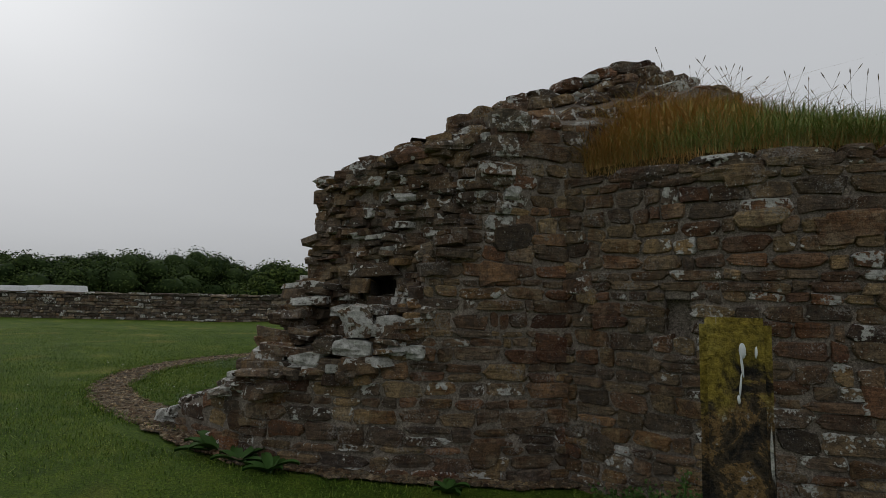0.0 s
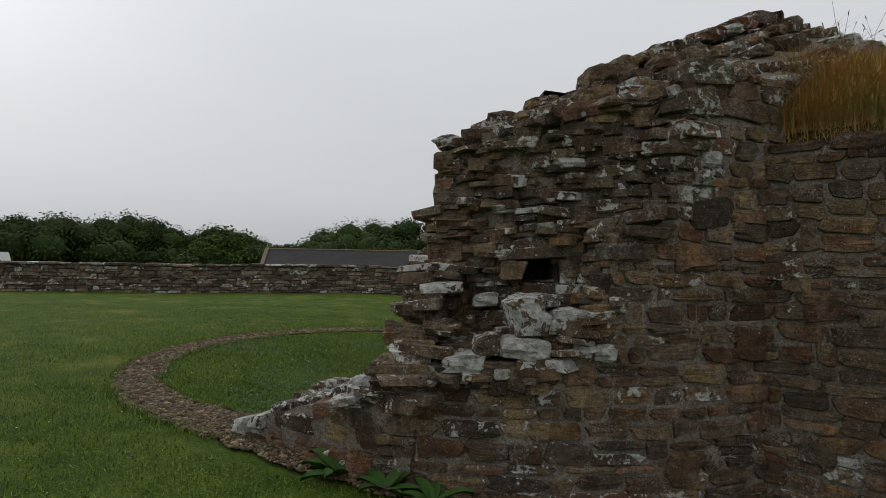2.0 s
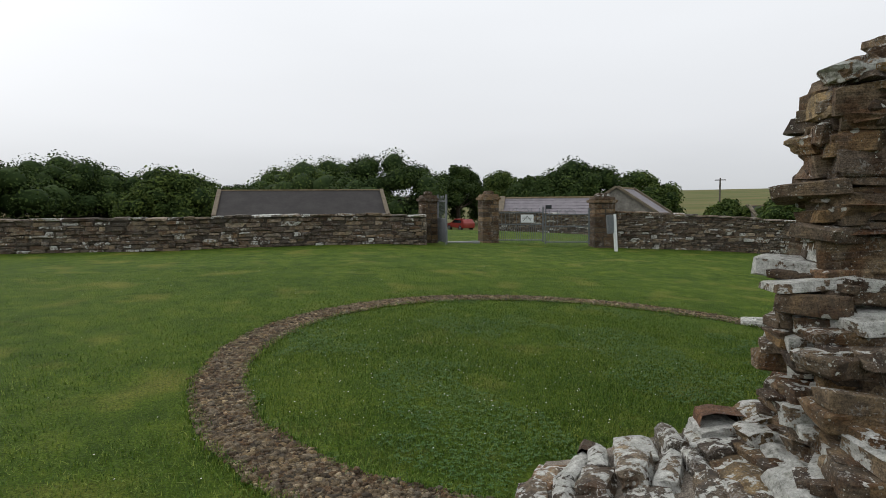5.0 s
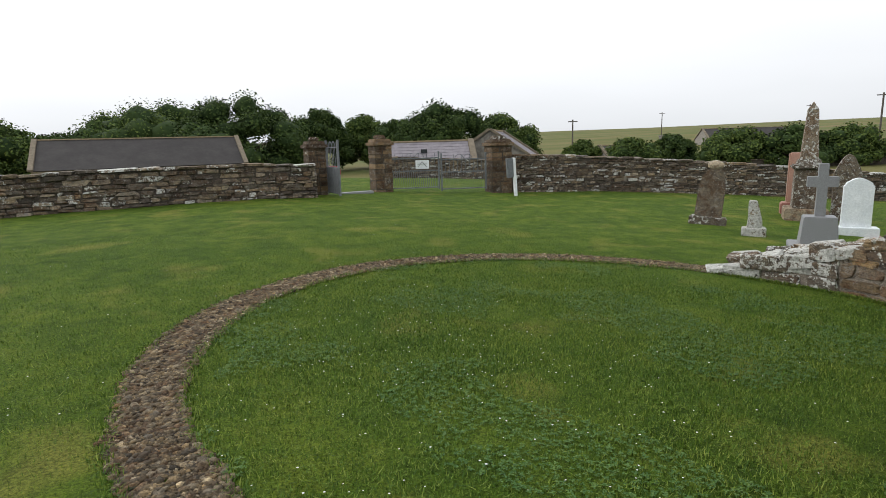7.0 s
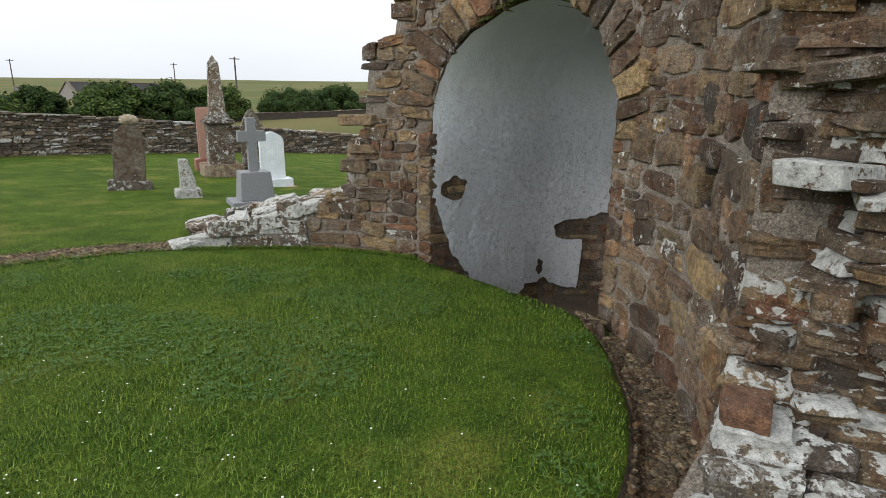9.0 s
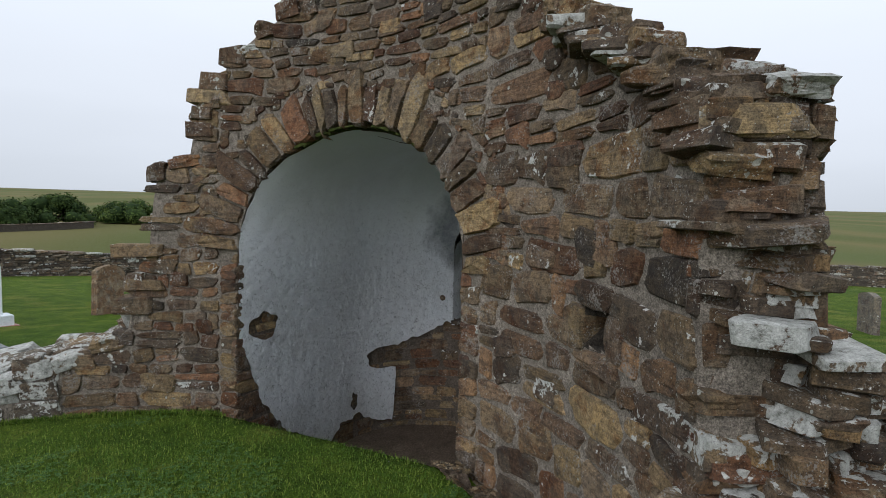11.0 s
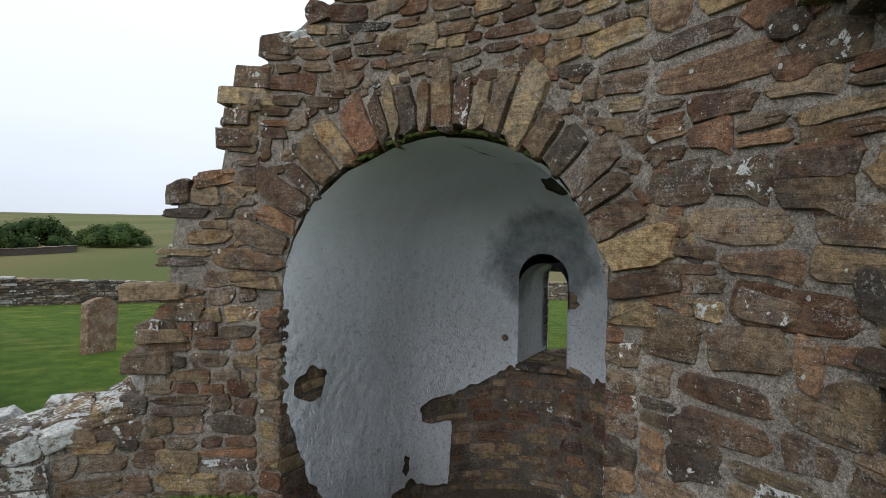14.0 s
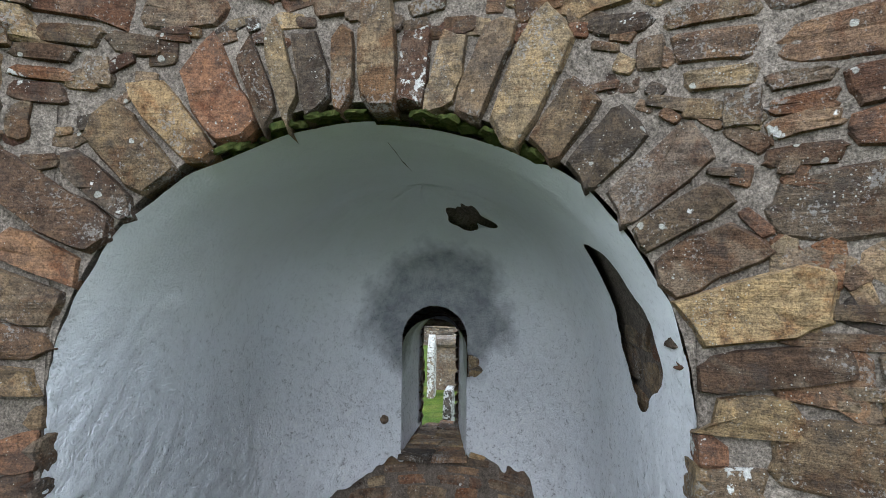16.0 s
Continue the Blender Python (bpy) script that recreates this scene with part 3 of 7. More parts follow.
def wall_core(name, degs, mat, recess, parent=None, label=""):
    """The mortared body of the wall between two angles, set back behind its facing stones."""
    nz, verts, faces = 90, [], []
    cols = []
    for d in degs:
        lo = soffit(d)
        lo = None if lo is None else lo + 0.03
        lo = -0.7 if lo is None else lo
        hi = max(lo + 0.02, top_nave(d) - 0.06)
        ring = []
        for i in range(nz + 1):
            z = lo + (hi - lo) * i / nz
            # pointing lies nearly flush and smears over the stones in places
            j = 0.008 * noise.noise(Vector((d * 0.55, z * 11, 0))) + 0.006 * noise.noise(Vector((d * 1.3, z * 26, 4)))
            j -= 0.026 * max(0.0, noise.noise(Vector((d * 0.09, z * 1.6, 7))) - 0.30)
            ring.append(polar(d, inner_r(d, z) + recess * 1.25 + j, z))
        for i in range(nz + 1):
            hi_o = max(lo + 0.01, top_at(d, outer_r(d, 1.6)) - 0.06)
            z = hi_o - (hi_o - lo) * i / nz
            j = 0.02 * noise.noise(Vector((d * 0.4, z * 9, 5)))
            ring.append(polar(d, outer_r(d, z) - recess - j, z))
        cols.append(ring)
    k = len(cols[0])
    for c in cols:
        verts += c
    for a in range(len(cols) - 1):
        for i in range(k):
            j = (i + 1) % k
            if i > nz and OUT_HOLE[0] < (degs[a] + degs[a + 1]) / 2 < OUT_HOLE[1] and OUT_HOLE[2] < (cols[a][i].z + cols[a][j].z) / 2 < OUT_HOLE[3]:
                continue
            if i < nz and HOLE[0] < (degs[a] + degs[a + 1]) / 2 < HOLE[1] and HOLE[2] < (cols[a][i].z + cols[a][j].z) / 2 < HOLE[3]:
                continue
            faces.append((a * k + i, a * k + j, (a + 1) * k + j, (a + 1) * k + i))
    faces.append(tuple(range(k)))
    faces.append(tuple(reversed(range((len(cols) - 1) * k, len(cols) * k))))
    return raw(name, verts, faces, mat, parent, label=label)


def degs_between(a, b, step=0.8, extra=()):
    n = max(2, int(abs(b - a) / step))
    return sorted([a + (b - a) * i / n for i in range(n + 1)] + list(extra))


jamb_r, jamb_l = arch_deg(-ARCH), arch_deg(ARCH)
wall_south = tagged(new("wall_south"), "ruined curved rubble wall of brown sandstone with broken end", "wall", kind="structure")
wall_arch = tagged(new("wall_arch"), "rubble gable wall over a round chancel arch", "wall", kind="structure")
wall_east = tagged(new("wall_east"), "low curved ruined wall with white lichen on top", "wall", kind="structure")
wall_apse = tagged(new("wall_apse"), "rounded sandstone apse under a turf roof", "wall", kind="structure")
wall_core("core", degs_between(-128, jamb_r, 0.5), M_MORTAR, 0.012, wall_south)
wall_core("core", degs_between(jamb_r, jamb_l, 0.7, (jamb_r + 0.01, jamb_l - 0.01, jamb_r + 0.3, jamb_l - 0.3)), M_MORTAR, 0.012, wall_arch)
wall_core("core", degs_between(jamb_l, 27.4, 0.8), M_MORTAR, 0.012, wall_east)

D2S = math.pi / 180 * RI


def inner_surf(s, z):
    d = s / D2S
    p = polar(d, inner_r(d, z), z)
    return p, Vector((-math.sin(radians(d)), math.cos(radians(d)), 0)), Vector((-math.cos(radians(d)), -math.sin(radians(d)), 0))


D2O = math.pi / 180 * RO


def outer_surf(s, z):
    d = s / D2O
    p = polar(d, outer_r(d, z), z)
    return p, Vector((-math.sin(radians(d)), math.cos(radians(d)), 0)), Vector((math.cos(radians(d)), math.sin(radians(d)), 0))


VOUSS = 0.42


def arch_spans(lo, hi):
    """Stretches of a course of the arch wall, left and right of the opening and its ring of voussoirs."""
    def spans(z):
        if z > SPRING + RISE_A + VOUSS:
            return [(lo, hi)]
        if z < SPRING - 0.05:
            v = arch_half(z)
        else:
            v = (ARCH + VOUSS) * math.sqrt(max(0.0, 1 - ((z - SPRING) / (RISE_A + VOUSS)) ** 2))
        a, b = arch_deg(-v) * D2S, arch_deg(v) * D2S
        return [(lo, max(lo, a)), (min(hi, b), hi)]
    return spans


ARCH_LO, ARCH_HI = -68.5 * D2S, -20.5 * D2S
st_in = Stones(wall_south, M_STONE, M_STONE_J, 300, 0.085)


def hole_spans(z):
    if HOLE[2] - 0.05 < z < HOLE[3] + 0.05:
        return [(-104.8 * D2S, HOLE[0] * D2S), (HOLE[1] * D2S, ARCH_LO)]
    return [(-104.8 * D2S, ARCH_LO)]


courses(st_in, inner_surf, -104.8 * D2S, ARCH_LO, -0.45, lambda s: top_nave(s / D2S) - 0.02, hole_spans, h=(0.10, 0.22), length=(0.16, 0.46), joint=0.014, proud=(-0.001, 0.008), tilt=0.8, odd=3.5)
# hole lining, its dark colour standing in for the shade inside
hv = [polar(d, r, z) for d in HOLE[:2] for z in HOLE[2:] for r in (RI + 0.01, RI + 0.45)]
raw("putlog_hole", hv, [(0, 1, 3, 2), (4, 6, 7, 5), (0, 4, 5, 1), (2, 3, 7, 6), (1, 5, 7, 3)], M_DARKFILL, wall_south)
for d, z, w, h in ((-89.2, 1.245, 0.36, 0.125), (-89.6, 0.925, 0.38, 0.105), (-92.75, 1.08, 0.15, 0.22), (-86.2, 1.08, 0.13, 0.22)):
    p, al, out = inner_surf(d * D2S, z)
    st_in.add(frame_at(p + out * (0.016 - 0.12), al, out) @ pose(0, 0, 0, 0, rng.uniform(-1.5, 1.5), 0) @ Matrix.Diagonal((w, 0.24, h, 1)), 0.0)
courses(st_in, inner_surf, -128 * D2S, -104.8 * D2S, -0.2, lambda s: min(top_nave(s / D2S), 0.8) - 0.02)
st_in.build()
st_arch = Stones(wall_arch, M_STONE, M_STONE_J, 300, 0.085)
courses(st_arch, inner_surf, ARCH_LO, ARCH_HI, -0.45, lambda s: top_nave(s / D2S) - 0.02, arch_spans(ARCH_LO, ARCH_HI), h=(0.07, 0.15), length=(0.12, 0.36), joint=0.012, proud=(-0.001, 0.008), tilt=0.8, odd=3.5)
st_arch.build()
st_vou = Stones(wall_arch, M_STONE, M_STONE_J, 80, 0.075, 0.05, "voussoir")
a = 3.0
while a < 177:
    w = rng.uniform(4.2, 7.5) if 62 < a < 112 else rng.uniform(5.0, 10.0)
    am = radians(a + w / 2)
    ln = VOUSS * rng.uniform(0.6, 1.08)
    rr = ARCH + ln / 2
    v, z = rr * math.cos(am), SPRING + (RISE_A + ln / 2) * math.sin(am)
    d = arch_deg(v)
    p, al, out = inner_surf(d * D2S, z)
    m = frame_at(p + out * (rng.uniform(0.0, 0.02) - 0.16), al, out) @ pose(0, 0, 0, 0, 90 - math.degrees(am) + rng.uniform(-3, 3), 0) @ Matrix.Diagonal((radians(w) * rr - 0.006, 0.34, ln, 1))
    st_vou.add(m)
    a += w
st_vou.build()
# moss hanging under the crown
M_MOSS = simple("damp_moss", [(0.3, (0.03, 0.045, 0.012)), (0.5, (0.07, 0.085, 0.022)), (0.7, (0.12, 0.125, 0.04))], 40, 0.95, 0.1, 1.0, 0.02)
st_moss = Stones(wall_arch, M_MOSS, M_MOSS, 70, 0.08, 0.3, "moss")
for i in range(64):
    am = radians(rng.uniform(58, 124))
    v, z = (ARCH - 0.004) * math.cos(am), SPRING + (RISE_A - 0.004) * math.sin(am)
    p, al, out = inner_surf(arch_deg(v) * D2S, z)
    st_moss.add(frame_at(p - out * rng.uniform(0.01, 0.16), al, out) @ pose(0, 0, 0, 0, 90 - math.degrees(am), rng.uniform(0, 90)) @ Matrix.Diagonal((rng.uniform(0.03, 0.09), rng.uniform(0.03, 0.07), rng.uniform(0.012, 0.028), 1)))
st_moss.build()
# small pinnings wedged between the ring and the courses
st_pin = Stones(wall_arch, M_STONE, M_STONE_J, 120, 0.06, 0.05, "pinning")
for i in range(118):
    am = radians(4 + 172 * (i + rng.random()) / 118)
    rr = VOUSS * rng.uniform(0.68, 1.12)
    v, z = (ARCH + rr) * math.cos(am), SPRING + (RISE_A + rr) * math.sin(am)
    p, al, out = inner_surf(arch_deg(v) * D2S, z)
    st_pin.add(frame_at(p + out * (rng.uniform(-0.012, 0.004) - 0.04), al, out) @ pose(0, 0, 0, 0, (90 - math.degrees(am)) * rng.uniform(0, 0.9) + rng.uniform(-12, 12), 0) @ Matrix.Diagonal((rng.uniform(0.05, 0.14), 0.08, rng.uniform(0.03, 0.075), 1)))
st_pin.build()
st_east = Stones(wall_east, M_STONE, M_STONE_J, 200, 0.085)
courses(st_east, inner_surf, ARCH_HI, 4.0 * D2S, -0.4, lambda s: top_nave(s / D2S) - 0.02, h=(0.07, 0.15), length=(0.12, 0.36), joint=0.012, proud=(-0.001, 0.008), tilt=0.8, odd=3.0)
st_east.build()
st_low = Stones(wall_east, M_LOW, M_LOW_J, 200, 0.06, 0.06)
courses(st_low, inner_surf, 4.0 * D2S, 27.4 * D2S, -0.35, lambda s: top_nave(s / D2S) + 0.05, h=(0.15, 0.22), length=(0.2, 0.46), proud=(-0.01, 0.03))
courses(st_low, outer_surf, -5.5 * D2O, 27.4 * D2O, -0.45, lambda s: top_nave(s / D2O) + 0.02, h=(0.12, 0.2), length=(0.2, 0.5))
st_low.build()

# outer face: coursed facing below, torn core above
st_out = Stones(wall_south, M_OUT, M_OUT_J, 300, 0.075)


def torn(d, z):
    return outer_r(d, z) < outer_r(d, 0.0) - 0.05


OUT_END = -72.0


def facing_spans(z):
    d = -128.0
    while d < OUT_END and torn(d, z):
        d += 0.5
    while d < OUT_END and z > top_nave(d):
        d += 0.5
    first = d
    while d < OUT_END and not torn(d, z):
        d += 0.5
    spans = [(first * D2O, d * D2O)] if d - first > 2 else []
    d2 = d
    while d2 < OUT_END and torn(d2, z):
        d2 += 0.5
    if d2 < OUT_END - 1:
        spans.append((d2 * D2O, OUT_END * D2O))
    return spans


courses(st_out, outer_surf, -128 * D2O, OUT_END * D2O, -0.4, lambda s: top_at(s / D2O, 3.9) - 0.02, facing_spans, h=(0.05, 0.13), length=(0.10, 0.34), odd=3.0)
st_out.build()


def clad(core, owner, keep, density, mat, mat_j, limit, size=(0.09, 0.22), hgt=(0.035, 0.09), seed=5):
    """Covers the torn body of a wall with bedded rubble, each stone lying flat and poking out by its own amount."""
    r = random.Random(seed)
    st = Stones(owner, mat, mat_j, limit, 0.07, 0.09)
    for f in core.data.polygons:
        c = f.center
        d, rad = math.degrees(math.atan2(c.y - CY, c.x - CX)), math.hypot(c.x - CX, c.y - CY)
        if len(f.vertices) > 4 or not keep(d, rad, c.z):
            continue
        n = f.area * density
        n = int(n) + (1 if r.random() < n - int(n) else 0)
        vs = [core.data.vertices[i].co for i in f.vertices]
        for _ in range(n):
            a, b = r.random(), r.random()
            p = vs[0].lerp(vs[1], a).lerp(vs[3].lerp(vs[2], a), b)
            nrm = Vector((f.normal.x, f.normal.y, 0))
            if nrm.length < 0.3:
                nrm = Vector((math.cos(radians(d)), math.sin(radians(d)), 0))
            nrm = (Matrix.Rotation(r.uniform(-0.5, 0.5), 3, "Z") @ nrm).normalized()
            ln, hh, dp = r.uniform(*size), r.uniform(*hgt), r.uniform(0.16, 0.3)
            m = frame_at(p + nrm * (r.uniform(-0.05, 0.05) - dp * 0.3), (-nrm.y, nrm.x, 0), nrm) @ pose(0, 0, 0, r.uniform(-7, 7), r.uniform(-7, 7), 0) @ Matrix.Diagonal((ln, dp, hh, 1))
            st.add(m, r.random())
    st.build()


south_core = wall_south.children[0]
def bare(d, rad, z):
    """Where the torn face shows, but for the putlog hole in it."""
    if OUT_HOLE[0] - 1.4 < d < OUT_HOLE[1] + 1.4 and OUT_HOLE[2] - 0.03 < z < OUT_HOLE[3] + 0.03:
        return False
    return d < -83 and z > 0.5 and rad > RI + 0.15 and (torn(d, z) or torn(d, z + 0.12) or d < -103)


clad(south_core, wall_south, bare, 210, M_TORN, M_TORN_J, 300, (0.08, 0.24), (0.028, 0.085))
# lining of the outer hole, with the shade inside put into its colour
hv = [polar(d, r, z) for d in OUT_HOLE[:2] for z in OUT_HOLE[2:] for r in (3.62, 3.25)]
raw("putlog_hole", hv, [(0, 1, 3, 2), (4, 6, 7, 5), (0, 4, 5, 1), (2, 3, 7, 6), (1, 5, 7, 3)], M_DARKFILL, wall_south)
st_lintel = Stones(wall_south, M_TORN, M_TORN_J, 10, 0.07, 0.09)
for d, z, ln, h in ((-96.0, 1.335, 0.34, 0.075), (-95.4, 1.135, 0.24, 0.06), (-98.0, 1.23, 0.14, 0.10), (-92.8, 1.22, 0.12, 0.12)):
    out = Vector((math.cos(radians(d)), math.sin(radians(d)), 0))
    st_lintel.add(frame_at(polar(d, 3.52, z), (-out.y, out.x, 0), out) @ pose(0, 0, 0, 0, rng.uniform(-4, 4), 0) @ Matrix.Diagonal((ln, 0.26, h, 1)))
st_lintel.build()
st_end = Stones(wall_south, M_OUT, M_OUT_J, 300, 0.07, 0.09)


def end_surf(s, z):
    """The broken end, from the inner corner outwards."""
    low = max(0.0, min(1.0, (1.3 - z) / 0.6))
    p0, p1 = polar(-104.5 - 1.6 * low, RI, z), polar(-105.9 - 0.3 * low, 3.21 + 0.05 * low, z)
    al = (p1 - p0).normalized()
    return p0 + al * s, al, Vector((al.y, -al.x, 0))


courses(st_end, end_surf, 0.0, 0.38, 0.45, lambda s: 2.06, h=(0.06, 0.15), length=(0.12, 0.3), proud=(-0.02, 0.07), depth=0.26, tilt=4, joint=0.006)
st_end.build()
# big lichened blocks left standing in the torn face, and the quoins beside the apse
st_big = Stones(wall_south, M_PALE, M_PALE_J, 60, 0.10, 0.3, "lichened_block")
for d, rr, z, w, h in ((-89.0, 3.74, 1.47, 0.33, 0.15), (-97.0, 3.84, 0.98, 0.23, 0.22), (-93.7, 3.84, 0.95, 0.25, 0.15), (-97.3, 3.86, 0.81, 0.29, 0.12), (-91.0, 3.87, 0.8, 0.14, 0.1), (-92.9, 3.87, 0.82, 0.13, 0.1), (-102.1, 3.84, 0.72, 0.27, 0.1), (-110.1, 3.76, 0.53, 0.25, 0.19), (-112.7, 3.7, 0.47, 0.17, 0.16), (-105.7, 3.82, 0.65, 0.21, 0.1), (-81.9, 3.87, 2.36, 0.30, 0.16), (-82.7, 3.86, 2.19, 0.24, 0.17), (-83.5, 3.86, 1.99, 0.29, 0.17), (-81.9, 3.86, 1.87, 0.13, 0.1), (-85.4, 3.82, 1.77, 0.2, 0.1), (-82.7, 3.87, 1.76, 0.12, 0.09), (-86.7, 3.8, 1.63, 0.14, 0.13), (-95.4, 3.74, 1.07, 0.18, 0.07), (-100.5, 3.52, 1.05, 0.16, 0.08), (-98.5, 3.46, 1.6, 0.17, 0.05), (-97.7, 3.5, 1.33, 0.26, 0.05), (-87.5, 3.72, 2.22, 0.46, 0.07), (-100.4, 3.84, 0.82, 0.15, 0.12), (-89.9, 3.88, 1.06, 0.11, 0.08), (-93.3, 3.6, 2.03, 0.2, 0.05), (-99.3, 3.46, 1.99, 0.2, 0.05), (-92.6, 3.61, 1.86, 0.19, 0.06)):
    out = Vector((math.cos(radians(d)), math.sin(radians(d)), 0))
    st_big.add(frame_at(polar(d, rr - 0.05, z), (-out.y, out.x, 0), out) @ pose(0, 0, 0, rng.uniform(-3, 3), rng.uniform(-5, 5), rng.uniform(-6, 6)) @ Matrix.Diagonal((w * 0.9, 0.24, h * 0.88, 1)))
st_big.build()
st_big = Stones(wall_south, M_OUT, M_OUT_J, 60, 0.10, 0.3)
# capping blocks of the broken end and the stones that poke out of it
for d, r_, z, ln, dep, h in ((-102.6, 3.10, 2.04, 0.20, 0.26, 0.12), (-102.9, 3.24, 1.93, 0.18, 0.24, 0.09), (-104.0, 3.08, 1.73, 0.18, 0.22, 0.09), (-98, 3.15, 2.20, 0.22, 0.26, 0.11), (-104.6, 3.1, 1.02, 0.2, 0.3, 0.07), (-105.2, 3.12, 0.84, 0.24, 0.3, 0.09), (-105.8, 3.3, 0.66, 0.26, 0.3, 0.10)):
    p = polar(d, r_, z)
    out = Vector((math.cos(radians(d)), math.sin(radians(d)), 0))
    st_big.add(frame_at(p, (-out.y, out.x, 0), out) @ pose(0, 0, 0, rng.uniform(-3, 3), rng.uniform(-3, 3), rng.uniform(-8, 8)) @ Matrix.Diagonal((ln, dep, h, 1)))
st_big.build()
# a long corbel and a ledge sticking out of the other broken edge
st_cor = Stones(wall_east, M_STONE, M_STONE_J, 20, 0.05, 0.07)
for d, z, ln, h in ((-7.3, 1.24, 0.42, 0.11), (-8.6, 0.95, 0.3, 0.10), (-6.6, 0.78, 0.34, 0.14)):
    p = polar(d, RI + 0.12, z)
    out = Vector((-math.cos(radians(d)), -math.sin(radians(d)), 0))
    st_cor.add(frame_at(p, (-out.y, out.x, 0), out) @ Matrix.Diagonal((ln, 0.3, h, 1)))
st_cor.build()
st_q = Stones(wall_east, M_CAP, M_CAP_J, 20, 0.06, 0.08)
for d, z, ln, h in ((-19.6, 2.66, 0.3, 0.15), (-19.0, 2.52, 0.36, 0.13), (-17.6, 2.40, 0.22, 0.11), (-17.0, 2.26, 0.26, 0.13), (-22.6, 2.86, 0.26, 0.14)):
    p = polar(d, RI + 0.14, z)
    out = Vector((-math.cos(radians(d)), -math.sin(radians(d)), 0))
    st_q.add(frame_at(p, (-out.y, out.x, 0), out) @ Matrix.Diagonal((ln, 0.32, h, 1)))
st_q.build()


def caps(owner, d0, d1, mat, mat_j, lift=0.0, limit=160, size=(0.14, 0.32), hgt=(0.06, 0.14), bev=0.3):
    st = Stones(owner, mat, mat_j, limit, 0.10, bev)
    r = RI - 0.02
    while r < RO - 0.05:
        wr = rng.uniform(0.14, 0.28)
        d = d0
        while d < d1:
            ln = rng.uniform(*size)
            dm = d + ln / 2 / D2S
            rr = r + wr / 2
            z = top_at(dm, rr)
            slope = math.degrees(math.atan((top_nave(dm + 1.5) - top_nave(dm - 1.5)) / (3 * math.pi / 180 * rr)))
            if rr < outer_r(dm, z) and rr > inner_r(dm) - 0.02:
                hh = rng.uniform(*hgt)
                al = Vector((-math.sin(radians(dm)), math.cos(radians(dm)), 0))
                out = Vector((math.cos(radians(dm)), math.sin(radians(dm)), 0))
                m = frame_at(polar(dm, rr, z + lift - hh * 0.3 + rng.uniform(-0.03, 0.04)), al, out) @ pose(0, 0, 0, rng.uniform(-6, 6), max(-10, min(10, -slope)) + rng.uniform(-4, 4), rng.uniform(-14, 14)) @ Matrix.Diagonal((ln - 0.01, wr, hh, 1))
                st.add(m)
            d += ln / D2S
        r += wr
    st.build()


caps(wall_south, -128, -114, M_LOW, M_LOW_J, -0.03, 200, (0.08, 0.2), (0.06, 0.12))
caps(wall_south, -114, -107.5, M_CAP, M_CAP_J, -0.04, 200, (0.08, 0.2), (0.06, 0.11))
caps(wall_south, -106.6, -66, M_CAP, M_CAP_J, -0.025, 300, (0.12, 0.28), (0.07, 0.125))
caps(wall_arch, -66, -20, M_CAP, M_CAP_J)
caps(wall_east, -20, 4, M_CAP, M_CAP_J)
caps(wall_east, 4, 26.5, M_LOW, M_LOW_J, -0.03, 160, (0.2, 0.45), (0.1, 0.16), 0.12)

# ---------------------------------------------------------------- the apse
UX, UY = math.cos(radians(AXIS)), math.sin(radians(AXIS))
FLOOR = -0.95


def apse(u, v, z):
    """A place in the apse: u along its axis from the nave's centre, v to the north."""
    return Vector((CX + u * UX - v * UY, CY + u * UY + v * UX, z))


U_C, R_A = 4.27, 1.02        # centre and radius of the rounded end inside
U_O, A_U, A_V = 3.45, 2.75, 2.06  # outside


def apse_out(s):
    """Outer face by angle from the south junction (-90) round to the north (90)."""
    return apse(U_O + A_U * math.cos(radians(s)), A_V * math.sin(radians(s)), 0)


TOP_APSE = 2.0
SLIT = 2.64   # the window, as an angle round the outside
NICHE = (-79.0, -76.0, 0.96, 1.19)   # a small blocked recess
verts, faces = [], []
n_a, n_z = 194, 46
for i in range(n_a + 1):
    s = -97 + 194 * i / n_a
    for j in range(n_z + 1):
        p = apse_out(s)
        c = apse(U_O, 0, 0)
        q = c + (p - c) * 0.993
        verts.append((q.x, q.y, -0.8 + (TOP_APSE + 0.75) * j / n_z))
    verts.append((c + (p - c) * 0.6).to_tuple()[:2] + (TOP_APSE - 0.02,))
k = n_z + 2
for i in range(n_a):
    for j in range(k - 1):
        s_mid, z_mid = -97 + 194 * (i + 0.5) / n_a, -0.8 + (TOP_APSE + 0.75) * (j + 0.5) / n_z
        if NICHE[0] < s_mid < NICHE[1] and NICHE[2] < z_mid < NICHE[3] and j < n_z:
            continue
        if abs(s_mid - SLIT) < 4.2 and 0.36 < z_mid < 1.24 and j < n_z:
            continue
        faces.append((i * k + j, (i + 1) * k + j, (i + 1) * k + j + 1, i * k + j + 1))
raw("core", verts, faces, M_MORTAR, wall_apse)

apse_len = [0.0]
for i in range(400):
    apse_len.append(apse_len[-1] + (apse_out(-97 + 194 * (i + 1) / 400) - apse_out(-97 + 194 * i / 400)).length)


def apse_surf(s, z):
    t = float(np.interp(s, apse_len, [-97 + 194 * i / 400 for i in range(401)]))
    p, q = apse_out(t), apse_out(t + 0.5)
    al = (q - p).normalized()
    return Vector((p.x, p.y, z)), al, Vector((al.y, -al.x, 0))


st_apse = Stones(wall_apse, M_OUT, M_OUT_J, 300, 0.075, 0.05)


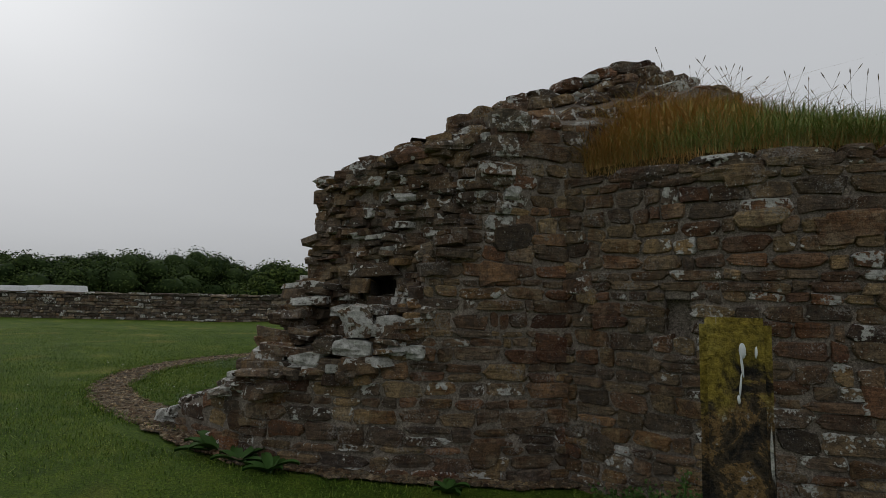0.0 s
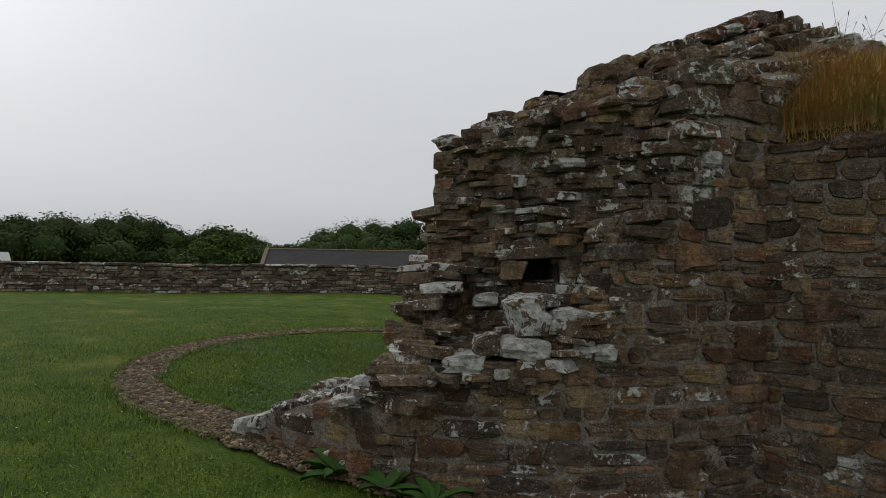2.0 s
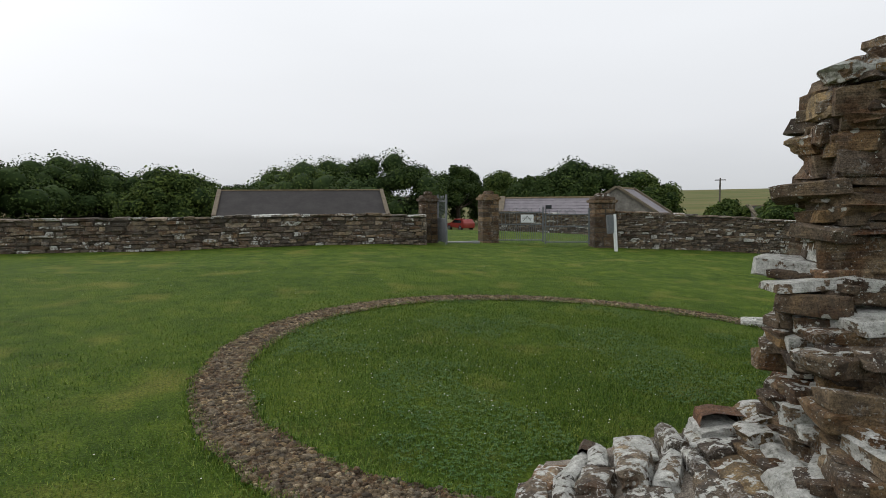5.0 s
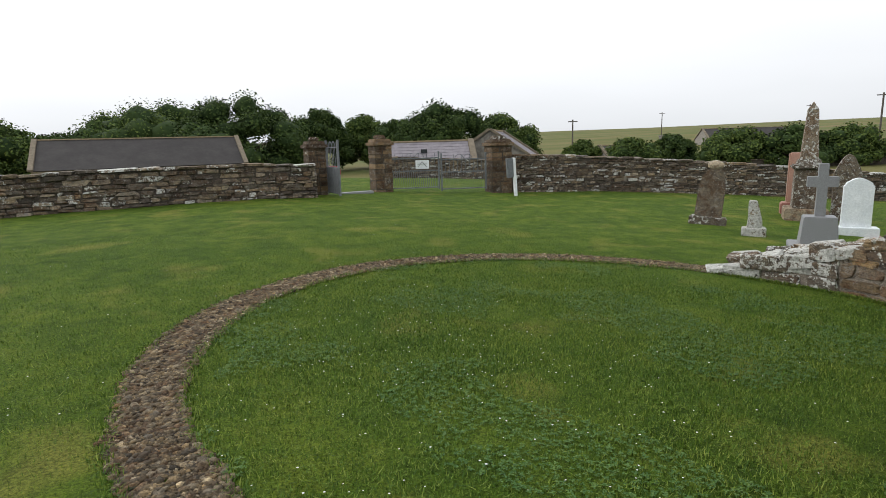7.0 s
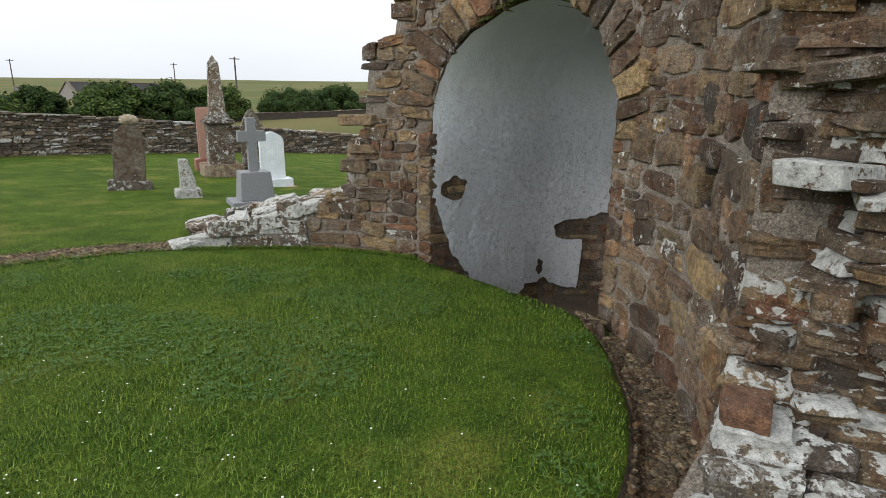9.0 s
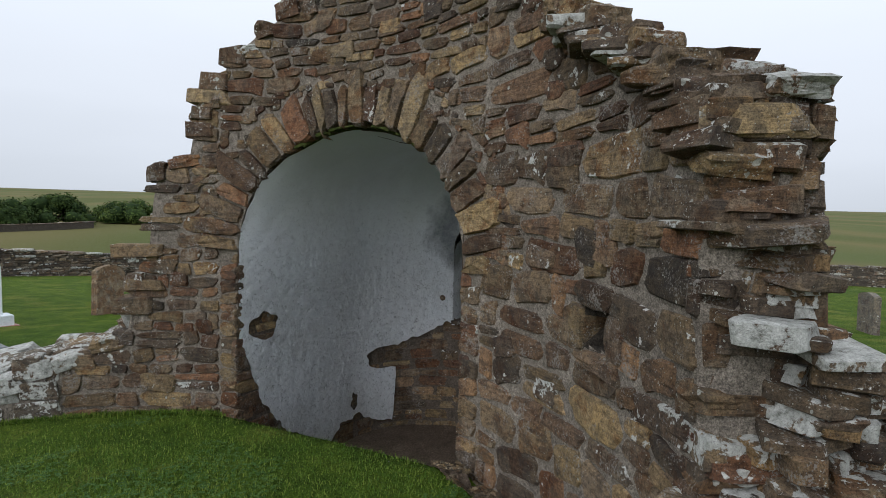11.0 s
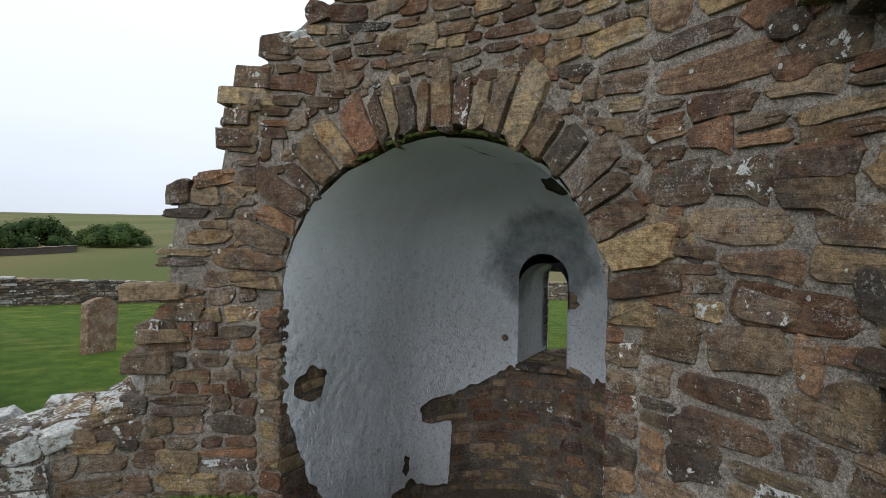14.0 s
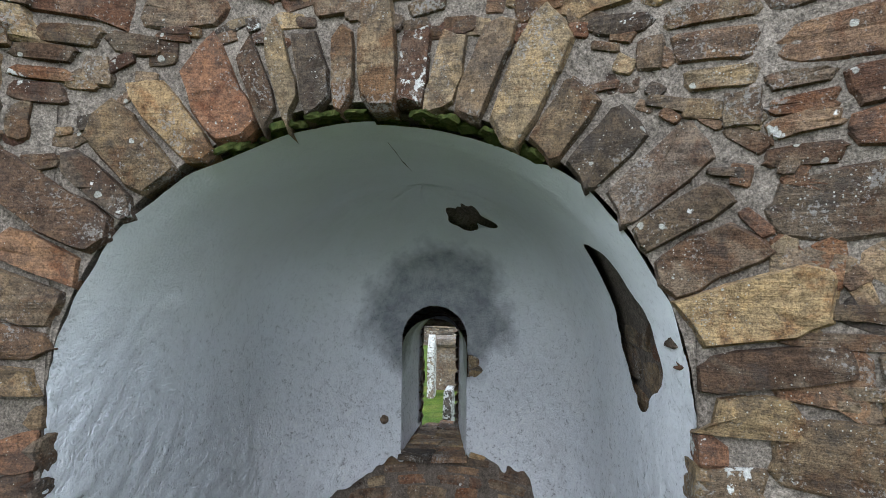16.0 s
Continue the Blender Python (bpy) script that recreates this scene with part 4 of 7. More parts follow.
def apse_face_spans(z):
    turn = [-97 + 194 * i / 400 for i in range(401)]
    gaps = [(NICHE[0], NICHE[1])] if NICHE[2] - 0.04 < z < NICHE[3] + 0.04 else []
    if 0.30 < z < 1.28:
        gaps.append((SLIT - 4.2, SLIT + 4.2))
    edges = [0.0] + [float(np.interp(e, turn, apse_len)) for g in gaps for e in g] + [apse_len[-1]]
    return list(zip(edges[::2], edges[1::2]))


courses(st_apse, apse_surf, 0.0, apse_len[-1], -0.5, lambda s: TOP_APSE - 0.03, apse_face_spans, h=(0.05, 0.13), length=(0.10, 0.30), proud=(-0.004, 0.014), near=lambda s, z: s, odd=3.0)
st_apse.build()
hv = []
for t in NICHE[:2]:
    p, c = apse_out(t), apse(U_O, 0, 0)
    hv += [(c + (p - c) * f).to_tuple()[:2] + (z,) for z in (NICHE[2] - 0.05, NICHE[3] + 0.05) for f in (1.0, 0.955)]
raw("niche", hv, [(0, 1, 3, 2), (4, 6, 7, 5), (0, 4, 5, 1), (2, 3, 7, 6), (1, 5, 7, 3)], M_MORTAR, wall_apse)
# pale coping stones on the wall head
st_cope = Stones(wall_apse, M_CAP, M_CAP_J, 60, 0.06, 0.03, "coping_stone")
courses(st_cope, apse_surf, 0.5, apse_len[-1] - 0.5, TOP_APSE - 0.11, lambda s: TOP_APSE + 0.03, None, h=(0.125, 0.14), length=(0.22, 0.42), proud=(0.0, 0.03), depth=0.24, tilt=4)
st_cope.build()

# ---------------------------------------------------------------- inside of the apse


def vault(t, w):
    """Inner surface. t runs 0 at the south jamb round the end to 1 at the north jamb, in plan; w from 0 at the floor to 1 at the crown."""
    l1, l2 = U_C - 2.72, math.pi * R_A
    total = 2 * l1 + l2
    d = t * total
    if d < l1:
        u, v, nu, nv = 2.72 + d, -R_A, 0.0, 1.0
    elif d < l1 + l2:
        a = (d - l1) / R_A
        u, v, nu, nv = U_C + R_A * math.sin(a), -R_A * math.cos(a), -math.sin(a), math.cos(a)
    else:
        u, v, nu, nv = 2.72 + (total - d), R_A, 0.0, -1.0
    rise = SPRING - FLOOR
    arc = math.pi / 2 * R_A
    h = w * (rise + arc)
    if h < rise:
        return apse(u, v, FLOOR + h), (nu, nv, 0.0)
    b = (h - rise) / R_A
    k = 1 - math.cos(b)
    return apse(u + nu * R_A * k, v + nv * R_A * k, SPRING + R_A * math.sin(b) * 1.0), (nu * math.cos(b), nv * math.cos(b), -math.sin(b))


L1, L2 = U_C - 2.72, math.pi * R_A
TOTAL, RISE = 2 * L1 + L2, SPRING - FLOOR
HEIGHT = RISE + math.pi / 2 * R_A
WIN_T, WIN_W, WIN_LO, WIN_HI = 3.19, 0.49, 0.36, 1.37   # the splayed window: middle, inner width, sill, crown


def blob(d, z, cd, cz, rd, rz, k, amp=0.25):
    a = math.atan2((z - cz) / rz, (d - cd) / rd)
    return (math.hypot((d - cd) / rd, (z - cz) / rz) - 1) * min(rd, rz) + min(rd, rz) * amp * noise.noise(Vector((math.cos(a) * 1.5, math.sin(a) * 1.5, k)))


plaster_edge = lerp_table([(0, -0.3), (2.1, -0.25), (2.33, 0.07), (2.43, 0.28), (2.79, 0.37), (2.99, 0.33), (3.24, 0.42), (3.6, 0.29), (3.86, 0.14), (4.08, 0.10), (4.12, -0.85), (4.58, -0.66), (4.8, -0.67), (5.07, -0.80), (5.43, -0.63), (5.83, -0.33), (6.01, -0.07), (6.2, 0.42), (6.40, 0.50)])


def plaster_left(d, z):
    """Above zero where the plaster still holds (d: metres round from the south jamb)."""
    f = z - plaster_edge(d) + 0.07 * noise.noise(Vector((d * 5, z * 5, 3))) + 0.05 * noise.noise(Vector((d * 13, z * 13, 9)))
    f = min(f, blob(d, z, 5.98, 0.58, 0.15, 0.12, 1, 0.5), blob(d, z, 4.65, -0.48, 0.05, 0.10, 2, 0.4), blob(d, z, 4.14, -0.05, 0.34, 0.14, 5, 0.5))
    f = min(f, blob(d, z, 2.64, 2.07, 0.22, 0.085, 6, 0.9), blob(d, z, 2.90, 1.01, 0.075, 0.07, 7, 0.6), blob(d, z, 3.56, 0.62, 0.03, 0.035, 8))
    f = min(f, blob(d, z, 0.60, 1.48, 0.31, 0.29, 11, 0.35))
    # the mouth of the vault, behind the voussoirs
    u = 2.72 + d if d < L1 else (2.72 + TOTAL - d if d > TOTAL - L1 else 9.0)
    half = R_A * math.sqrt(max(0.0, 1 - (max(0.0, z - SPRING) / R_A) ** 2))
    bare_lip = 0.075 * max(0.0, min(1.0, (z - SPRING - 0.72 * R_A) / (0.2 * R_A)))
    return min(f, u - math.sqrt(RI * RI - half * half) - 0.012 - bare_lip + (0.035 + 0.1 * bare_lip) * noise.noise(Vector((z * 8, d * 8, 1))))


def clipped_shell(name, fn, keep, nd, nh, off, mat, parent, smooth=True):
    """The surface fn on a fine grid, kept where keep is above zero and cut along its edge."""
    grid, val = [], []
    for i in range(nd + 1):
        for j in range(nh + 1):
            (p, nrm) = fn(i / nd, j / nh)
            d, z = i / nd * TOTAL, p.z
            lump = off + 0.010 * noise.noise(Vector((d * 2.5, j / nh * 7, 1))) + 0.004 * noise.noise(Vector((d * 9, j / nh * 25, 2)))
            if off == 0.0:
                # thrown rough below, trowelled smooth above
                rough = max(0.12, min(1.0, 1.35 - 0.75 * max(0.0, z - 0.1)))
                lump += rough * (0.013 * noise.noise(Vector((d * 13 + j / nh * 20, j / nh * 54, 3))) + 0.008 * noise.noise(Vector((d * 34, j / nh * 130, 5))))
            n3 = apse(nrm[0], nrm[1], nrm[2]) - apse(0, 0, 0)
            u = 2.72 + d if d < L1 else (2.72 + TOTAL - d if d > TOTAL - L1 else 9.0)
            # it feathers out onto the arch stones at the mouth
            half = R_A * math.sqrt(max(0.0, 1 - (max(0.0, min(R_A, z - SPRING)) / R_A) ** 2))
            lump -= max(0.0, min(1.0, 1 - (u - math.sqrt(RI * RI - half * half)) / 0.28)) ** 1.6 * (0.034 + 0.012 * max(0.0, min(1.0, (z - SPRING) / R_A)))
            grid.append(p + Vector((n3.x, n3.y, nrm[2])) * lump)
            val.append(keep(d, z))
    verts, faces, where = [], [], {}

    def vert(key, p):
        if key not in where:
            where[key] = len(verts)
            verts.append(tuple(p))
        return where[key]

    for i in range(nd):
        for j in range(nh):
            q = [i * (nh + 1) + j, i * (nh + 1) + j + 1, (i + 1) * (nh + 1) + j + 1, (i + 1) * (nh + 1) + j]
            for tri in ((q[0], q[2], q[1]), (q[0], q[3], q[2])):
                ring = []
                for a in range(3):
                    p0, p1 = tri[a], tri[(a + 1) % 3]
                    if val[p0] > 0:
                        ring.append(vert(p0, grid[p0]))
                    if (val[p0] > 0) != (val[p1] > 0):
                        f = val[p0] / (val[p0] - val[p1])
                        ring.append(vert((min(p0, p1), max(p0, p1)), grid[p0].lerp(grid[p1], f)))
                if len(ring) > 2 and len(set(ring)) == len(ring):
                    faces.append(tuple(ring))
    return raw(name, verts, faces, mat, parent, smooth)


def win_gap(d, z):
    x = abs(d - WIN_T)
    if WIN_LO - 0.05 < z < WIN_HI + 0.1:
        y = z if z > WIN_HI - 0.15 else WIN_HI - 0.15
        r = math.hypot(x, y - (WIN_HI - 0.15)) - WIN_W / 2
        return max(r, WIN_LO - z)
    return 0.3


clipped_shell("plaster", vault, lambda d, z: min(plaster_left(d, z), win_gap(d, z)), 400, 250, 0.0, M_PLASTER, wall_apse)
clipped_shell("core", vault, lambda d, z: min(win_gap(d, z), (2.72 + d if d < L1 else (2.72 + TOTAL - d if d > TOTAL - L1 else 9.0)) - 2.78 - 0.25 * max(0.0, (z - SPRING) / R_A)), 110, 70, -0.035, M_DAMP, wall_apse, False)


def vault_surf(s, z):
    w = (z - FLOOR) / HEIGHT if z < SPRING else (RISE + R_A * math.asin(min(1, (z - SPRING) / R_A))) / HEIGHT
    p, nrm = vault(s / TOTAL, w)
    q, _ = vault(s / TOTAL + 0.002, w)
    n3 = apse(nrm[0], nrm[1], 0) - apse(0, 0, 0)
    return p, (q - p).normalized(), Vector((n3.x, n3.y, 0))


def apse_spans(z):
    if WIN_LO < z < WIN_HI:
        return [(0.02, WIN_T - WIN_W / 2), (WIN_T + WIN_W / 2, TOTAL - 0.02)]
    return [(0.02, TOTAL - 0.02)]


st_ins = Stones(wall_apse, M_STONE, M_STONE_J, 480)
courses(st_ins, vault_surf, 0.0, TOTAL, FLOOR - 0.02, lambda s: 1.50 if 0.25 < s < 0.95 else 1.25, apse_spans, h=(0.07, 0.15), length=(0.14, 0.42), proud=(-0.030, -0.020), depth=0.08, tilt=0.6)
st_ins.build()

# the window: reveals running out to the slit, over a sill of flat stones
nw = 10
WV = -R_A * math.cos((WIN_T - L1) / R_A)
verts, faces = [], []
loop = [(-1, WIN_LO)] + [(-math.cos(math.pi * i / 12), None) for i in range(13)] + [(1, WIN_LO)]
for i in range(nw + 1):
    f = i / nw
    half = (WIN_W / 2) * (1 - f) + 0.165 * f
    u = U_C + R_A - 0.03 + f * (U_O + A_U - U_C - R_A + 0.04)
    for x, z in loop:
        hi = WIN_HI - 0.04 * f
        zz = hi - half + half * math.sqrt(max(0, 1 - x * x)) if z is None else z
        verts.append(tuple(apse(u, WV * (1 - f) + 0.095 * f + x * half, zz)))
k = len(loop)
for i in range(nw):
    for j in range(k - 1):
        faces.append((i * k + j, i * k + j + 1, (i + 1) * k + j + 1, (i + 1) * k + j))
window_1 = tagged(new("window_1"), "narrow round-headed splayed slit window without glass", "window", kind="structure")
raw("reveal", verts, faces, M_PLASTER, window_1, True)
st_sill = Stones(window_1, M_STONE, M_STONE_J, 40, 0.06, 0.07, "sill_stone")
for i in range(7):
    f = i / 6
    for sx in (-0.5, 0.5):
        p = apse(U_C + R_A + 0.02 + f * 0.85, WV + sx * (0.24 - 0.1 * f), WIN_LO - 0.02 + rng.uniform(-0.012, 0.012))
        st_sill.add(Matrix.Translation(p) @ pose(0, 0, 0, rng.uniform(-4, 4), rng.uniform(-4, 4), AXIS + rng.uniform(-15, 15)) @ Matrix.Diagonal((0.16, 0.26, 0.05, 1)))
st_sill.build()

# ---------------------------------------------------------------- ground sheet and boundary walls
xs = sorted(set([round(-14 + i * 0.5, 2) for i in range(70)] + [round(-2 + i * 0.08, 3) for i in range(100)] + [round(s * 14 * 1.19 ** i, 1) for i in range(1, 30) for s in (-1, 1)] + [21 + i * 3 for i in range(10)]))
ys = sorted(set([round(-6 + i * 0.5, 2) for i in range(60)] + [round(3 + i * 0.08, 3) for i in range(100)] + [round(-6 - 10 * (1.22 ** i - 1), 1) for i in range(1, 26)] + [round(24 + 8 * (1.22 ** i - 1), 1) for i in range(1, 27)]))


verts = [(x, y, ground(x, y) + (0.015 * noise.noise(Vector((x * 0.9, y * 0.9, 0))) if abs(x) < 30 else 0)) for y in ys for x in xs]
faces = []
nx = len(xs)
for j in range(len(ys) - 1):
    for i in range(nx - 1):
        faces.append((j * nx + i, j * nx + i + 1, (j + 1) * nx + i + 1, (j + 1) * nx + i))
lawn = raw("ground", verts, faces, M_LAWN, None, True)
tagged(lawn, "mown green churchyard lawn running out into drier pasture paled for mist", "lawn", kind="structure")


def dyke_surface(pts, side):
    acc = [0.0]
    for a, b in zip(pts, pts[1:]):
        acc.append(acc[-1] + math.hypot(b[0] - a[0], b[1] - a[1]))

    def surf(s, z):
        i = 0
        while i < len(acc) - 2 and s > acc[i + 1]:
            i += 1
        f = (s - acc[i]) / (acc[i + 1] - acc[i])
        a, b = pts[i], pts[i + 1]
        x, y = a[0] + (b[0] - a[0]) * f, a[1] + (b[1] - a[1]) * f
        al = Vector((b[0] - a[0], b[1] - a[1], 0)).normalized()
        out = Vector((al.y, -al.x, 0)) * side
        g = ground(x, y)
        return Vector((x, y, z + g)), al, out
    return surf, acc[-1]


def dyke(name, pts, heights, label, side=1, thick=0.55, limit=300, near=None, detail=True):
    """A dry-stone wall along a line, its stones on the churchyard side and on top."""
    ob = tagged(new(name), label, "wall", kind="structure")
    surf, total = dyke_surface(pts, side)
    tall = lerp_table(heights)
    n = max(2, int(total / 0.8))
    verts, faces = [], []
    for i in range(n + 1):
        s = total * i / n
        p, al, out = surf(s, 0)
        height = tall(s)
        for o, z in ((-0.04, -0.5), (-0.04, height - 0.06), (-thick, height - 0.06), (-thick, -0.5)):
            q = p + out * o
            verts.append((q.x, q.y, q.z + z))
    for i in range(n):
        for j in range(4):
            k = (j + 1) % 4
            faces.append((i * 4 + j, i * 4 + k, i * 4 + 4 + k, i * 4 + 4 + j))
    faces += [(0, 1, 2, 3), tuple(n * 4 + j for j in (3, 2, 1, 0))]
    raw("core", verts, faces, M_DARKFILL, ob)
    st = Stones(ob, M_DYKE, M_DYKE_J, limit, 0.07, 0.12)
    if detail:
        courses(st, surf, 0.0, total, -0.1, lambda s: tall(s) - 0.05, h=(0.05, 0.13), length=(0.14, 0.5), proud=(-0.03, 0.03), depth=0.2, tilt=3, joint=0.018, near=near)
    s = 0.0
    while s < total:
        ln = rng.uniform(0.3, 0.8)
        height = tall(s + ln / 2)
        p, al, out = surf(min(s + ln / 2, total), 0)
        m = frame_at(p - out * (thick / 2 - 0.02) + Vector((0, 0, height - 0.03 + rng.uniform(-0.015, 0.015))), al, out) @ pose(0, 0, 0, rng.uniform(-2, 2), rng.uniform(-2, 2), rng.uniform(-3, 3)) @ Matrix.Diagonal((ln - 0.012, thick + 0.06, rng.uniform(0.05, 0.09), 1))
        st.add(m, near(s, height) if near else 1.0)
        s += ln
    st.build()
    return ob


dyke("boundary_wall_north", [(-46, 19.6), (-6.5, 19.6), (0.35, 20.0)], [(0, 0.90)], "long dry-stone churchyard wall with lichened coping", 1, near=lambda s, z: 60 - s)
dyke("boundary_wall_east", [(6.8, 20.4), (10, 20.3), (14, 19), (22, 15.6), (26, 10), (27, -4), (17, -18), (-10, -26)], [(0, 1.24), (7, 1.16), (15, 0.98), (23, 0.84), (40, 0.9)], "dry-stone churchyard wall along the downhill side", 1, near=lambda s, z: s)
dyke("yard_wall", [(6.5, 33.0), (19, 31.0)], [(0, 1.1)], "low dry-stone yard wall with upright coping stones", 1, limit=0)

# ---------------------------------------------------------------- gravel
M_GRAVEL = stone_material("beach_gravel", [(0.0, (0.08, 0.068, 0.05)), (0.3, (0.165, 0.128, 0.080)), (0.6, (0.22, 0.165, 0.098)), (0.8, (0.19, 0.165, 0.125)), (1.0, (0.36, 0.30, 0.21))], None, True, 0.2)
M_SOIL = mortar_material("gritty_soil", (0.13, 0.10, 0.075))
RING_X, RING_Y = -0.2, 8.05
ring_r = lerp_table([(20, 3.34), (60, 3.2), (90, 3.14), (140, 3.08), (180, 3.06), (205, 3.10), (225, 3.06), (240, 2.95), (250, 2.88)])
ring_w = lerp_table([(20, 0.40), (90, 0.38), (150, 0.40), (200, 0.37), (225, 0.44), (240, 0.56), (250, 0.58)])


def pebble_field(name, spots, label, size=(0.006, 0.0145)):
    """Many flat pebbles as one mesh."""
    base = bmesh.new()
    bmesh.ops.create_icosphere(base, subdivisions=1, radius=1.0)
    co = np.array([v.co[:] for v in base.verts])
    fa = np.array([[v.index for v in f.verts] for f in base.faces])
    base.free()
    r = np.random.RandomState(5)
    vs, fs = [], []
    for i, (x, y, z) in enumerate(spots):
        s = r.uniform(*size) * (1.8 if r.rand() < 0.08 else 1.0)
        k = co * (1 + r.uniform(-0.22, 0.22, (len(co), 1))) * np.array([s * r.uniform(0.9, 1.7), s, s * r.uniform(0.4, 0.7)])
        a, tl = r.uniform(0, 6.28), r.uniform(-0.4, 0.4)
        ca, sa, ct, st_ = math.cos(a), math.sin(a), math.cos(tl), math.sin(tl)
        m = np.array([[ca, -sa, 0], [sa, ca, 0], [0, 0, 1]]) @ np.array([[ct, 0, st_], [0, 1, 0], [-st_, 0, ct]])
        vs.append(k @ m.T + np.array([x, y, z + s * 0.25]))
        fs.append(fa + i * len(co))
    me = bpy.data.meshes.new(name)
    me.from_pydata(np.concatenate(vs).tolist(), [], np.concatenate(fs).tolist())
    me.polygons.foreach_set("use_smooth", [True] * len(me.polygons))
    me.materials.append(M_GRAVEL)
    return tagged(new(name, me), label, "gravel", kind="stuff")


def strip(name, pairs, lift, mat, label):
    verts, faces = [], []
    n = 7
    for (a, b) in pairs:
        for i in range(n):
            f = i / (n - 1)
            x, y = a[0] + (b[0] - a[0]) * f, a[1] + (b[1] - a[1]) * f
            verts.append((x, y, ground(x, y) + lift + 0.008 * noise.noise(Vector((x * 6, y * 6, 0)))))
    for j in range(len(pairs) - 1):
        for i in range(n - 1):
            faces.append((j * n + i, j * n + i + 1, (j + 1) * n + i + 1, (j + 1) * n + i))
    ob = raw(name, verts, faces, mat)
    return tagged(ob, label, "path", kind="structure")


def ring_edge(deg, f):
    wob = 0.045 * noise.noise(Vector((deg * 0.12, f * 3, 0))) + 0.03 * noise.noise(Vector((deg * 0.6, f * 3, 4)))
    r = ring_r(deg) + ring_w(deg) * f + wob
    return (RING_X + r * math.cos(radians(deg)), RING_Y + r * math.sin(radians(deg)))


strip("gravel_path", [(ring_edge(d, 0), ring_edge(d, 1)) for d in np.arange(22, 249, 1.2)], 0.008, M_SOIL, "curved strip of brown gravel marking the lost round wall")
gr = np.random.RandomState(11)
spots = []
while len(spots) < 50000:
    d, f = gr.uniform(22, 249), gr.uniform(-0.04, 1.04)
    if d < 110 and gr.rand() < 0.45:
        continue
    x, y = ring_edge(d, f)
    spots.append((x, y, ground(x, y) + 0.008))
pebble_field("gravel", spots, "loose flat brown and grey beach pebbles")


def drain_edge(deg, f):
    w = 0.30 if deg < -85 else 0.30 - 0.16 * (deg + 85) / 25
    return tuple(polar(deg, 2.95 - w * 1.02 + (w + 0.04) * f)[:2])


strip("gravel_drain", [(drain_edge(d, 0), drain_edge(d, 1)) for d in np.arange(-126, -63, 1.5)], 0.018, M_SOIL, "gravel drain along the foot of the curved wall")
spots = []
while len(spots) < 12000:
    d, f = gr.uniform(-126, -63), gr.uniform(0.08, 1.0)
    x, y = drain_edge(d, f)
    spots.append((x, y, ground(x, y) + 0.02))
pebble_field("gravel", spots, "dark wet pebbles along the wall foot", (0.006, 0.013))
foot = lambda deg, f: tuple(polar(deg, outer_r(deg, 0) - 0.05 + f * (0.16 + 0.10 * max(0, (-100 - deg) / 28) + 0.06 * noise.noise(Vector((deg * 0.3, 0, 0)))))[:2])
strip("wall_foot", [(foot(d, 0), foot(d, 1)) for d in np.arange(-129, -74, 1.5)], 0.02, M_SOIL, "bare gravelly soil along the outer wall foot")
spots = []
while len(spots) < 5000:
    x, y = foot(gr.uniform(-130, -74), gr.uniform(0, 1.1))
    spots.append((x, y, ground(x, y) + 0.02))
pebble_field("gravel", spots, "scattered brown gravel along the outer wall foot")

fl = [tuple(apse(u, v, -0.905 + 0.01 * noise.noise(Vector((u * 5, v * 5, 0))))) for u in np.linspace(2.72, 5.4, 24) for v in np.linspace(-1.12, 1.12, 18)]
ff = [(i * 18 + j, i * 18 + j + 1, (i + 1) * 18 + j + 1, (i + 1) * 18 + j) for i in range(23) for j in range(17)]
tagged(raw("apse_floor", fl, ff, M_SOIL, None, True), "dark gritty earth floor of the apse", "floor", kind="structure")

# ---------------------------------------------------------------- grass


def blade_material(name, a, b_, c):
    m, n, l, b = material(name, 0.7, 0.2)
    rnd = n.new("ShaderNodeNewGeometry").outputs["Random Per Island"]
    vec = coords(n, l, "World")
    col = ramp(n, l, rnd, [(0.0, a), (0.5, b_), (1.0, c)])
    patch = noise_at(n, l, vec, 0.8, 4, 0.6)
    col = mix(n, l, 0.6, col, ramp(n, l, patch, [(0.35, (0.7, 0.82, 0.7)), (0.65, (1.3, 1.12, 1.0))]), "MULTIPLY")
    l.new(col, b.inputs["Base Color"])
    return m


M_BLADE = blade_material("lawn_blades", (0.027, 0.066, 0.007), (0.079, 0.147, 0.013), (0.200, 0.255, 0.046))
M_LONG = blade_material("long_grass", (0.13, 0.21, 0.06), (0.23, 0.30, 0.10), (0.42, 0.40, 0.20))
M_RUST = blade_material("withered_grass", (0.34, 0.18, 0.06), (0.50, 0.33, 0.13), (0.34, 0.30, 0.11))


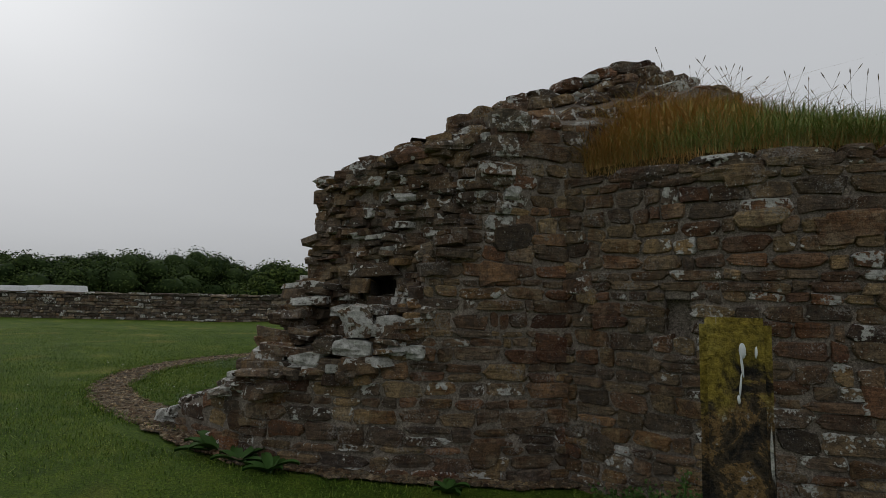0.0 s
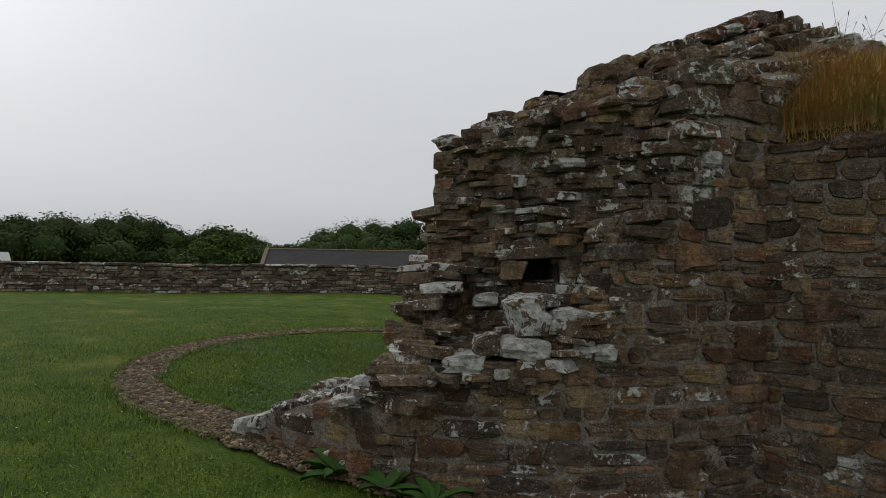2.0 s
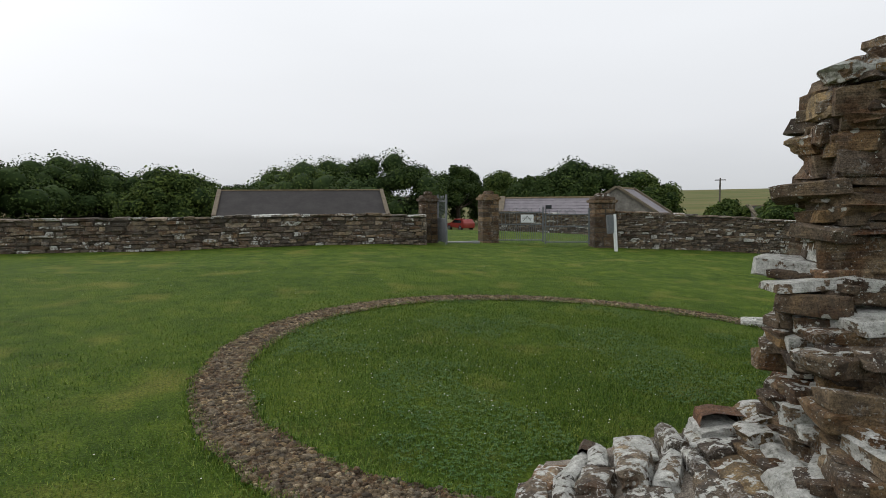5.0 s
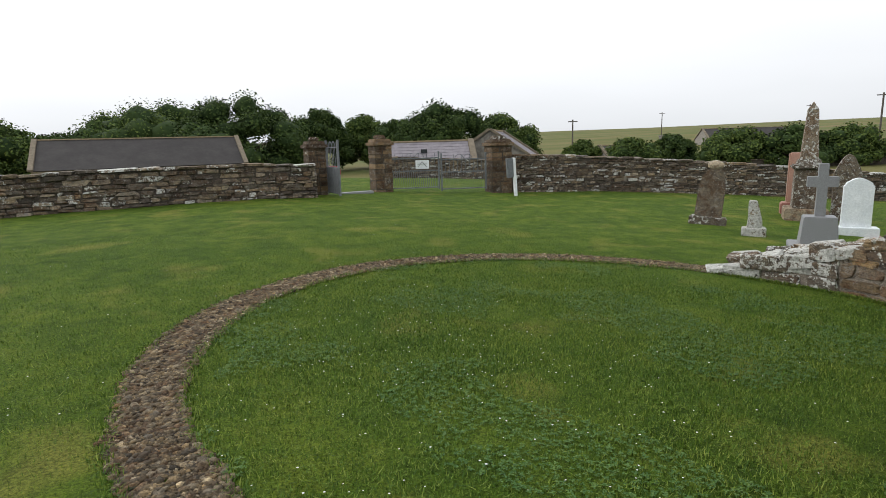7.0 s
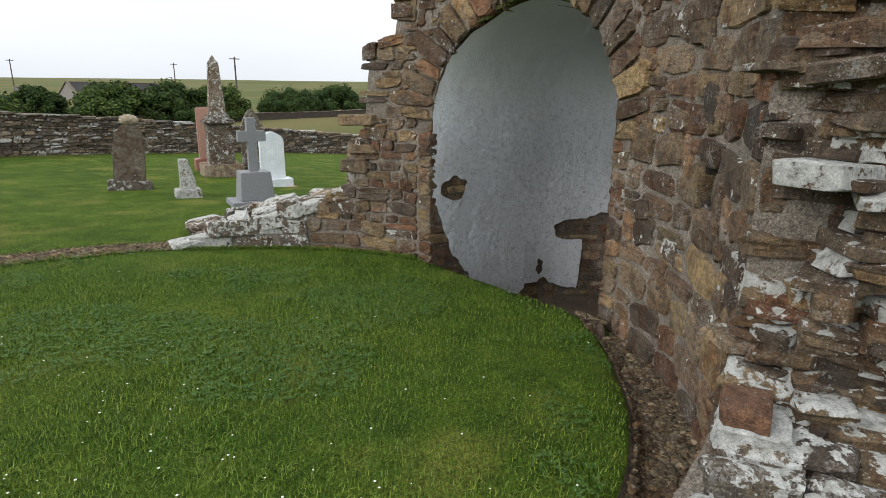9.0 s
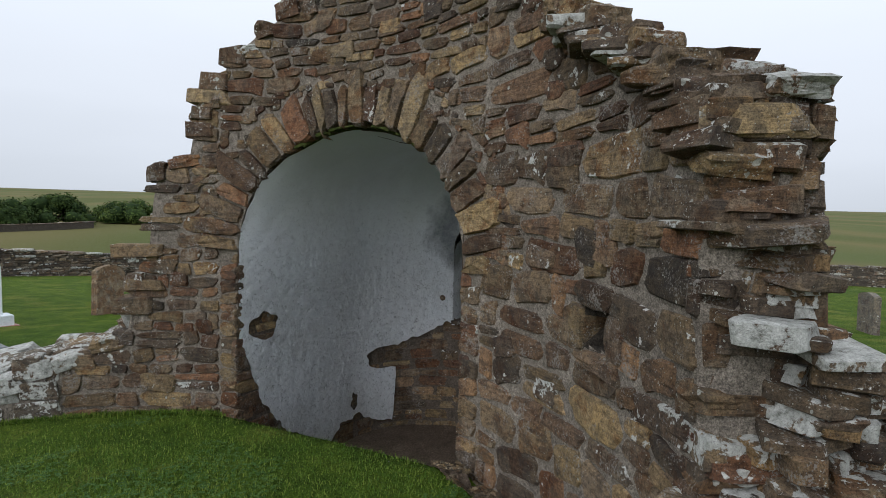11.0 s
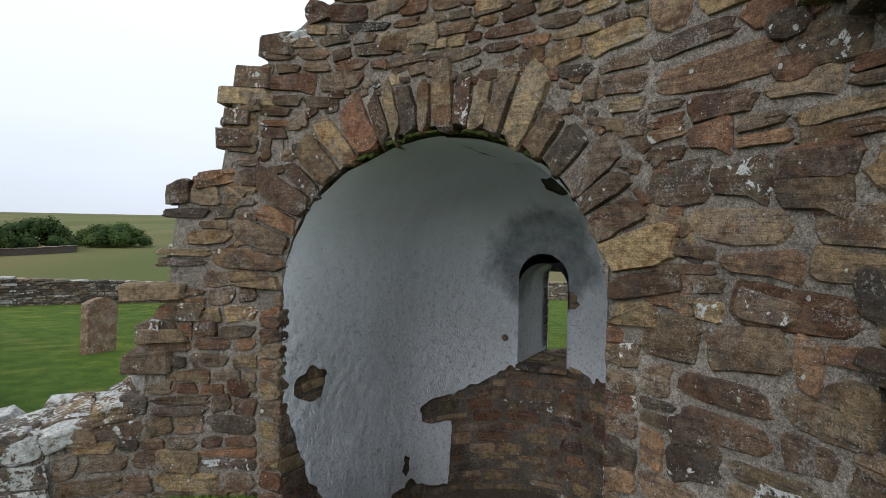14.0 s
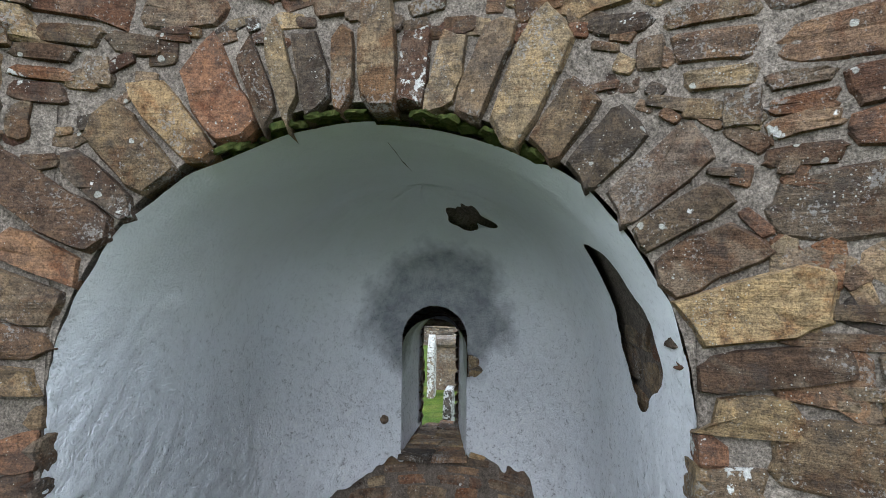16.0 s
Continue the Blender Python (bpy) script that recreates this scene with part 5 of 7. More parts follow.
def blades(name, roots, length, width, mat, label, lean=0.6, segs=1, seed=3, parent=None):
    r = np.random.RandomState(seed)
    n = len(roots)
    p = np.array(roots)
    ang, tilt = r.uniform(0, 2 * np.pi, n), np.abs(r.normal(0, lean, n))
    ln, wd = r.uniform(*length, n), r.uniform(*width, n)
    side = np.stack([np.cos(ang), np.sin(ang), np.zeros(n)], 1)
    fwd = np.stack([-np.sin(ang), np.cos(ang), np.zeros(n)], 1)
    rows = []
    for k in range(segs):
        f = k / segs
        bend = (tilt * f)[:, None] * ln[:, None]
        q = p + fwd * bend * f + np.array([0, 0, 1]) * (ln * f * (1 - 0.35 * np.minimum(tilt, 1) * f))[:, None]
        w = (wd * (1 - 0.6 * f))[:, None] / 2
        rows += [q - side * w, q + side * w]
    tip = p + fwd * (tilt * ln)[:, None] + np.array([0, 0, 1]) * (ln * (1 - 0.4 * np.minimum(tilt, 1.3)))[:, None]
    rows.append(tip)
    k = len(rows)
    verts = np.stack(rows, 1).reshape(-1, 3)
    idx = np.arange(n) * k
    faces = []
    tri = []
    for s in range(segs - 1):
        a = s * 2
        tri += [(a, a + 1, a + 3), (a, a + 3, a + 2)]
    a = (segs - 1) * 2
    tri.append((a, a + 1, a + 2))
    f = (idx[:, None, None] + np.array(tri)[None]).reshape(-1, 3)
    me = bpy.data.meshes.new(name)
    me.vertices.add(len(verts))
    me.vertices.foreach_set("co", verts.ravel())
    me.loops.add(len(f) * 3)
    me.loops.foreach_set("vertex_index", f.ravel())
    me.polygons.add(len(f))
    me.polygons.foreach_set("loop_start", np.arange(len(f)) * 3)
    me.polygons.foreach_set("loop_total", np.full(len(f), 3))
    me.update(calc_edges=True)
    me.materials.append(mat)
    ob = new(name, me)
    if parent:
        ob.parent = parent
    return tagged(ob, label, "grass", kind="stuff")


def on_lawn(x, y):
    dx, dy = x - CX, y - CY
    r, deg = math.hypot(dx, dy), math.degrees(math.atan2(dy, dx))
    u, v = dx * UX + dy * UY, -dx * UY + dy * UX
    if -130 < deg < 30 and r < RO + 0.12:
        w = 0.0
        if deg < -62:
            w = 0.30 if deg < -85 else 0.30 - 0.16 * (deg + 85) / 25
        if r > RI - w - 0.02:
            return False
    if u > 2.66 and ((u - U_O) / (A_U + 0.05)) ** 2 + (v / (A_V + 0.05)) ** 2 < 1 or (2.68 < u < 3.5 and abs(v) < 2.0):
        return False
    gx, gy = x - RING_X, y - RING_Y
    rr, dd = math.hypot(gx, gy), math.degrees(math.atan2(gy, gx)) % 360
    if 20 < dd < 250 and 0.0 < rr - ring_r(dd) + 0.01 < ring_w(dd) + 0.02:
        return False
    return True


gr = np.random.RandomState(21)
roots = []
while len(roots) < 330000:
    if gr.rand() < 0.7:
        x, y = gr.normal(-0.5, 2.2), gr.normal(7.7, 2.2)
    else:
        x, y = gr.uniform(-10, 2.5), gr.uniform(0.8, 15)
    if on_lawn(x, y):
        roots.append((x, y, ground(x, y)))
blades("grass", roots, (0.012, 0.038), (0.003, 0.007), M_BLADE, "short mown lawn grass", 0.75, 1)
roots = []
for _ in range(16000):
    # longer fringe along the gravel and the wall foot
    d = gr.uniform(22, 249)
    f = gr.choice([-0.03, 1.03]) + gr.normal(0, 0.07)
    x, y = ring_edge(d, f)
    roots.append((x, y, ground(x, y)))
for _ in range(5000):
    d = gr.uniform(-23, 30)
    x, y = polar(d, 2.93 - abs(gr.normal(0, 0.03)))[:2]
    roots.append((x, y, ground(x, y)))
for _ in range(9000):
    t = gr.uniform(-88, 20)
    p = apse_out(t)
    c = apse(U_O, 0, 0)
    q = c + (p - c) * (1.02 + abs(gr.normal(0, 0.03)))
    roots.append((q.x, q.y, ground(q.x, q.y)))
blades("grass", roots, (0.02, 0.06), (0.004, 0.008), M_BLADE, "longer grass left along the edges", 0.8, 2, 4)

# clover patches, darker and bluer than the grass
M_CLOVER = blade_material("clover_leaves", (0.034, 0.085, 0.020), (0.052, 0.115, 0.025), (0.095, 0.160, 0.042))
cl_v, cl_f = [], []
while len(cl_f) < 33000:
    a, d = gr.uniform(0, 6.283), 3.4 * math.sqrt(gr.rand())
    x, y = CX - 0.6 + d * math.cos(a), CY + 0.1 + d * math.sin(a)
    if noise.noise(Vector((x * 0.9, y * 0.9, 3))) + 0.35 * noise.noise(Vector((x * 3.1, y * 3.1, 8))) < 0.12 or not on_lawn(x, y):
        continue
    z, turn, r0 = ground(x, y) + gr.uniform(0.014, 0.032), gr.uniform(0, 6.283), gr.uniform(0.005, 0.009)
    for k in range(3):
        ang, q = turn + k * 2.094, len(cl_v)
        cx, cy = x + r0 * math.cos(ang), y + r0 * math.sin(ang)
        tilt = gr.uniform(-0.003, 0.003)
        cl_v += [(x, y, z), (cx - r0 * 0.7 * math.sin(ang), cy + r0 * 0.7 * math.cos(ang), z + 0.001), (x + 1.9 * r0 * math.cos(ang), y + 1.9 * r0 * math.sin(ang), z + tilt), (cx + r0 * 0.7 * math.sin(ang), cy - r0 * 0.7 * math.cos(ang), z + 0.001)]
        cl_f.append((q, q + 3, q + 2, q + 1))
tagged(raw("clover", cl_v, cl_f, M_CLOVER), "low patches of white clover leaves in the lawn", "clover", kind="stuff")

# daisies and clover heads
M_DAISY = simple("daisy_petals", [(0.3, (0.6, 0.6, 0.56)), (0.7, (0.8, 0.8, 0.78))], 40, 0.8)
verts, faces = [], []
for _ in range(650):
    if gr.rand() < 0.55:
        x, y = gr.normal(-1.6, 1.0), gr.normal(8.2, 1.3)
    else:
        x, y = gr.uniform(-9, 2), gr.uniform(1.5, 15)
    if not on_lawn(x, y):
        continue
    z, r0 = ground(x, y) + gr.uniform(0.025, 0.05), gr.uniform(0.003, 0.0065)
    b0 = len(verts)
    verts.append((x, y, z + r0 * 0.5))
    verts += [(x + r0 * math.cos(k * 1.047), y + r0 * math.sin(k * 1.047), z) for k in range(6)]
    faces += [(b0, b0 + 1 + k, b0 + 1 + (k + 1) % 6) for k in range(6)]
tagged(raw("daisies", verts, faces, M_DAISY), "tiny white daisies and clover scattered in the lawn", "flowers", kind="stuff")

# ---------------------------------------------------------------- turf roof


def mound_z(u, v):
    """Turf over the vault: steep at the wall head, highest against the gable."""
    rho = math.hypot((u - U_O) / (A_U - 0.10), v / (A_V - 0.10))
    side = max(0.0, 1 - rho ** 2.0)
    along = max(0.0, min(1.0, (u - 3.2) / 2.3))
    return 1.98 + (0.98 - 0.74 * along) * side ** 0.6


verts, faces = [], []
nu_, nv_ = 40, 44
for i in range(nu_ + 1):
    for j in range(nv_ + 1):
        ang = radians(-90 + 180 * j / nv_)
        f = (i / nu_)
        u, v = U_O - 0.15 + (A_U - 0.05) * f * math.cos(ang), (A_V - 0.10) * f * math.sin(ang)
        p = apse(u, v, 0)
        verts.append((p.x, p.y, mound_z(u, v) - (0.12 if i == nu_ else 0.0) + 0.05 * noise.noise(Vector((p.x * 3, p.y * 3, 0)))))
for i in range(nu_):
    for j in range(nv_):
        faces.append((i * (nv_ + 1) + j, i * (nv_ + 1) + j + 1, (i + 1) * (nv_ + 1) + j + 1, (i + 1) * (nv_ + 1) + j))
M_TURF = simple("dark_turf", [(0.3, (0.05, 0.040, 0.022)), (0.5, (0.09, 0.075, 0.03)), (0.7, (0.15, 0.10, 0.04))], 6, 0.95, 0.1, 1.0, 0.05)
turf = raw("turf_roof", verts, faces, M_TURF, None, True)
tagged(turf, "rounded turf roof over the apse", "roof", kind="structure")
green, rust = [], []
while len(green) < 30000 or len(rust) < 16000:
    # thick over the top, and hanging over the steep edge
    ang, f = gr.uniform(-90, 90), (math.sqrt(gr.rand()) if gr.rand() < 0.45 else math.sqrt(1 - gr.uniform(0, 0.62) ** 1.82))
    u, v = U_O - 0.15 + (A_U - 0.08) * f * math.cos(radians(ang)), (A_V - 0.12) * f * math.sin(radians(ang))
    p = apse(u, v, mound_z(u, v) - 0.02)
    withered = 1 / (1 + math.exp((u - 4.1 - 0.9 * noise.noise(Vector((p.x * 2.2, p.y * 2.2, p.z * 2.2)))) * 4.5)) if v < -0.3 else 0.08
    withered = max(withered, 0.35 * max(0.0, 1 - (p.z - 1.95) / 0.16))
    if gr.rand() < withered and len(rust) < 16000:
        rust.append(tuple(p))
    elif len(green) < 30000:
        green.append(tuple(p))
blades("grass", green, (0.06, 0.22), (0.003, 0.007), M_LONG, "long green grass growing on the turf roof", 1.15, 4, 6)
edge = []
for _ in range(6000):
    ang, f = gr.uniform(-90, 60), math.sqrt(1 - gr.uniform(0, 0.24) ** 1.82)
    u, v = U_O - 0.15 + (A_U - 0.05) * f * math.cos(radians(ang)), (A_V - 0.10) * f * math.sin(radians(ang))
    edge.append(tuple(apse(u, v, mound_z(u, v) - gr.uniform(0.0, 0.09))))
blades("grass", edge, (0.05, 0.12), (0.003, 0.006), M_RUST, "dead brown grass hanging at the turf's edge", 1.3, 2, 8)
blades("grass", rust, (0.05, 0.24), (0.003, 0.006), M_RUST, "withered orange-brown grass at the edge of the turf roof", 1.25, 4, 7)

M_SEED = simple("seed_heads", [(0.3, (0.12, 0.09, 0.06)), (0.7, (0.22, 0.17, 0.11))], 30, 0.9)
bm = bmesh.new()
for i in range(70):
    ang, f = gr.uniform(-85, 10), 0.25 + 0.5 * gr.rand()
    u, v = U_O + (A_U - 0.1) * f * math.cos(radians(ang)), (A_V - 0.1) * f * math.sin(radians(ang))
    p = Vector(apse(u, v, mound_z(u, v)))
    h, lx, ly = gr.uniform(0.2, 0.46), gr.uniform(-0.16, 0.26), gr.uniform(-0.14, 0.14)
    q = p + Vector((lx * 0.5, ly * 0.5, h * 0.6))
    e = p + Vector((lx * 1.3, ly * 1.3, h))
    tube(bm, p, q, 0.0016, 0.0013, 4)
    tube(bm, q, e, 0.0013, 0.0009, 4)
    tube(bm, e - (e - q) * 0.20, e - (e - q) * 0.08, 0.0016, 0.0042, 5)
    tube(bm, e - (e - q) * 0.08, e + (e - q) * 0.05, 0.0042, 0.001, 5)
tagged(finish(bm, "grass_stems", M_SEED), "tall dry grass stems with seed heads on the turf roof", "grass", kind="stuff")

# ---------------------------------------------------------------- gravestones
M_OLD = stone_material("lichened_gravestone", GREYS, 0.2, False, 0.5)


def yellow_stone():
    m, n, l, b = material("yellow_lichened_stone", 0.92, 0.2)
    vec = coords(n, l, "Object")
    sep = n.new("ShaderNodeSeparateXYZ")
    l.new(vec, sep.inputs[0])
    big, mid, fine = noise_at(n, l, vec, 4, 5, 0.66), noise_at(n, l, vec, 15, 7, 0.75, 0.4), noise_at(n, l, vec, 90, 4, 0.75)
    yellow = ramp(n, l, mid, [(0.3, (0.10, 0.085, 0.02)), (0.5, (0.24, 0.185, 0.03)), (0.7, (0.30, 0.25, 0.06))])
    brown = ramp(n, l, mid, [(0.44, (0.018, 0.016, 0.014)), (0.47, (0.05, 0.038, 0.024)), (0.53, (0.055, 0.042, 0.025)), (0.545, (0.17, 0.105, 0.042)), (0.61, (0.15, 0.10, 0.045)), (0.625, (0.30, 0.29, 0.28))])
    grow = mathn(n, l, "ADD", mathn(n, l, "ADD", sep.outputs[2], mathn(n, l, "MULTIPLY", mid, 0.3)), mathn(n, l, "MULTIPLY", big, 0.4))
    col = mix(n, l, ramp(n, l, mathn(n, l, "MULTIPLY", grow, 0.5), [(0.768, (0, 0, 0)), (0.792, (1, 1, 1))]), brown, yellow)
    drip = noise_at(n, l, coords(n, l, "Object", (30, 30, 2.2)), 1.6, 3, 0.5)
    col = mix(n, l, ramp(n, l, drip, [(0.70, (0, 0, 0)), (0.72, (0.9, 0.9, 0.9))]), col, (0.6, 0.6, 0.56))
    col = mix(n, l, 0.8, col, ramp(n, l, fine, [(0.38, (0.4, 0.4, 0.4)), (0.5, (1, 1, 1)), (0.64, (1.5, 1.5, 1.5))]), "MULTIPLY")
    l.new(col, b.inputs["Base Color"])
    bump(n, l, b, mix(n, l, 0.5, mid, fine), 0.9, 0.02)
    return m


M_YELLOW = yellow_stone()
M_PINK = simple("pink_granite", [(0.35, (0.36, 0.20, 0.15)), (0.65, (0.48, 0.29, 0.22))], 60, 0.35, 0.5, 0.1, 0.003)
M_REDG = simple("red_granite", [(0.35, (0.26, 0.10, 0.08)), (0.65, (0.36, 0.17, 0.13))], 60, 0.5, 0.5, 0.3, 0.005)
M_GRAN = simple("grey_granite", [(0.3, (0.17, 0.175, 0.18)), (0.7, (0.28, 0.285, 0.29))], 70, 0.6, 0.4, 0.2, 0.003)
M_WHITE = simple("white_marble", [(0.3, (0.62, 0.66, 0.68)), (0.7, (0.76, 0.79, 0.80))], 5, 0.5, 0.4, 0.1, 0.003)
M_MOTTLE = stone_material("flaking_white_stone", [(0.0, (0.16, 0.13, 0.10)), (1.0, (0.24, 0.20, 0.15))], 0.8, False, 0.5)


def slab(width, thick, outline, bevel=0.012, wobble=0.0, seed=0):
    """An upright slab whose outline is a list of (x in half widths, z in metres) from lower right round to lower left."""
    r = random.Random(seed)
    bm = bmesh.new()
    pts = [(x * width / 2 + r.uniform(-1, 1) * wobble, z + (r.uniform(-1, 1) * wobble if z > 0 else 0)) for x, z in outline]
    front = [bm.verts.new((x, -thick / 2, z)) for x, z in pts]
    back = [bm.verts.new((x, thick / 2, z)) for x, z in pts]
    bm.faces.new(front)
    bm.faces.new(back[::-1])
    n = len(pts)
    for i in range(n):
        bm.faces.new((front[i], back[i], back[(i + 1) % n], front[(i + 1) % n]))
    bmesh.ops.recalc_face_normals(bm, faces=bm.faces[:])
    bmesh.ops.bevel(bm, geom=bm.edges[:], offset=bevel, segments=2, affect="EDGES", clamp_overlap=True)
    return bm


def arc(x0, x1, z, rise, n=8, power=1.0):
    return [(x0 + (x1 - x0) * i / n, z + rise * math.sin(math.pi * i / n) ** power) for i in range(n + 1)]


def stone_at(name, x, y, turn, label, lean=(0, 0), sink=0.06):
    return thing(name, pose(x, y, ground(x, y) - sink, lean[0], lean[1], turn), label, "gravestone", "gravestones")


FACE = -52.0   # most stones face up the slope
# foreground stone, seen edge on
g = stone_at("gravestone", 0.99, 1.52, 66, "tall thin gravestone edge crusted with yellow lichen", (0, 0))
part("slab", slab(0.5, 0.11, [(1, 0), (0.98, 1.29), (-0.98, 1.305), (-1, 0)], 0.012, 0.006, 3), M_YELLOW, g)
for y0, zc, hh, w0 in ((-0.010, 1.252, 0.014, 0.009), (-0.009, 1.228, 0.022, 0.0035), (-0.006, 1.195, 0.022, 0.0028), (-0.003, 1.172, 0.008, 0.0042), (-0.030, 1.25, 0.011, 0.0035)):
    bm = bmesh.new()
    bmesh.ops.create_icosphere(bm, subdivisions=2, radius=1.0, matrix=Matrix.Translation((-0.2505, y0, zc)) @ pose(0, 0, 0, rng.uniform(-6, 6)) @ Matrix.Diagonal((0.004, w0 * 0.62, hh * 0.95, 1)))
    part("bird_dropping", bm, M_WHITE, g, "white bird dropping streak", True)
g = stone_at("gravestone", 6.81, 12.91, FACE, "leaning eroded grey gravestone with a knobbed top", (0, 5))
part("base", boxed(-0.36, 0.36, -0.17, 0.17, 0, 0.22, 0.03), M_OLD, g, "rough stone foot")
part("slab", slab(0.52, 0.16, [(1, 0.2), (0.96, 0.8), (0.86, 1.05), (0.45, 1.2), (-0.45, 1.2), (-0.86, 1.05), (-0.96, 0.8), (-1, 0.2)], 0.02, 0.02, 4), M_OLD, g)
bm = bmesh.new()
bmesh.ops.create_icosphere(bm, subdivisions=2, radius=0.13, matrix=Matrix.Translation((0, 0, 1.28)) @ Matrix.Diagonal((1.25, 0.7, 0.8, 1)))
part("knob", bm, M_OLD, g, "", True)
g = stone_at("gravestone", 6.37, 11.52, FACE, "small broken pillar stone on a square plinth")
part("base", boxed(-0.2, 0.2, -0.17, 0.17, 0, 0.2, 0.015), M_MOTTLE, g)
part("shaft", slab(0.26, 0.18, [(1, 0.2), (0.9, 0.34), (0.2, 0.68), (-0.7, 0.7), (-0.9, 0.34), (-1, 0.2)], 0.015, 0.015, 5), M_MOTTLE, g)
g = stone_at("gravestone", 10.7, 13.55, FACE, "polished pink granite headstone on a red granite base")
part("base", boxed(-0.36, 0.36, -0.2, 0.2, 0, 0.36, 0.02), M_REDG, g, "rough red granite base")
part("slab", slab(0.5, 0.2, [(1, 0.35), (0.97, 1.58), (-0.97, 1.58), (-1, 0.35)], 0.03), M_PINK, g)
g = stone_at("obelisk", 9.75, 12.75, FACE, "tall lichen-white stone obelisk on a moulded pedestal")
part("plinth", boxed(-0.42, 0.42, -0.42, 0.42, 0, 0.34, 0.02), M_OLD, g)
part("pedestal", boxed(-0.27, 0.27, -0.27, 0.27, 0.34, 1.22, 0.015, (0.94, 0.94)), M_MOTTLE, g)
bm = bmesh.new()
box(bm, -0.33, 0.33, -0.33, 0.33, 1.22, 1.32, 0.03)
box(bm, -0.24, 0.24, -0.24, 0.24, 1.32, 1.44, 0.02, (0.85, 0.85))
part("cornice", bm, M_MOTTLE, g)
bm = bmesh.new()
box(bm, -0.17, 0.17, -0.17, 0.17, 1.44, 2.52, 0.01, (0.6, 0.6))
box(bm, -0.1, 0.1, -0.1, 0.1, 2.515, 2.68, 0.004, (0.05, 0.05))
part("shaft", bm, M_MOTTLE, g)
g = stone_at("gravestone", 10.55, 12.35, FACE, "round-topped mottled gravestone with a shouldered head")
part("base", boxed(-0.36, 0.36, -0.14, 0.14, 0, 0.24, 0.02), M_MOTTLE, g)
part("slab", slab(0.52, 0.13, [(1, 0.2), (1, 1.15)] + arc(1, -1, 1.15, 0.42) + [(-1, 1.15), (-1, 0.2)], 0.012, 0.0), M_MOTTLE, g)
g = stone_at("gravestone", 5.99, 10.13, FACE, "grey granite cross on a tapered plinth with a step")
part("step", boxed(-0.4, 0.4, -0.3, 0.3, 0, 0.16, 0.01), M_GRAN, g)
part("plinth", boxed(-0.26, 0.26, -0.22, 0.22, 0.16, 0.6, 0.012, (0.86, 0.86)), M_GRAN, g)
part("cross", slab(0.42, 0.13, [(0.34, 0.6), (0.32, 1.06), (1, 1.06), (1, 1.22), (0.32, 1.22), (0.32, 1.42), (-0.32, 1.42), (-0.32, 1.22), (-1, 1.22), (-1, 1.06), (-0.32, 1.06), (-0.34, 0.6)], 0.006), M_GRAN, g)
g = stone_at("gravestone", 8.32, 10.87, FACE, "clean white marble headstone on a stepped base")
part("base", boxed(-0.36, 0.36, -0.16, 0.16, 0.04, 0.22, 0.01), M_WHITE, g)
part("kerb", boxed(-0.42, 0.42, -0.22, 0.22, 0, 0.06, 0.008), M_REDG, g, "brown stone kerb")
part("slab", slab(0.48, 0.11, [(1, 0.2), (0.98, 1.0), (0.86, 1.0)] + arc(0.86, -0.86, 1.04, 0.1) + [(-0.86, 1.0), (-0.98, 1.0), (-1, 0.2)], 0.008), M_WHITE, g)
g = stone_at("gravestone", 9.8, 9.54, FACE + 20, "worn lichen-spotted gravestone leaning in the grass", (-4, 7))
part("slab", slab(0.6, 0.14, [(1, 0), (1, 0.86)] + arc(1, -1, 0.86, 0.12) + [(-1, 0.86), (-1, 0)], 0.02, 0.012, 8), M_OLD, g)
for x, y, h, w, t, lean, lab in ((3.0, 0.96, 1.05, 0.66, -35, 4, "large round-topped brown gravestone streaked with lichen"), (6.3, -1.32, 0.74, 0.56, -40, -3, "squat grey gravestone spotted with yellow lichen"), (5.75, -3.93, 0.8, 0.62, -30, 2, "grey square gravestone beyond the wall"), (9.2, 0.5, 1.2, 0.42, -44, 0, "pointed gravestone with weathered streaks")):
    g = stone_at("gravestone", x, y, t, lab, (0, lean))
    rise = 0.3 if h > 1.1 else (0.2 if h > 1 else 0.06)
    part("slab", slab(w, 0.12, [(1, 0), (1, h - rise)] + arc(1, -1, h - rise, rise) + [(-1, h - rise), (-1, 0)], 0.015, 0.008, int(x * 10)), M_OLD, g)
g = stone_at("gravestone", 9.9, -0.5, FACE + 8, "square pedestal tomb with a moulded cap")
part("pedestal", boxed(-0.3, 0.3, -0.3, 0.3, 0, 0.95, 0.02), M_OLD, g)
part("cap", boxed(-0.4, 0.4, -0.4, 0.4, 0.95, 1.1, 0.04), M_OLD, g)
g = stone_at("gravestone", 6.45, 2.30, FACE + 8, "shouldered gravestone with a pale chipped top edge")
part("slab", slab(0.62, 0.1, [(1, 0), (1, 0.5), (0.8, 0.56), (0.7, 0.66), (-0.7, 0.66), (-0.8, 0.56), (-1, 0.5), (-1, 0)], 0.012, 0.006, 12), M_OLD, g)

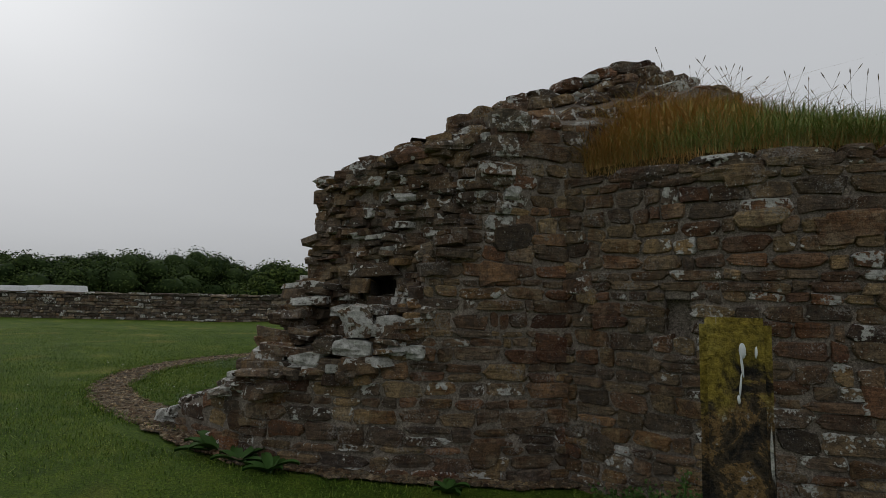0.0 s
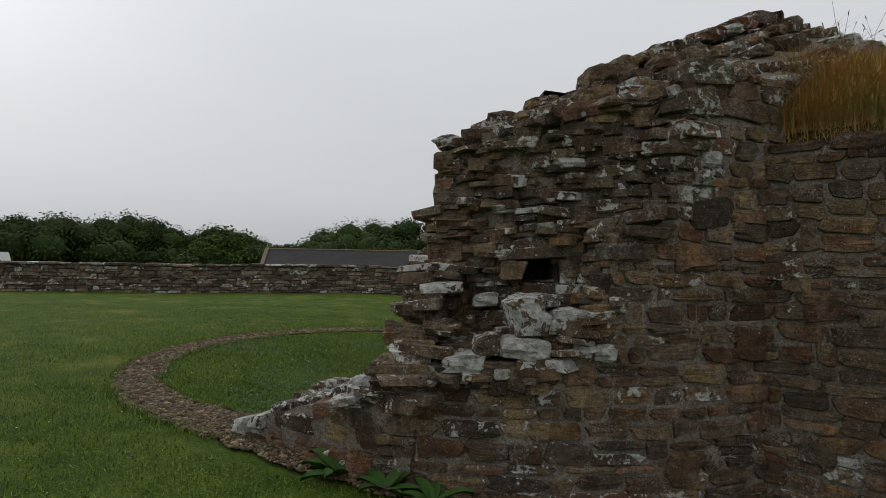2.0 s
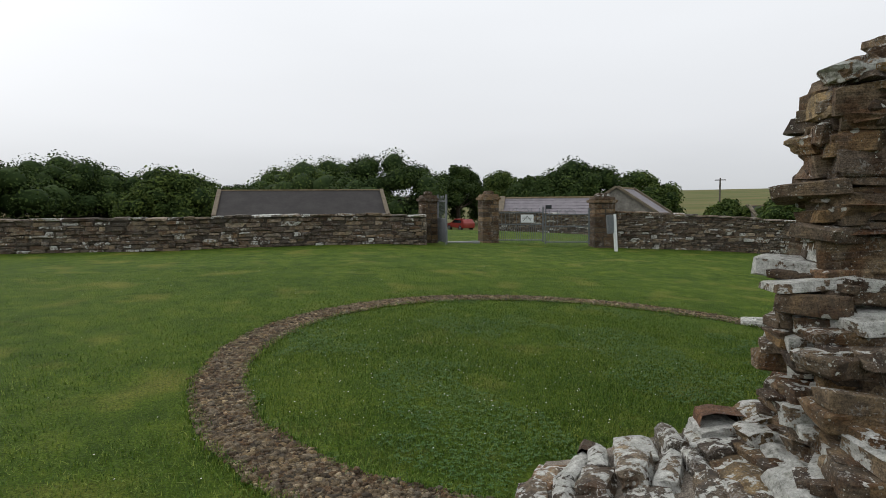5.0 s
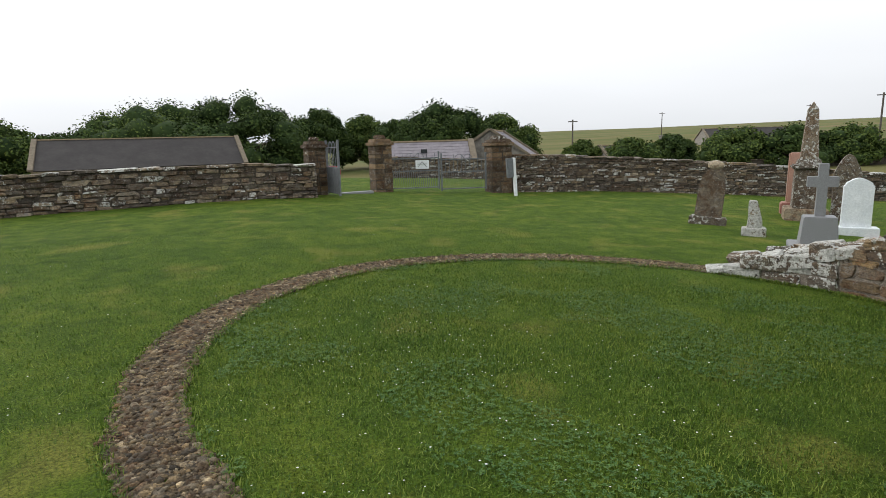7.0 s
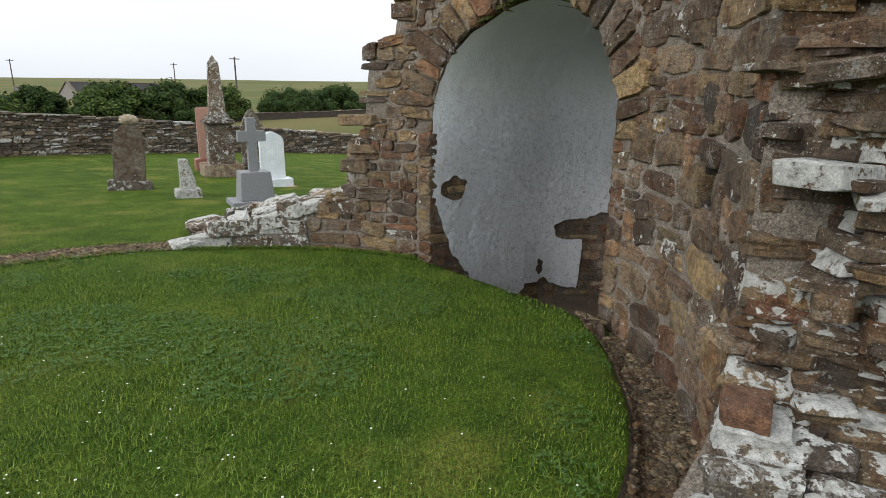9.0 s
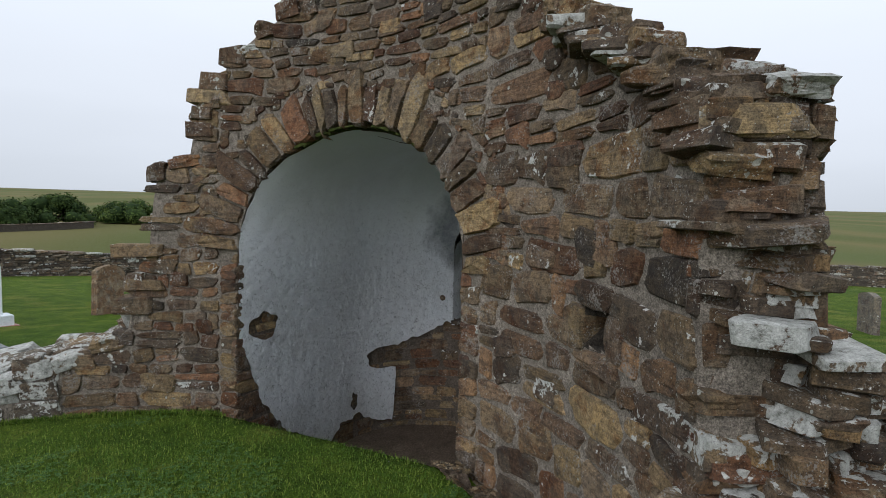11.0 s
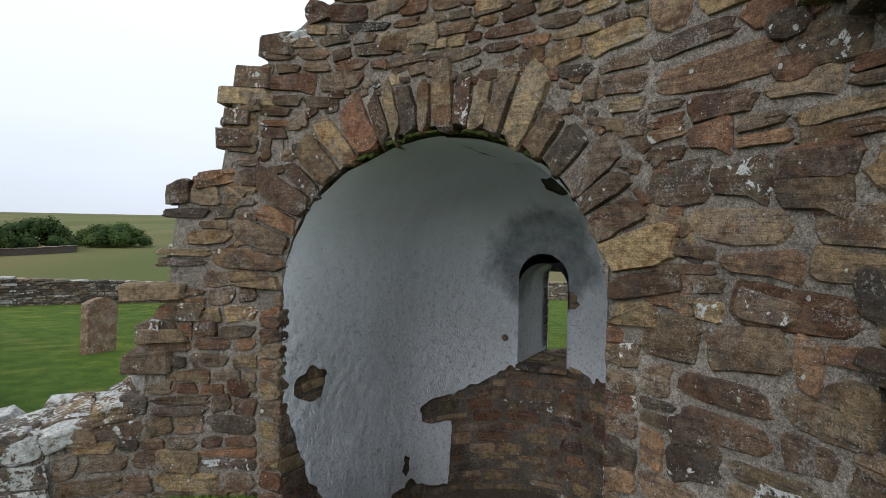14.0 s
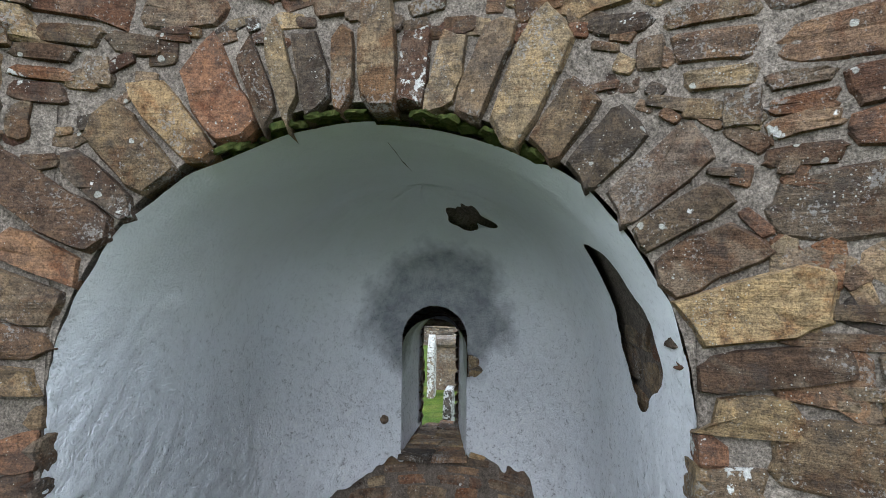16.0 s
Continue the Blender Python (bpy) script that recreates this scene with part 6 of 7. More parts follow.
# ---------------------------------------------------------------- gate
M_PIER = stone_material("brown_pier_stone", [(0.0, (0.10, 0.075, 0.050)), (0.5, (0.14, 0.10, 0.065)), (1.0, (0.175, 0.125, 0.078))], -0.4, False, 0.4)
M_IRON = simple("grey_painted_iron", [(0.3, (0.10, 0.11, 0.12)), (0.7, (0.20, 0.21, 0.22))], 12, 0.55, 0.4, 0.2, 0.003, metal=0.4)
M_PANEL = simple("white_sign_panel", [(0.3, (0.66, 0.68, 0.70)), (0.7, (0.78, 0.80, 0.81))], 4, 0.4, 0.4, 0.05, 0.002)
M_BLACK = simple("dark_print", [(0.3, (0.03, 0.035, 0.04)), (0.7, (0.06, 0.07, 0.07))], 8, 0.6)


def pier(x, y, w, h, turn):
    """A coursed stone gate pier with a stepped cap."""
    g = thing("gate_pier", pose(x, y, ground(x, y) - 0.1, 0, 0, turn), "square brown stone gate pier with a stepped cap", "gate pier", "gate piers")
    core = part("core", boxed(-w / 2 + 0.015, w / 2 - 0.015, -w / 2 + 0.015, w / 2 - 0.015, 0, h - 0.3), M_DARKFILL, g)
    z, k = 0.0, 0
    while z < h - 0.34:
        ch = min(rng.uniform(0.10, 0.19), h - 0.28 - z)
        cut = rng.uniform(-0.15, 0.15) * w
        for x0, x1 in ((-w / 2, cut), (cut, w / 2)):
            o = new("block", rocks_for(M_PIER, 9, 0.02, 0.058)[rng.randrange(9)])
            o.parent = g
            o.matrix_basis = pose((x0 + x1) / 2, 0, z + ch / 2) @ Matrix.Diagonal((x1 - x0 - 0.008, w, ch - 0.008, 1))
        z += ch
    part("cap", boxed(-w / 2 - 0.05, w / 2 + 0.05, -w / 2 - 0.05, w / 2 + 0.05, h - 0.3, h - 0.2, 0.015), M_PIER, g)
    part("cap", boxed(-w / 2, w / 2, -w / 2, w / 2, h - 0.2, h - 0.1, 0.02, (0.9, 0.9)), M_PIER, g)
    part("cap", boxed(-w / 2 + 0.12, w / 2 - 0.12, -w / 2 + 0.12, w / 2 - 0.12, h - 0.1, h + 0.02, 0.03, (0.8, 0.8)), M_PIER, g)
    return g


pier(0.55, 21.0, 0.52, 1.70, 4)
pier(2.72, 21.6, 0.58, 1.82, 2)
pier(6.35, 20.6, 0.70, 1.88, -8)


def iron_gate(x, y, width, height, turn, label, solid=False):
    """A wrought-iron leaf hung at (x, y): frame, rails, bars and scrolls."""
    g = thing("iron_gate", pose(x, y, ground(x, y) + 0.03, 0, 0, turn), label, "gate", "iron gates")
    for px in (0, width):
        part("stile", boxed(px - 0.025, px + 0.025, -0.025, 0.025, 0, height), M_IRON, g)
    for z in (0.06, height * 0.5, height - 0.2):
        part("rail", boxed(0, width, -0.018, 0.018, z - 0.018, z + 0.018), M_IRON, g)
    n = int(width / 0.12)
    for i in range(1, n):
        bm = bmesh.new()
        tube(bm, (width * i / n, 0, 0.06), (width * i / n, 0, height - 0.05 if i % 2 else height - 0.2), 0.008, n=5)
        part("bar", bm, M_IRON, g)
    for i in range(1, 2 * n):
        if i % 2:
            bm = bmesh.new()
            tube(bm, (width * i / n / 2, 0, 0.06), (width * i / n / 2, 0, height * 0.5), 0.007, n=5)
            part("bar", bm, M_IRON, g)
    bm = bmesh.new()
    for s in (-1, 1):
        prev = None
        for k in range(13):
            a = math.pi * k / 12
            p = (width / 2 + s * (0.14 - 0.14 * math.cos(a)), 0, height - 0.2 + 0.16 * math.sin(a))
            if prev:
                tube(bm, prev, p, 0.01, n=5)
            prev = p
    part("scroll", bm, M_IRON, g)
    if solid:
        part("panel", boxed(0.03, width - 0.03, -0.008, 0.008, 0.08, height * 0.5), M_IRON, g)
    return g


iron_gate(3.04, 21.53, 1.5, 1.18, -18, "closed grey wrought-iron gate leaf with scrolled top")
iron_gate(4.55, 21.05, 1.42, 1.18, -18, "closed grey wrought-iron gate leaf hung on the pier")
iron_gate(0.84, 20.8, 1.05, 1.5, -87, "grey iron side gate standing open", True)
sign = thing("gate_sign", pose(3.95, 21.18, ground(3.95, 21.2) + 0.72, 0, 0, -18), "white sign panel fixed to the gate", "sign")
part("board", boxed(-0.21, 0.21, -0.012, 0.012, 0, 0.27, 0.004), M_PANEL, sign)
bm = bmesh.new()
for a, b in (((-0.13, 0.06), (0.0, 0.22)), ((0.13, 0.06), (0.0, 0.22)), ((-0.16, 0.15), (0.16, 0.15))):
    tube(bm, (a[0], -0.016, a[1]), (b[0], -0.016, b[1]), 0.008, n=5)
part("symbol", bm, M_BLACK, sign, "dark trestle symbol")
post = thing("sign_post", pose(6.2, 19.3, ground(6.2, 19.3) - 0.05, 0, -4, 0), "leaning pale metal post with a narrow sign box", "sign post")
part("post", boxed(-0.045, 0.045, -0.045, 0.045, 0, 1.2, 0.01), M_PANEL, post)
part("sign_box", boxed(-0.26, -0.05, -0.05, 0.05, 0.62, 1.2, 0.01), M_IRON, post, "grey sign box")
# worn stone threshold in the side gate
tagged(finish(boxed(1.15, 2.25, 20.95, 21.25, ground(1.6, 21) - 0.05, ground(1.6, 21) + 0.04, 0.01), "threshold", M_GRAN), "pale flat stone threshold in the side gate", "threshold", kind="structure")

# ---------------------------------------------------------------- buildings
M_ROOF = simple("dark_roof_felt", [(0.35, (0.026, 0.023, 0.022)), (0.65, (0.040, 0.036, 0.034))], 0.8, 0.8, 0.3, 0.2, 0.01)
M_SLATE = simple("purple_grey_slate", [(0.3, (0.16, 0.145, 0.16)), (0.7, (0.24, 0.22, 0.235))], 3, 0.7, 0.3, 0.4, 0.01)
M_HARL = simple("buff_harled_wall", [(0.3, (0.30, 0.25, 0.19)), (0.7, (0.40, 0.34, 0.27))], 3, 0.95, 0.2, 0.5, 0.01)
M_RUBBLE = simple("grey_rubble_wall", [(0.3, (0.14, 0.13, 0.115)), (0.7, (0.30, 0.28, 0.25))], 4, 0.95, 0.2, 0.8, 0.03)
M_RIDGE = simple("ochre_ridge_tiles", [(0.3, (0.25, 0.19, 0.11)), (0.7, (0.36, 0.29, 0.19))], 3, 0.9)
M_SKEW = simple("weathered_skew_stone", [(0.3, (0.12, 0.10, 0.075)), (0.7, (0.22, 0.185, 0.135))], 3, 0.95, 0.2, 0.5, 0.01)
M_GLASS = simple("dark_glass", [(0.3, (0.02, 0.022, 0.025)), (0.7, (0.035, 0.04, 0.045))], 1, 0.08, 0.6, 0.0, 0.001)


def house(x, y, turn, length, depth, base, eaves, ridge, roof, wall, label, slates=True, chimney=None):
    """A gabled building; x runs along the ridge, the front looks to -y."""
    g = thing("house", pose(x, y, base, 0, 0, turn), label, "house")
    e, r = eaves - base, ridge - base
    bm = bmesh.new()
    pts = [(-depth / 2, 0), (depth / 2, 0), (depth / 2, e), (0, r - 0.1), (-depth / 2, e)]
    a = [bm.verts.new((-length / 2, p, z)) for p, z in pts]
    b = [bm.verts.new((length / 2, p, z)) for p, z in pts]
    bm.faces.new(a[::-1]), bm.faces.new(b)
    for i in range(5):
        bm.faces.new((a[i], a[(i + 1) % 5], b[(i + 1) % 5], b[i]))
    part("wall", bm, wall, g)
    roof_ob = None
    sl = math.hypot(depth / 2 + 0.25, r - e)
    for s in (-1, 1):
        ang = math.degrees(math.atan2(r - e, depth / 2)) * -s
        bm = bmesh.new()
        m = pose(0, 0, r, ang if s < 0 else ang, 0, 0)
        box(bm, -length / 2 - 0.05, length / 2 + 0.05, 0 if s > 0 else -sl, sl if s > 0 else 0, -0.06, 0.0, 0.0, m=m)
        roof_ob = part("roof", bm, roof, g)
        if slates and s < 0:
            nr, nc = 9, int(length / 0.45)
            vs, fs = [], []
            for k in range(nr):
                for c in range(nc):
                    x0 = -length / 2 + length * (c + 0.5 * (k % 2)) / nc
                    if x0 + length / nc > length / 2 + 0.05:
                        continue
                    y0, y1 = -sl * k / nr, -sl * (k + 1) / nr - 0.02
                    q = len(vs)
                    j = rng.uniform(0.004, 0.014)
                    for vx, vy, vz in ((x0 + 0.006, y0, 0.004), (x0 + length / nc - 0.006, y0, 0.004), (x0 + length / nc - 0.006, y1, 0.012 + j), (x0 + 0.006, y1, 0.012 + j), (x0 + 0.006, y1, 0.002), (x0 + length / nc - 0.006, y1, 0.002)):
                        vs.append(tuple(m @ Vector((vx, vy, vz))))
                    fs += [(q, q + 3, q + 2, q + 1), (q + 3, q + 4, q + 5, q + 2)]
            ob = raw("slating", vs, fs, roof, roof_ob)
            tagged(ob, kind="stuff")
    bm = bmesh.new()
    box(bm, -length / 2, length / 2, -0.13, 0.13, r - 0.04, r + 0.07, 0.03)
    part("ridge", bm, M_RIDGE, g)
    for sx in (-1, 1):
        for s in (-1, 1):
            ang = math.degrees(math.atan2(r - e, depth / 2)) * -s
            bm = bmesh.new()
            box(bm, sx * length / 2 - 0.2, sx * length / 2 + 0.2, 0 if s > 0 else -sl - 0.1, sl + 0.1 if s > 0 else 0, -0.02, 0.16, 0.02, m=pose(0, 0, r, ang, 0, 0))
            part("skew", bm, M_SKEW, g)
    if chimney is not None:
        bm = bmesh.new()
        box(bm, chimney - 0.45, chimney + 0.45, -0.35, 0.35, r - 0.3, r + 0.9, 0.02)
        box(bm, chimney - 0.52, chimney + 0.52, -0.42, 0.42, r + 0.9, r + 1.02, 0.02)
        part("chimney", bm, wall, g)
    return g


barn = house(-5.2, 65.0, 2.5, 16.5, 9.0, -2.6, 0.35, 2.75, M_ROOF, M_HARL, "long low barn with a dark felted roof", False)
cot = house(12.4, 40.5, -22, 6.4, 5.2, -2.2, 0.15, 1.7, M_SLATE, M_RUBBLE, "small stone outbuilding with a purple slate roof")
part("skylight", boxed(-0.2, 0.2, -1.35, -1.2, 3.15, 3.4, 0.01, m=None), M_GLASS, cot)
house(19.0, 42.0, 52, 7.0, 5.2, -2.2, 0.6, 2.35, M_SLATE, M_RUBBLE, "stone cottage with a slate roof seen gable on")
house(48, 58, -20, 9, 6, -2.8, -0.6, 0.7, M_ROOF, M_RUBBLE, "far dark-roofed farm building among bushes", False, 3.5)
house(112, 92, -30, 18, 9, -2.0, 0.6, 3.0, M_ROOF, M_RUBBLE, "far low farm shed on the pasture", False)
house(-43, 104, 10, 14, 8, -2.5, 3.0, 6.4, M_SLATE, M_RUBBLE, "far house behind trees with a chimney above them", False, 3.0)

# ---------------------------------------------------------------- vehicles
M_VAN = simple("white_vehicle_paint", [(0.3, (0.66, 0.68, 0.70)), (0.7, (0.76, 0.78, 0.80))], 2, 0.25, 0.5, 0.02, 0.001)
M_RED = simple("red_vehicle_paint", [(0.3, (0.22, 0.03, 0.025)), (0.7, (0.28, 0.045, 0.035))], 2, 0.25, 0.5, 0.02, 0.001)
M_TYRE = simple("black_rubber", [(0.3, (0.02, 0.02, 0.02)), (0.7, (0.035, 0.035, 0.035))], 10, 0.9)


def vehicle(name, x, y, turn, profile, width, paint, label, side, front, ground_z, wheels):
    """A vehicle from its side profile; x runs forwards."""
    g = thing(name, pose(x, y, ground_z, 0, 0, turn), label, "vehicle", "parked vehicles")
    bm = bmesh.new()
    a = [bm.verts.new((px, -width / 2 * (0.86 if pz > 1.3 else 1.0), pz)) for px, pz in profile]
    b = [bm.verts.new((px, width / 2 * (0.86 if pz > 1.3 else 1.0), pz)) for px, pz in profile]
    n = len(profile)
    bm.faces.new(a), bm.faces.new(b[::-1])
    for i in range(n):
        bm.faces.new((a[i], b[i], b[(i + 1) % n], a[(i + 1) % n]))
    bmesh.ops.recalc_face_normals(bm, faces=bm.faces[:])
    bmesh.ops.bevel(bm, geom=bm.edges[:], offset=0.06, segments=2, affect="EDGES", clamp_overlap=True)
    part("body", bm, paint, g)
    for s in (-1, 1):
        bm = bmesh.new()
        vs = [bm.verts.new((px, s * (width / 2 * (0.985 - 0.125 * max(0, min(1, (pz - 0.95) / 0.5))) + 0.02), pz)) for px, pz in side]
        bm.faces.new(vs)
        bmesh.ops.solidify(bm, geom=bm.faces[:], thickness=0.02)
        part("side_window", bm, M_GLASS, g)
    bm = bmesh.new()
    (x0, z0), (x1, z1) = front
    vs = [bm.verts.new(p) for p in ((x0, -width * 0.42, z0), (x0, width * 0.42, z0), (x1, width * 0.38, z1), (x1, -width * 0.38, z1))]
    bm.faces.new(vs)
    bmesh.ops.solidify(bm, geom=bm.faces[:], thickness=0.03)
    part("windscreen", bm, M_GLASS, g)
    for wx in wheels:
        for s in (-1, 1):
            bm = bmesh.new()
            tube(bm, (wx, s * (width / 2 - 0.2), 0.33), (wx, s * (width / 2 + 0.01), 0.33), 0.33, n=20)
            wheel = part("wheel", bm, M_TYRE, g)
            bm = bmesh.new()
            tube(bm, (wx, s * (width / 2), 0.33), (wx, s * (width / 2 + 0.025), 0.33), 0.2, n=16)
            part("rim", bm, M_IRON, wheel)
    return g


VAN = [(-2.4, 0.35), (-2.45, 1.2), (-2.35, 1.95), (1.0, 2.0), (1.25, 1.92), (1.95, 1.2), (2.45, 1.0), (2.5, 0.4)]
SIDE = [(-2.1, 1.25), (-2.1, 1.75), (1.05, 1.78), (1.6, 1.25)]
for x, y, t, lab in ((-37.0, 56.0, 176, "white camper van parked behind the wall"), (-39.6, 57.5, 172, "white van parked beside another van"), (-43.0, 57.0, 176, "long white van with dark side windows")):
    vehicle("van", x, y, t, VAN, 1.9, M_VAN, lab, SIDE, ((1.98, 1.25), (1.34, 1.88)), ground(x, y), (-1.6, 1.6))
CAR = [(-1.9, 0.35), (-1.95, 0.85), (-1.6, 1.35), (0.2, 1.42), (0.9, 0.95), (1.85, 0.8), (1.9, 0.38)]
vehicle("car", 12.9, 70.0, 110, CAR, 1.65, M_RED, "red car parked beyond the side gate", [(-1.5, 0.92), (-1.35, 1.25), (0.15, 1.3), (0.65, 0.95)], ((0.92, 0.98), (0.32, 1.36)), ground(12.9, 70.0), (-1.2, 1.2))

# ---------------------------------------------------------------- trees and poles
M_BARK = simple("tree_bark", [(0.3, (0.05, 0.04, 0.03)), (0.7, (0.11, 0.09, 0.07))], 6, 0.95, 0.2, 1.0, 0.03)


def leaf_material(name, a, b_, c):
    m, n, l, b = material(name, 0.85, 0.1)
    rnd = n.new("ShaderNodeNewGeometry").outputs["Random Per Island"]
    col = ramp(n, l, rnd, [(0.0, a), (0.6, b_), (1.0, c)])
    vec = coords(n, l, "World")
    col = mix(n, l, 0.7, col, ramp(n, l, noise_at(n, l, vec, 0.5, 3, 0.6), [(0.35, (0.6, 0.65, 0.6)), (0.65, (1.35, 1.25, 1.0))]), "MULTIPLY")
    l.new(col, b.inputs["Base Color"])
    return m


# darker copy of the leaf colours, standing in for shade inside the crowns
M_HEART = leaf_material("painted_shade_leaves", (0.022, 0.04, 0.014), (0.03, 0.052, 0.018), (0.038, 0.062, 0.021))
LEAVES = [leaf_material("dark_sycamore_leaves", (0.027, 0.048, 0.016), (0.042, 0.070, 0.021), (0.068, 0.100, 0.028)), leaf_material("bright_sycamore_leaves", (0.042, 0.070, 0.020), (0.066, 0.100, 0.027), (0.10, 0.135, 0.036))]


def tree(x, y, z, height, width, seed, leaves, label, name="tree", low=0.12, count=24000, leaf=(0.2, 0.42)):
    """A broad wind-clipped tree: trunk, limbs, and a crown of leaf sprays on many boughs."""
    r = np.random.RandomState(seed)
    g = thing(name, pose(x, y, z), label, "tree" if name == "tree" else "bush", "trees round the farm")
    bm = bmesh.new()
    th = height * 0.35
    tube(bm, (0, 0, -0.3), (0, 0, th), width * 0.035 + 0.08, width * 0.02 + 0.05, 8)
    part("trunk", bm, M_BARK, g)
    lobes = []
    for i in range(56):
        a, f = r.uniform(0, 6.283), math.sqrt(r.rand())
        lx, ly = math.cos(a) * f * width * 0.40, math.sin(a) * f * width * 0.40
        crown = math.sqrt(max(0.0, 1 - (f * 0.94) ** 2))
        lz = height * (low + (0.90 - low) * crown * (1 - r.uniform(0, 0.95) ** 1.6))
        lr = width * r.uniform(0.08, 0.15)
        lobes.append((lx, ly, max(lz, lr * 0.7), lr, lr * r.uniform(0.75, 1.0)))
    for i in range(12):
        bm = bmesh.new()
        lx, ly, lz = lobes[i][:3]
        tube(bm, (0, 0, th * 0.7), (lx * 0.5, ly * 0.5, th * 0.5 + lz * 0.4), 0.09, 0.06, 6)
        tube(bm, (lx * 0.5, ly * 0.5, th * 0.5 + lz * 0.4), (lx, ly, lz), 0.06, 0.02, 6)
        part("limb", bm, M_BARK, g)
    # solid blobs filling the boughs, the crown's inner shade put into their dark colour
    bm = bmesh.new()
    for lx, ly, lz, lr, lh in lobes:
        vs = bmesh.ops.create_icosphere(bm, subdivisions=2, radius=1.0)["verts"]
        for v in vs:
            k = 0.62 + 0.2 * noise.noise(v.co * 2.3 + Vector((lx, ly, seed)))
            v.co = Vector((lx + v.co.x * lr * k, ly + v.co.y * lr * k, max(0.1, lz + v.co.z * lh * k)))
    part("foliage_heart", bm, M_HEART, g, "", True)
    n = count
    pick = r.randint(0, len(lobes), n)
    L = np.array(lobes)[pick]
    d = r.normal(0, 1, (n, 3))
    d /= np.linalg.norm(d, axis=1)[:, None]
    rad = r.uniform(0.60, 1.02, n)[:, None]
    c = L[:, :3] + d * rad * np.stack([L[:, 3], L[:, 3], L[:, 4]], 1)
    c[:, 2] = np.maximum(c[:, 2], 0.15)
    s = r.uniform(*leaf, n)[:, None]
    t1 = r.normal(0, 1, (n, 3))
    nrm = d * 0.7 + r.normal(0, 0.5, (n, 3)) + np.array([0, 0, 0.5])
    nrm /= np.linalg.norm(nrm, axis=1)[:, None]
    t1 -= nrm * (t1 * nrm).sum(1)[:, None]
    t1 /= np.linalg.norm(t1, axis=1)[:, None]
    t2 = np.cross(nrm, t1)
    q = np.stack([c - t1 * s * 0.5, c - t2 * s * 0.35, c + t1 * s * 0.6, c + t2 * s * 0.35 + nrm * s * 0.1], 1).reshape(-1, 3)
    ob = raw("crown", q, [(4 * i, 4 * i + 1, 4 * i + 2, 4 * i + 3) for i in range(n)], leaves, g)
    return g


BEAR = [(-6, -34.0, 6.0, 13, 0), (0, -27.5, 6.6, 15, 0), (1, -22.0, 7.8, 13, 0), (2, -13.8, 5.8, 11, 1), (3, -8.5, 3.8, 9, 0), (4, -1.0, 7.4, 18, 1), (5, 5.2, 7.7, 15, 0), (6, 12.6, 6.0, 8, 0), (7, 17.4, 4.8, 9, 1), (8, 24.4, 6.0, 11, 0), (9, 30.2, 4.4, 9, 1), (10, -39.5, 6.2, 13, 0), (11, -45, 5.5, 14, 0), (12, -31, 5.2, 14, 0), (13, -17.6, 5.0, 12, 0), (14, 21, 4.6, 9, 0)]
for k, b_, above, w, tone in BEAR:
    dist = 84 + 7 * math.sin(k * 2.1)
    x, y = -2.4 + dist * math.sin(radians(b_)), 2.5 + dist * math.cos(radians(b_))
    z = ground(x, y)
    tree(x, y, z, 1.55 + above * (0.70 if b_ < -10 else 0.88) * dist / 85 - z, w * 1.3, 40 + k, LEAVES[tone], "broad wind-clipped sycamore in full leaf behind the churchyard wall" if tone == 0 else "lighter green sycamore in full leaf")
for k, b_, dist, h, w in ((1, 43.5, 70, 3.6, 7), (2, 47, 74, 3.8, 6), (3, 52.5, 70, 4.2, 9), (4, 56.5, 72, 4.4, 9), (5, 60.5, 75, 4.2, 8), (6, 71, 95, 4.2, 10), (7, 76.5, 105, 3.2, 12), (8, 67, 90, 3.6, 10), (9, 39, 72, 3.4, 6)):
    x, y = -3.2 + dist * math.sin(radians(b_)), 4.6 + dist * math.cos(radians(b_))
    tree(x, y, ground(x, y), h, w, 70 + k, LEAVES[k % 2], "low dense bush beyond the wall", "bush", 0.05, 9000, (0.18, 0.36))

M_POLE = simple("weathered_pole_timber", [(0.3, (0.07, 0.06, 0.05)), (0.7, (0.13, 0.115, 0.10))], 5, 0.9)
for b_, dist, h in ((62.3, 92, 8.0), (38.0, 88, 6.2), (57.5, 150, 8.0), (46.0, 160, 8.0)):
    x, y = -3.2 + dist * math.sin(radians(b_)), 4.6 + dist * math.cos(radians(b_))
    g = thing("utility_pole", pose(x, y, ground(x, y) - 0.1, 0, 0, -b_), "thin wooden utility pole with a short crossarm", "pole", "utility poles")
    bm = bmesh.new()
    tube(bm, (0, 0, 0), (0, 0, h), 0.13, 0.10, 8)
    part("post", bm, M_POLE, g)
    part("crossarm", boxed(-0.7, 0.7, -0.06, 0.06, h - 0.35, h - 0.22, 0.01), M_POLE, g)
# field dyke far to the east
dyke("field_wall", [(45, 48), (62, 40), (84, 30)], [(0, 0.9)], "far pasture wall of loose grey stones", 1, limit=0, detail=False)

# ---------------------------------------------------------------- weeds at the wall foot
M_DOCK = blade_material("dock_leaves", (0.03, 0.075, 0.015), (0.045, 0.10, 0.02), (0.07, 0.13, 0.03))


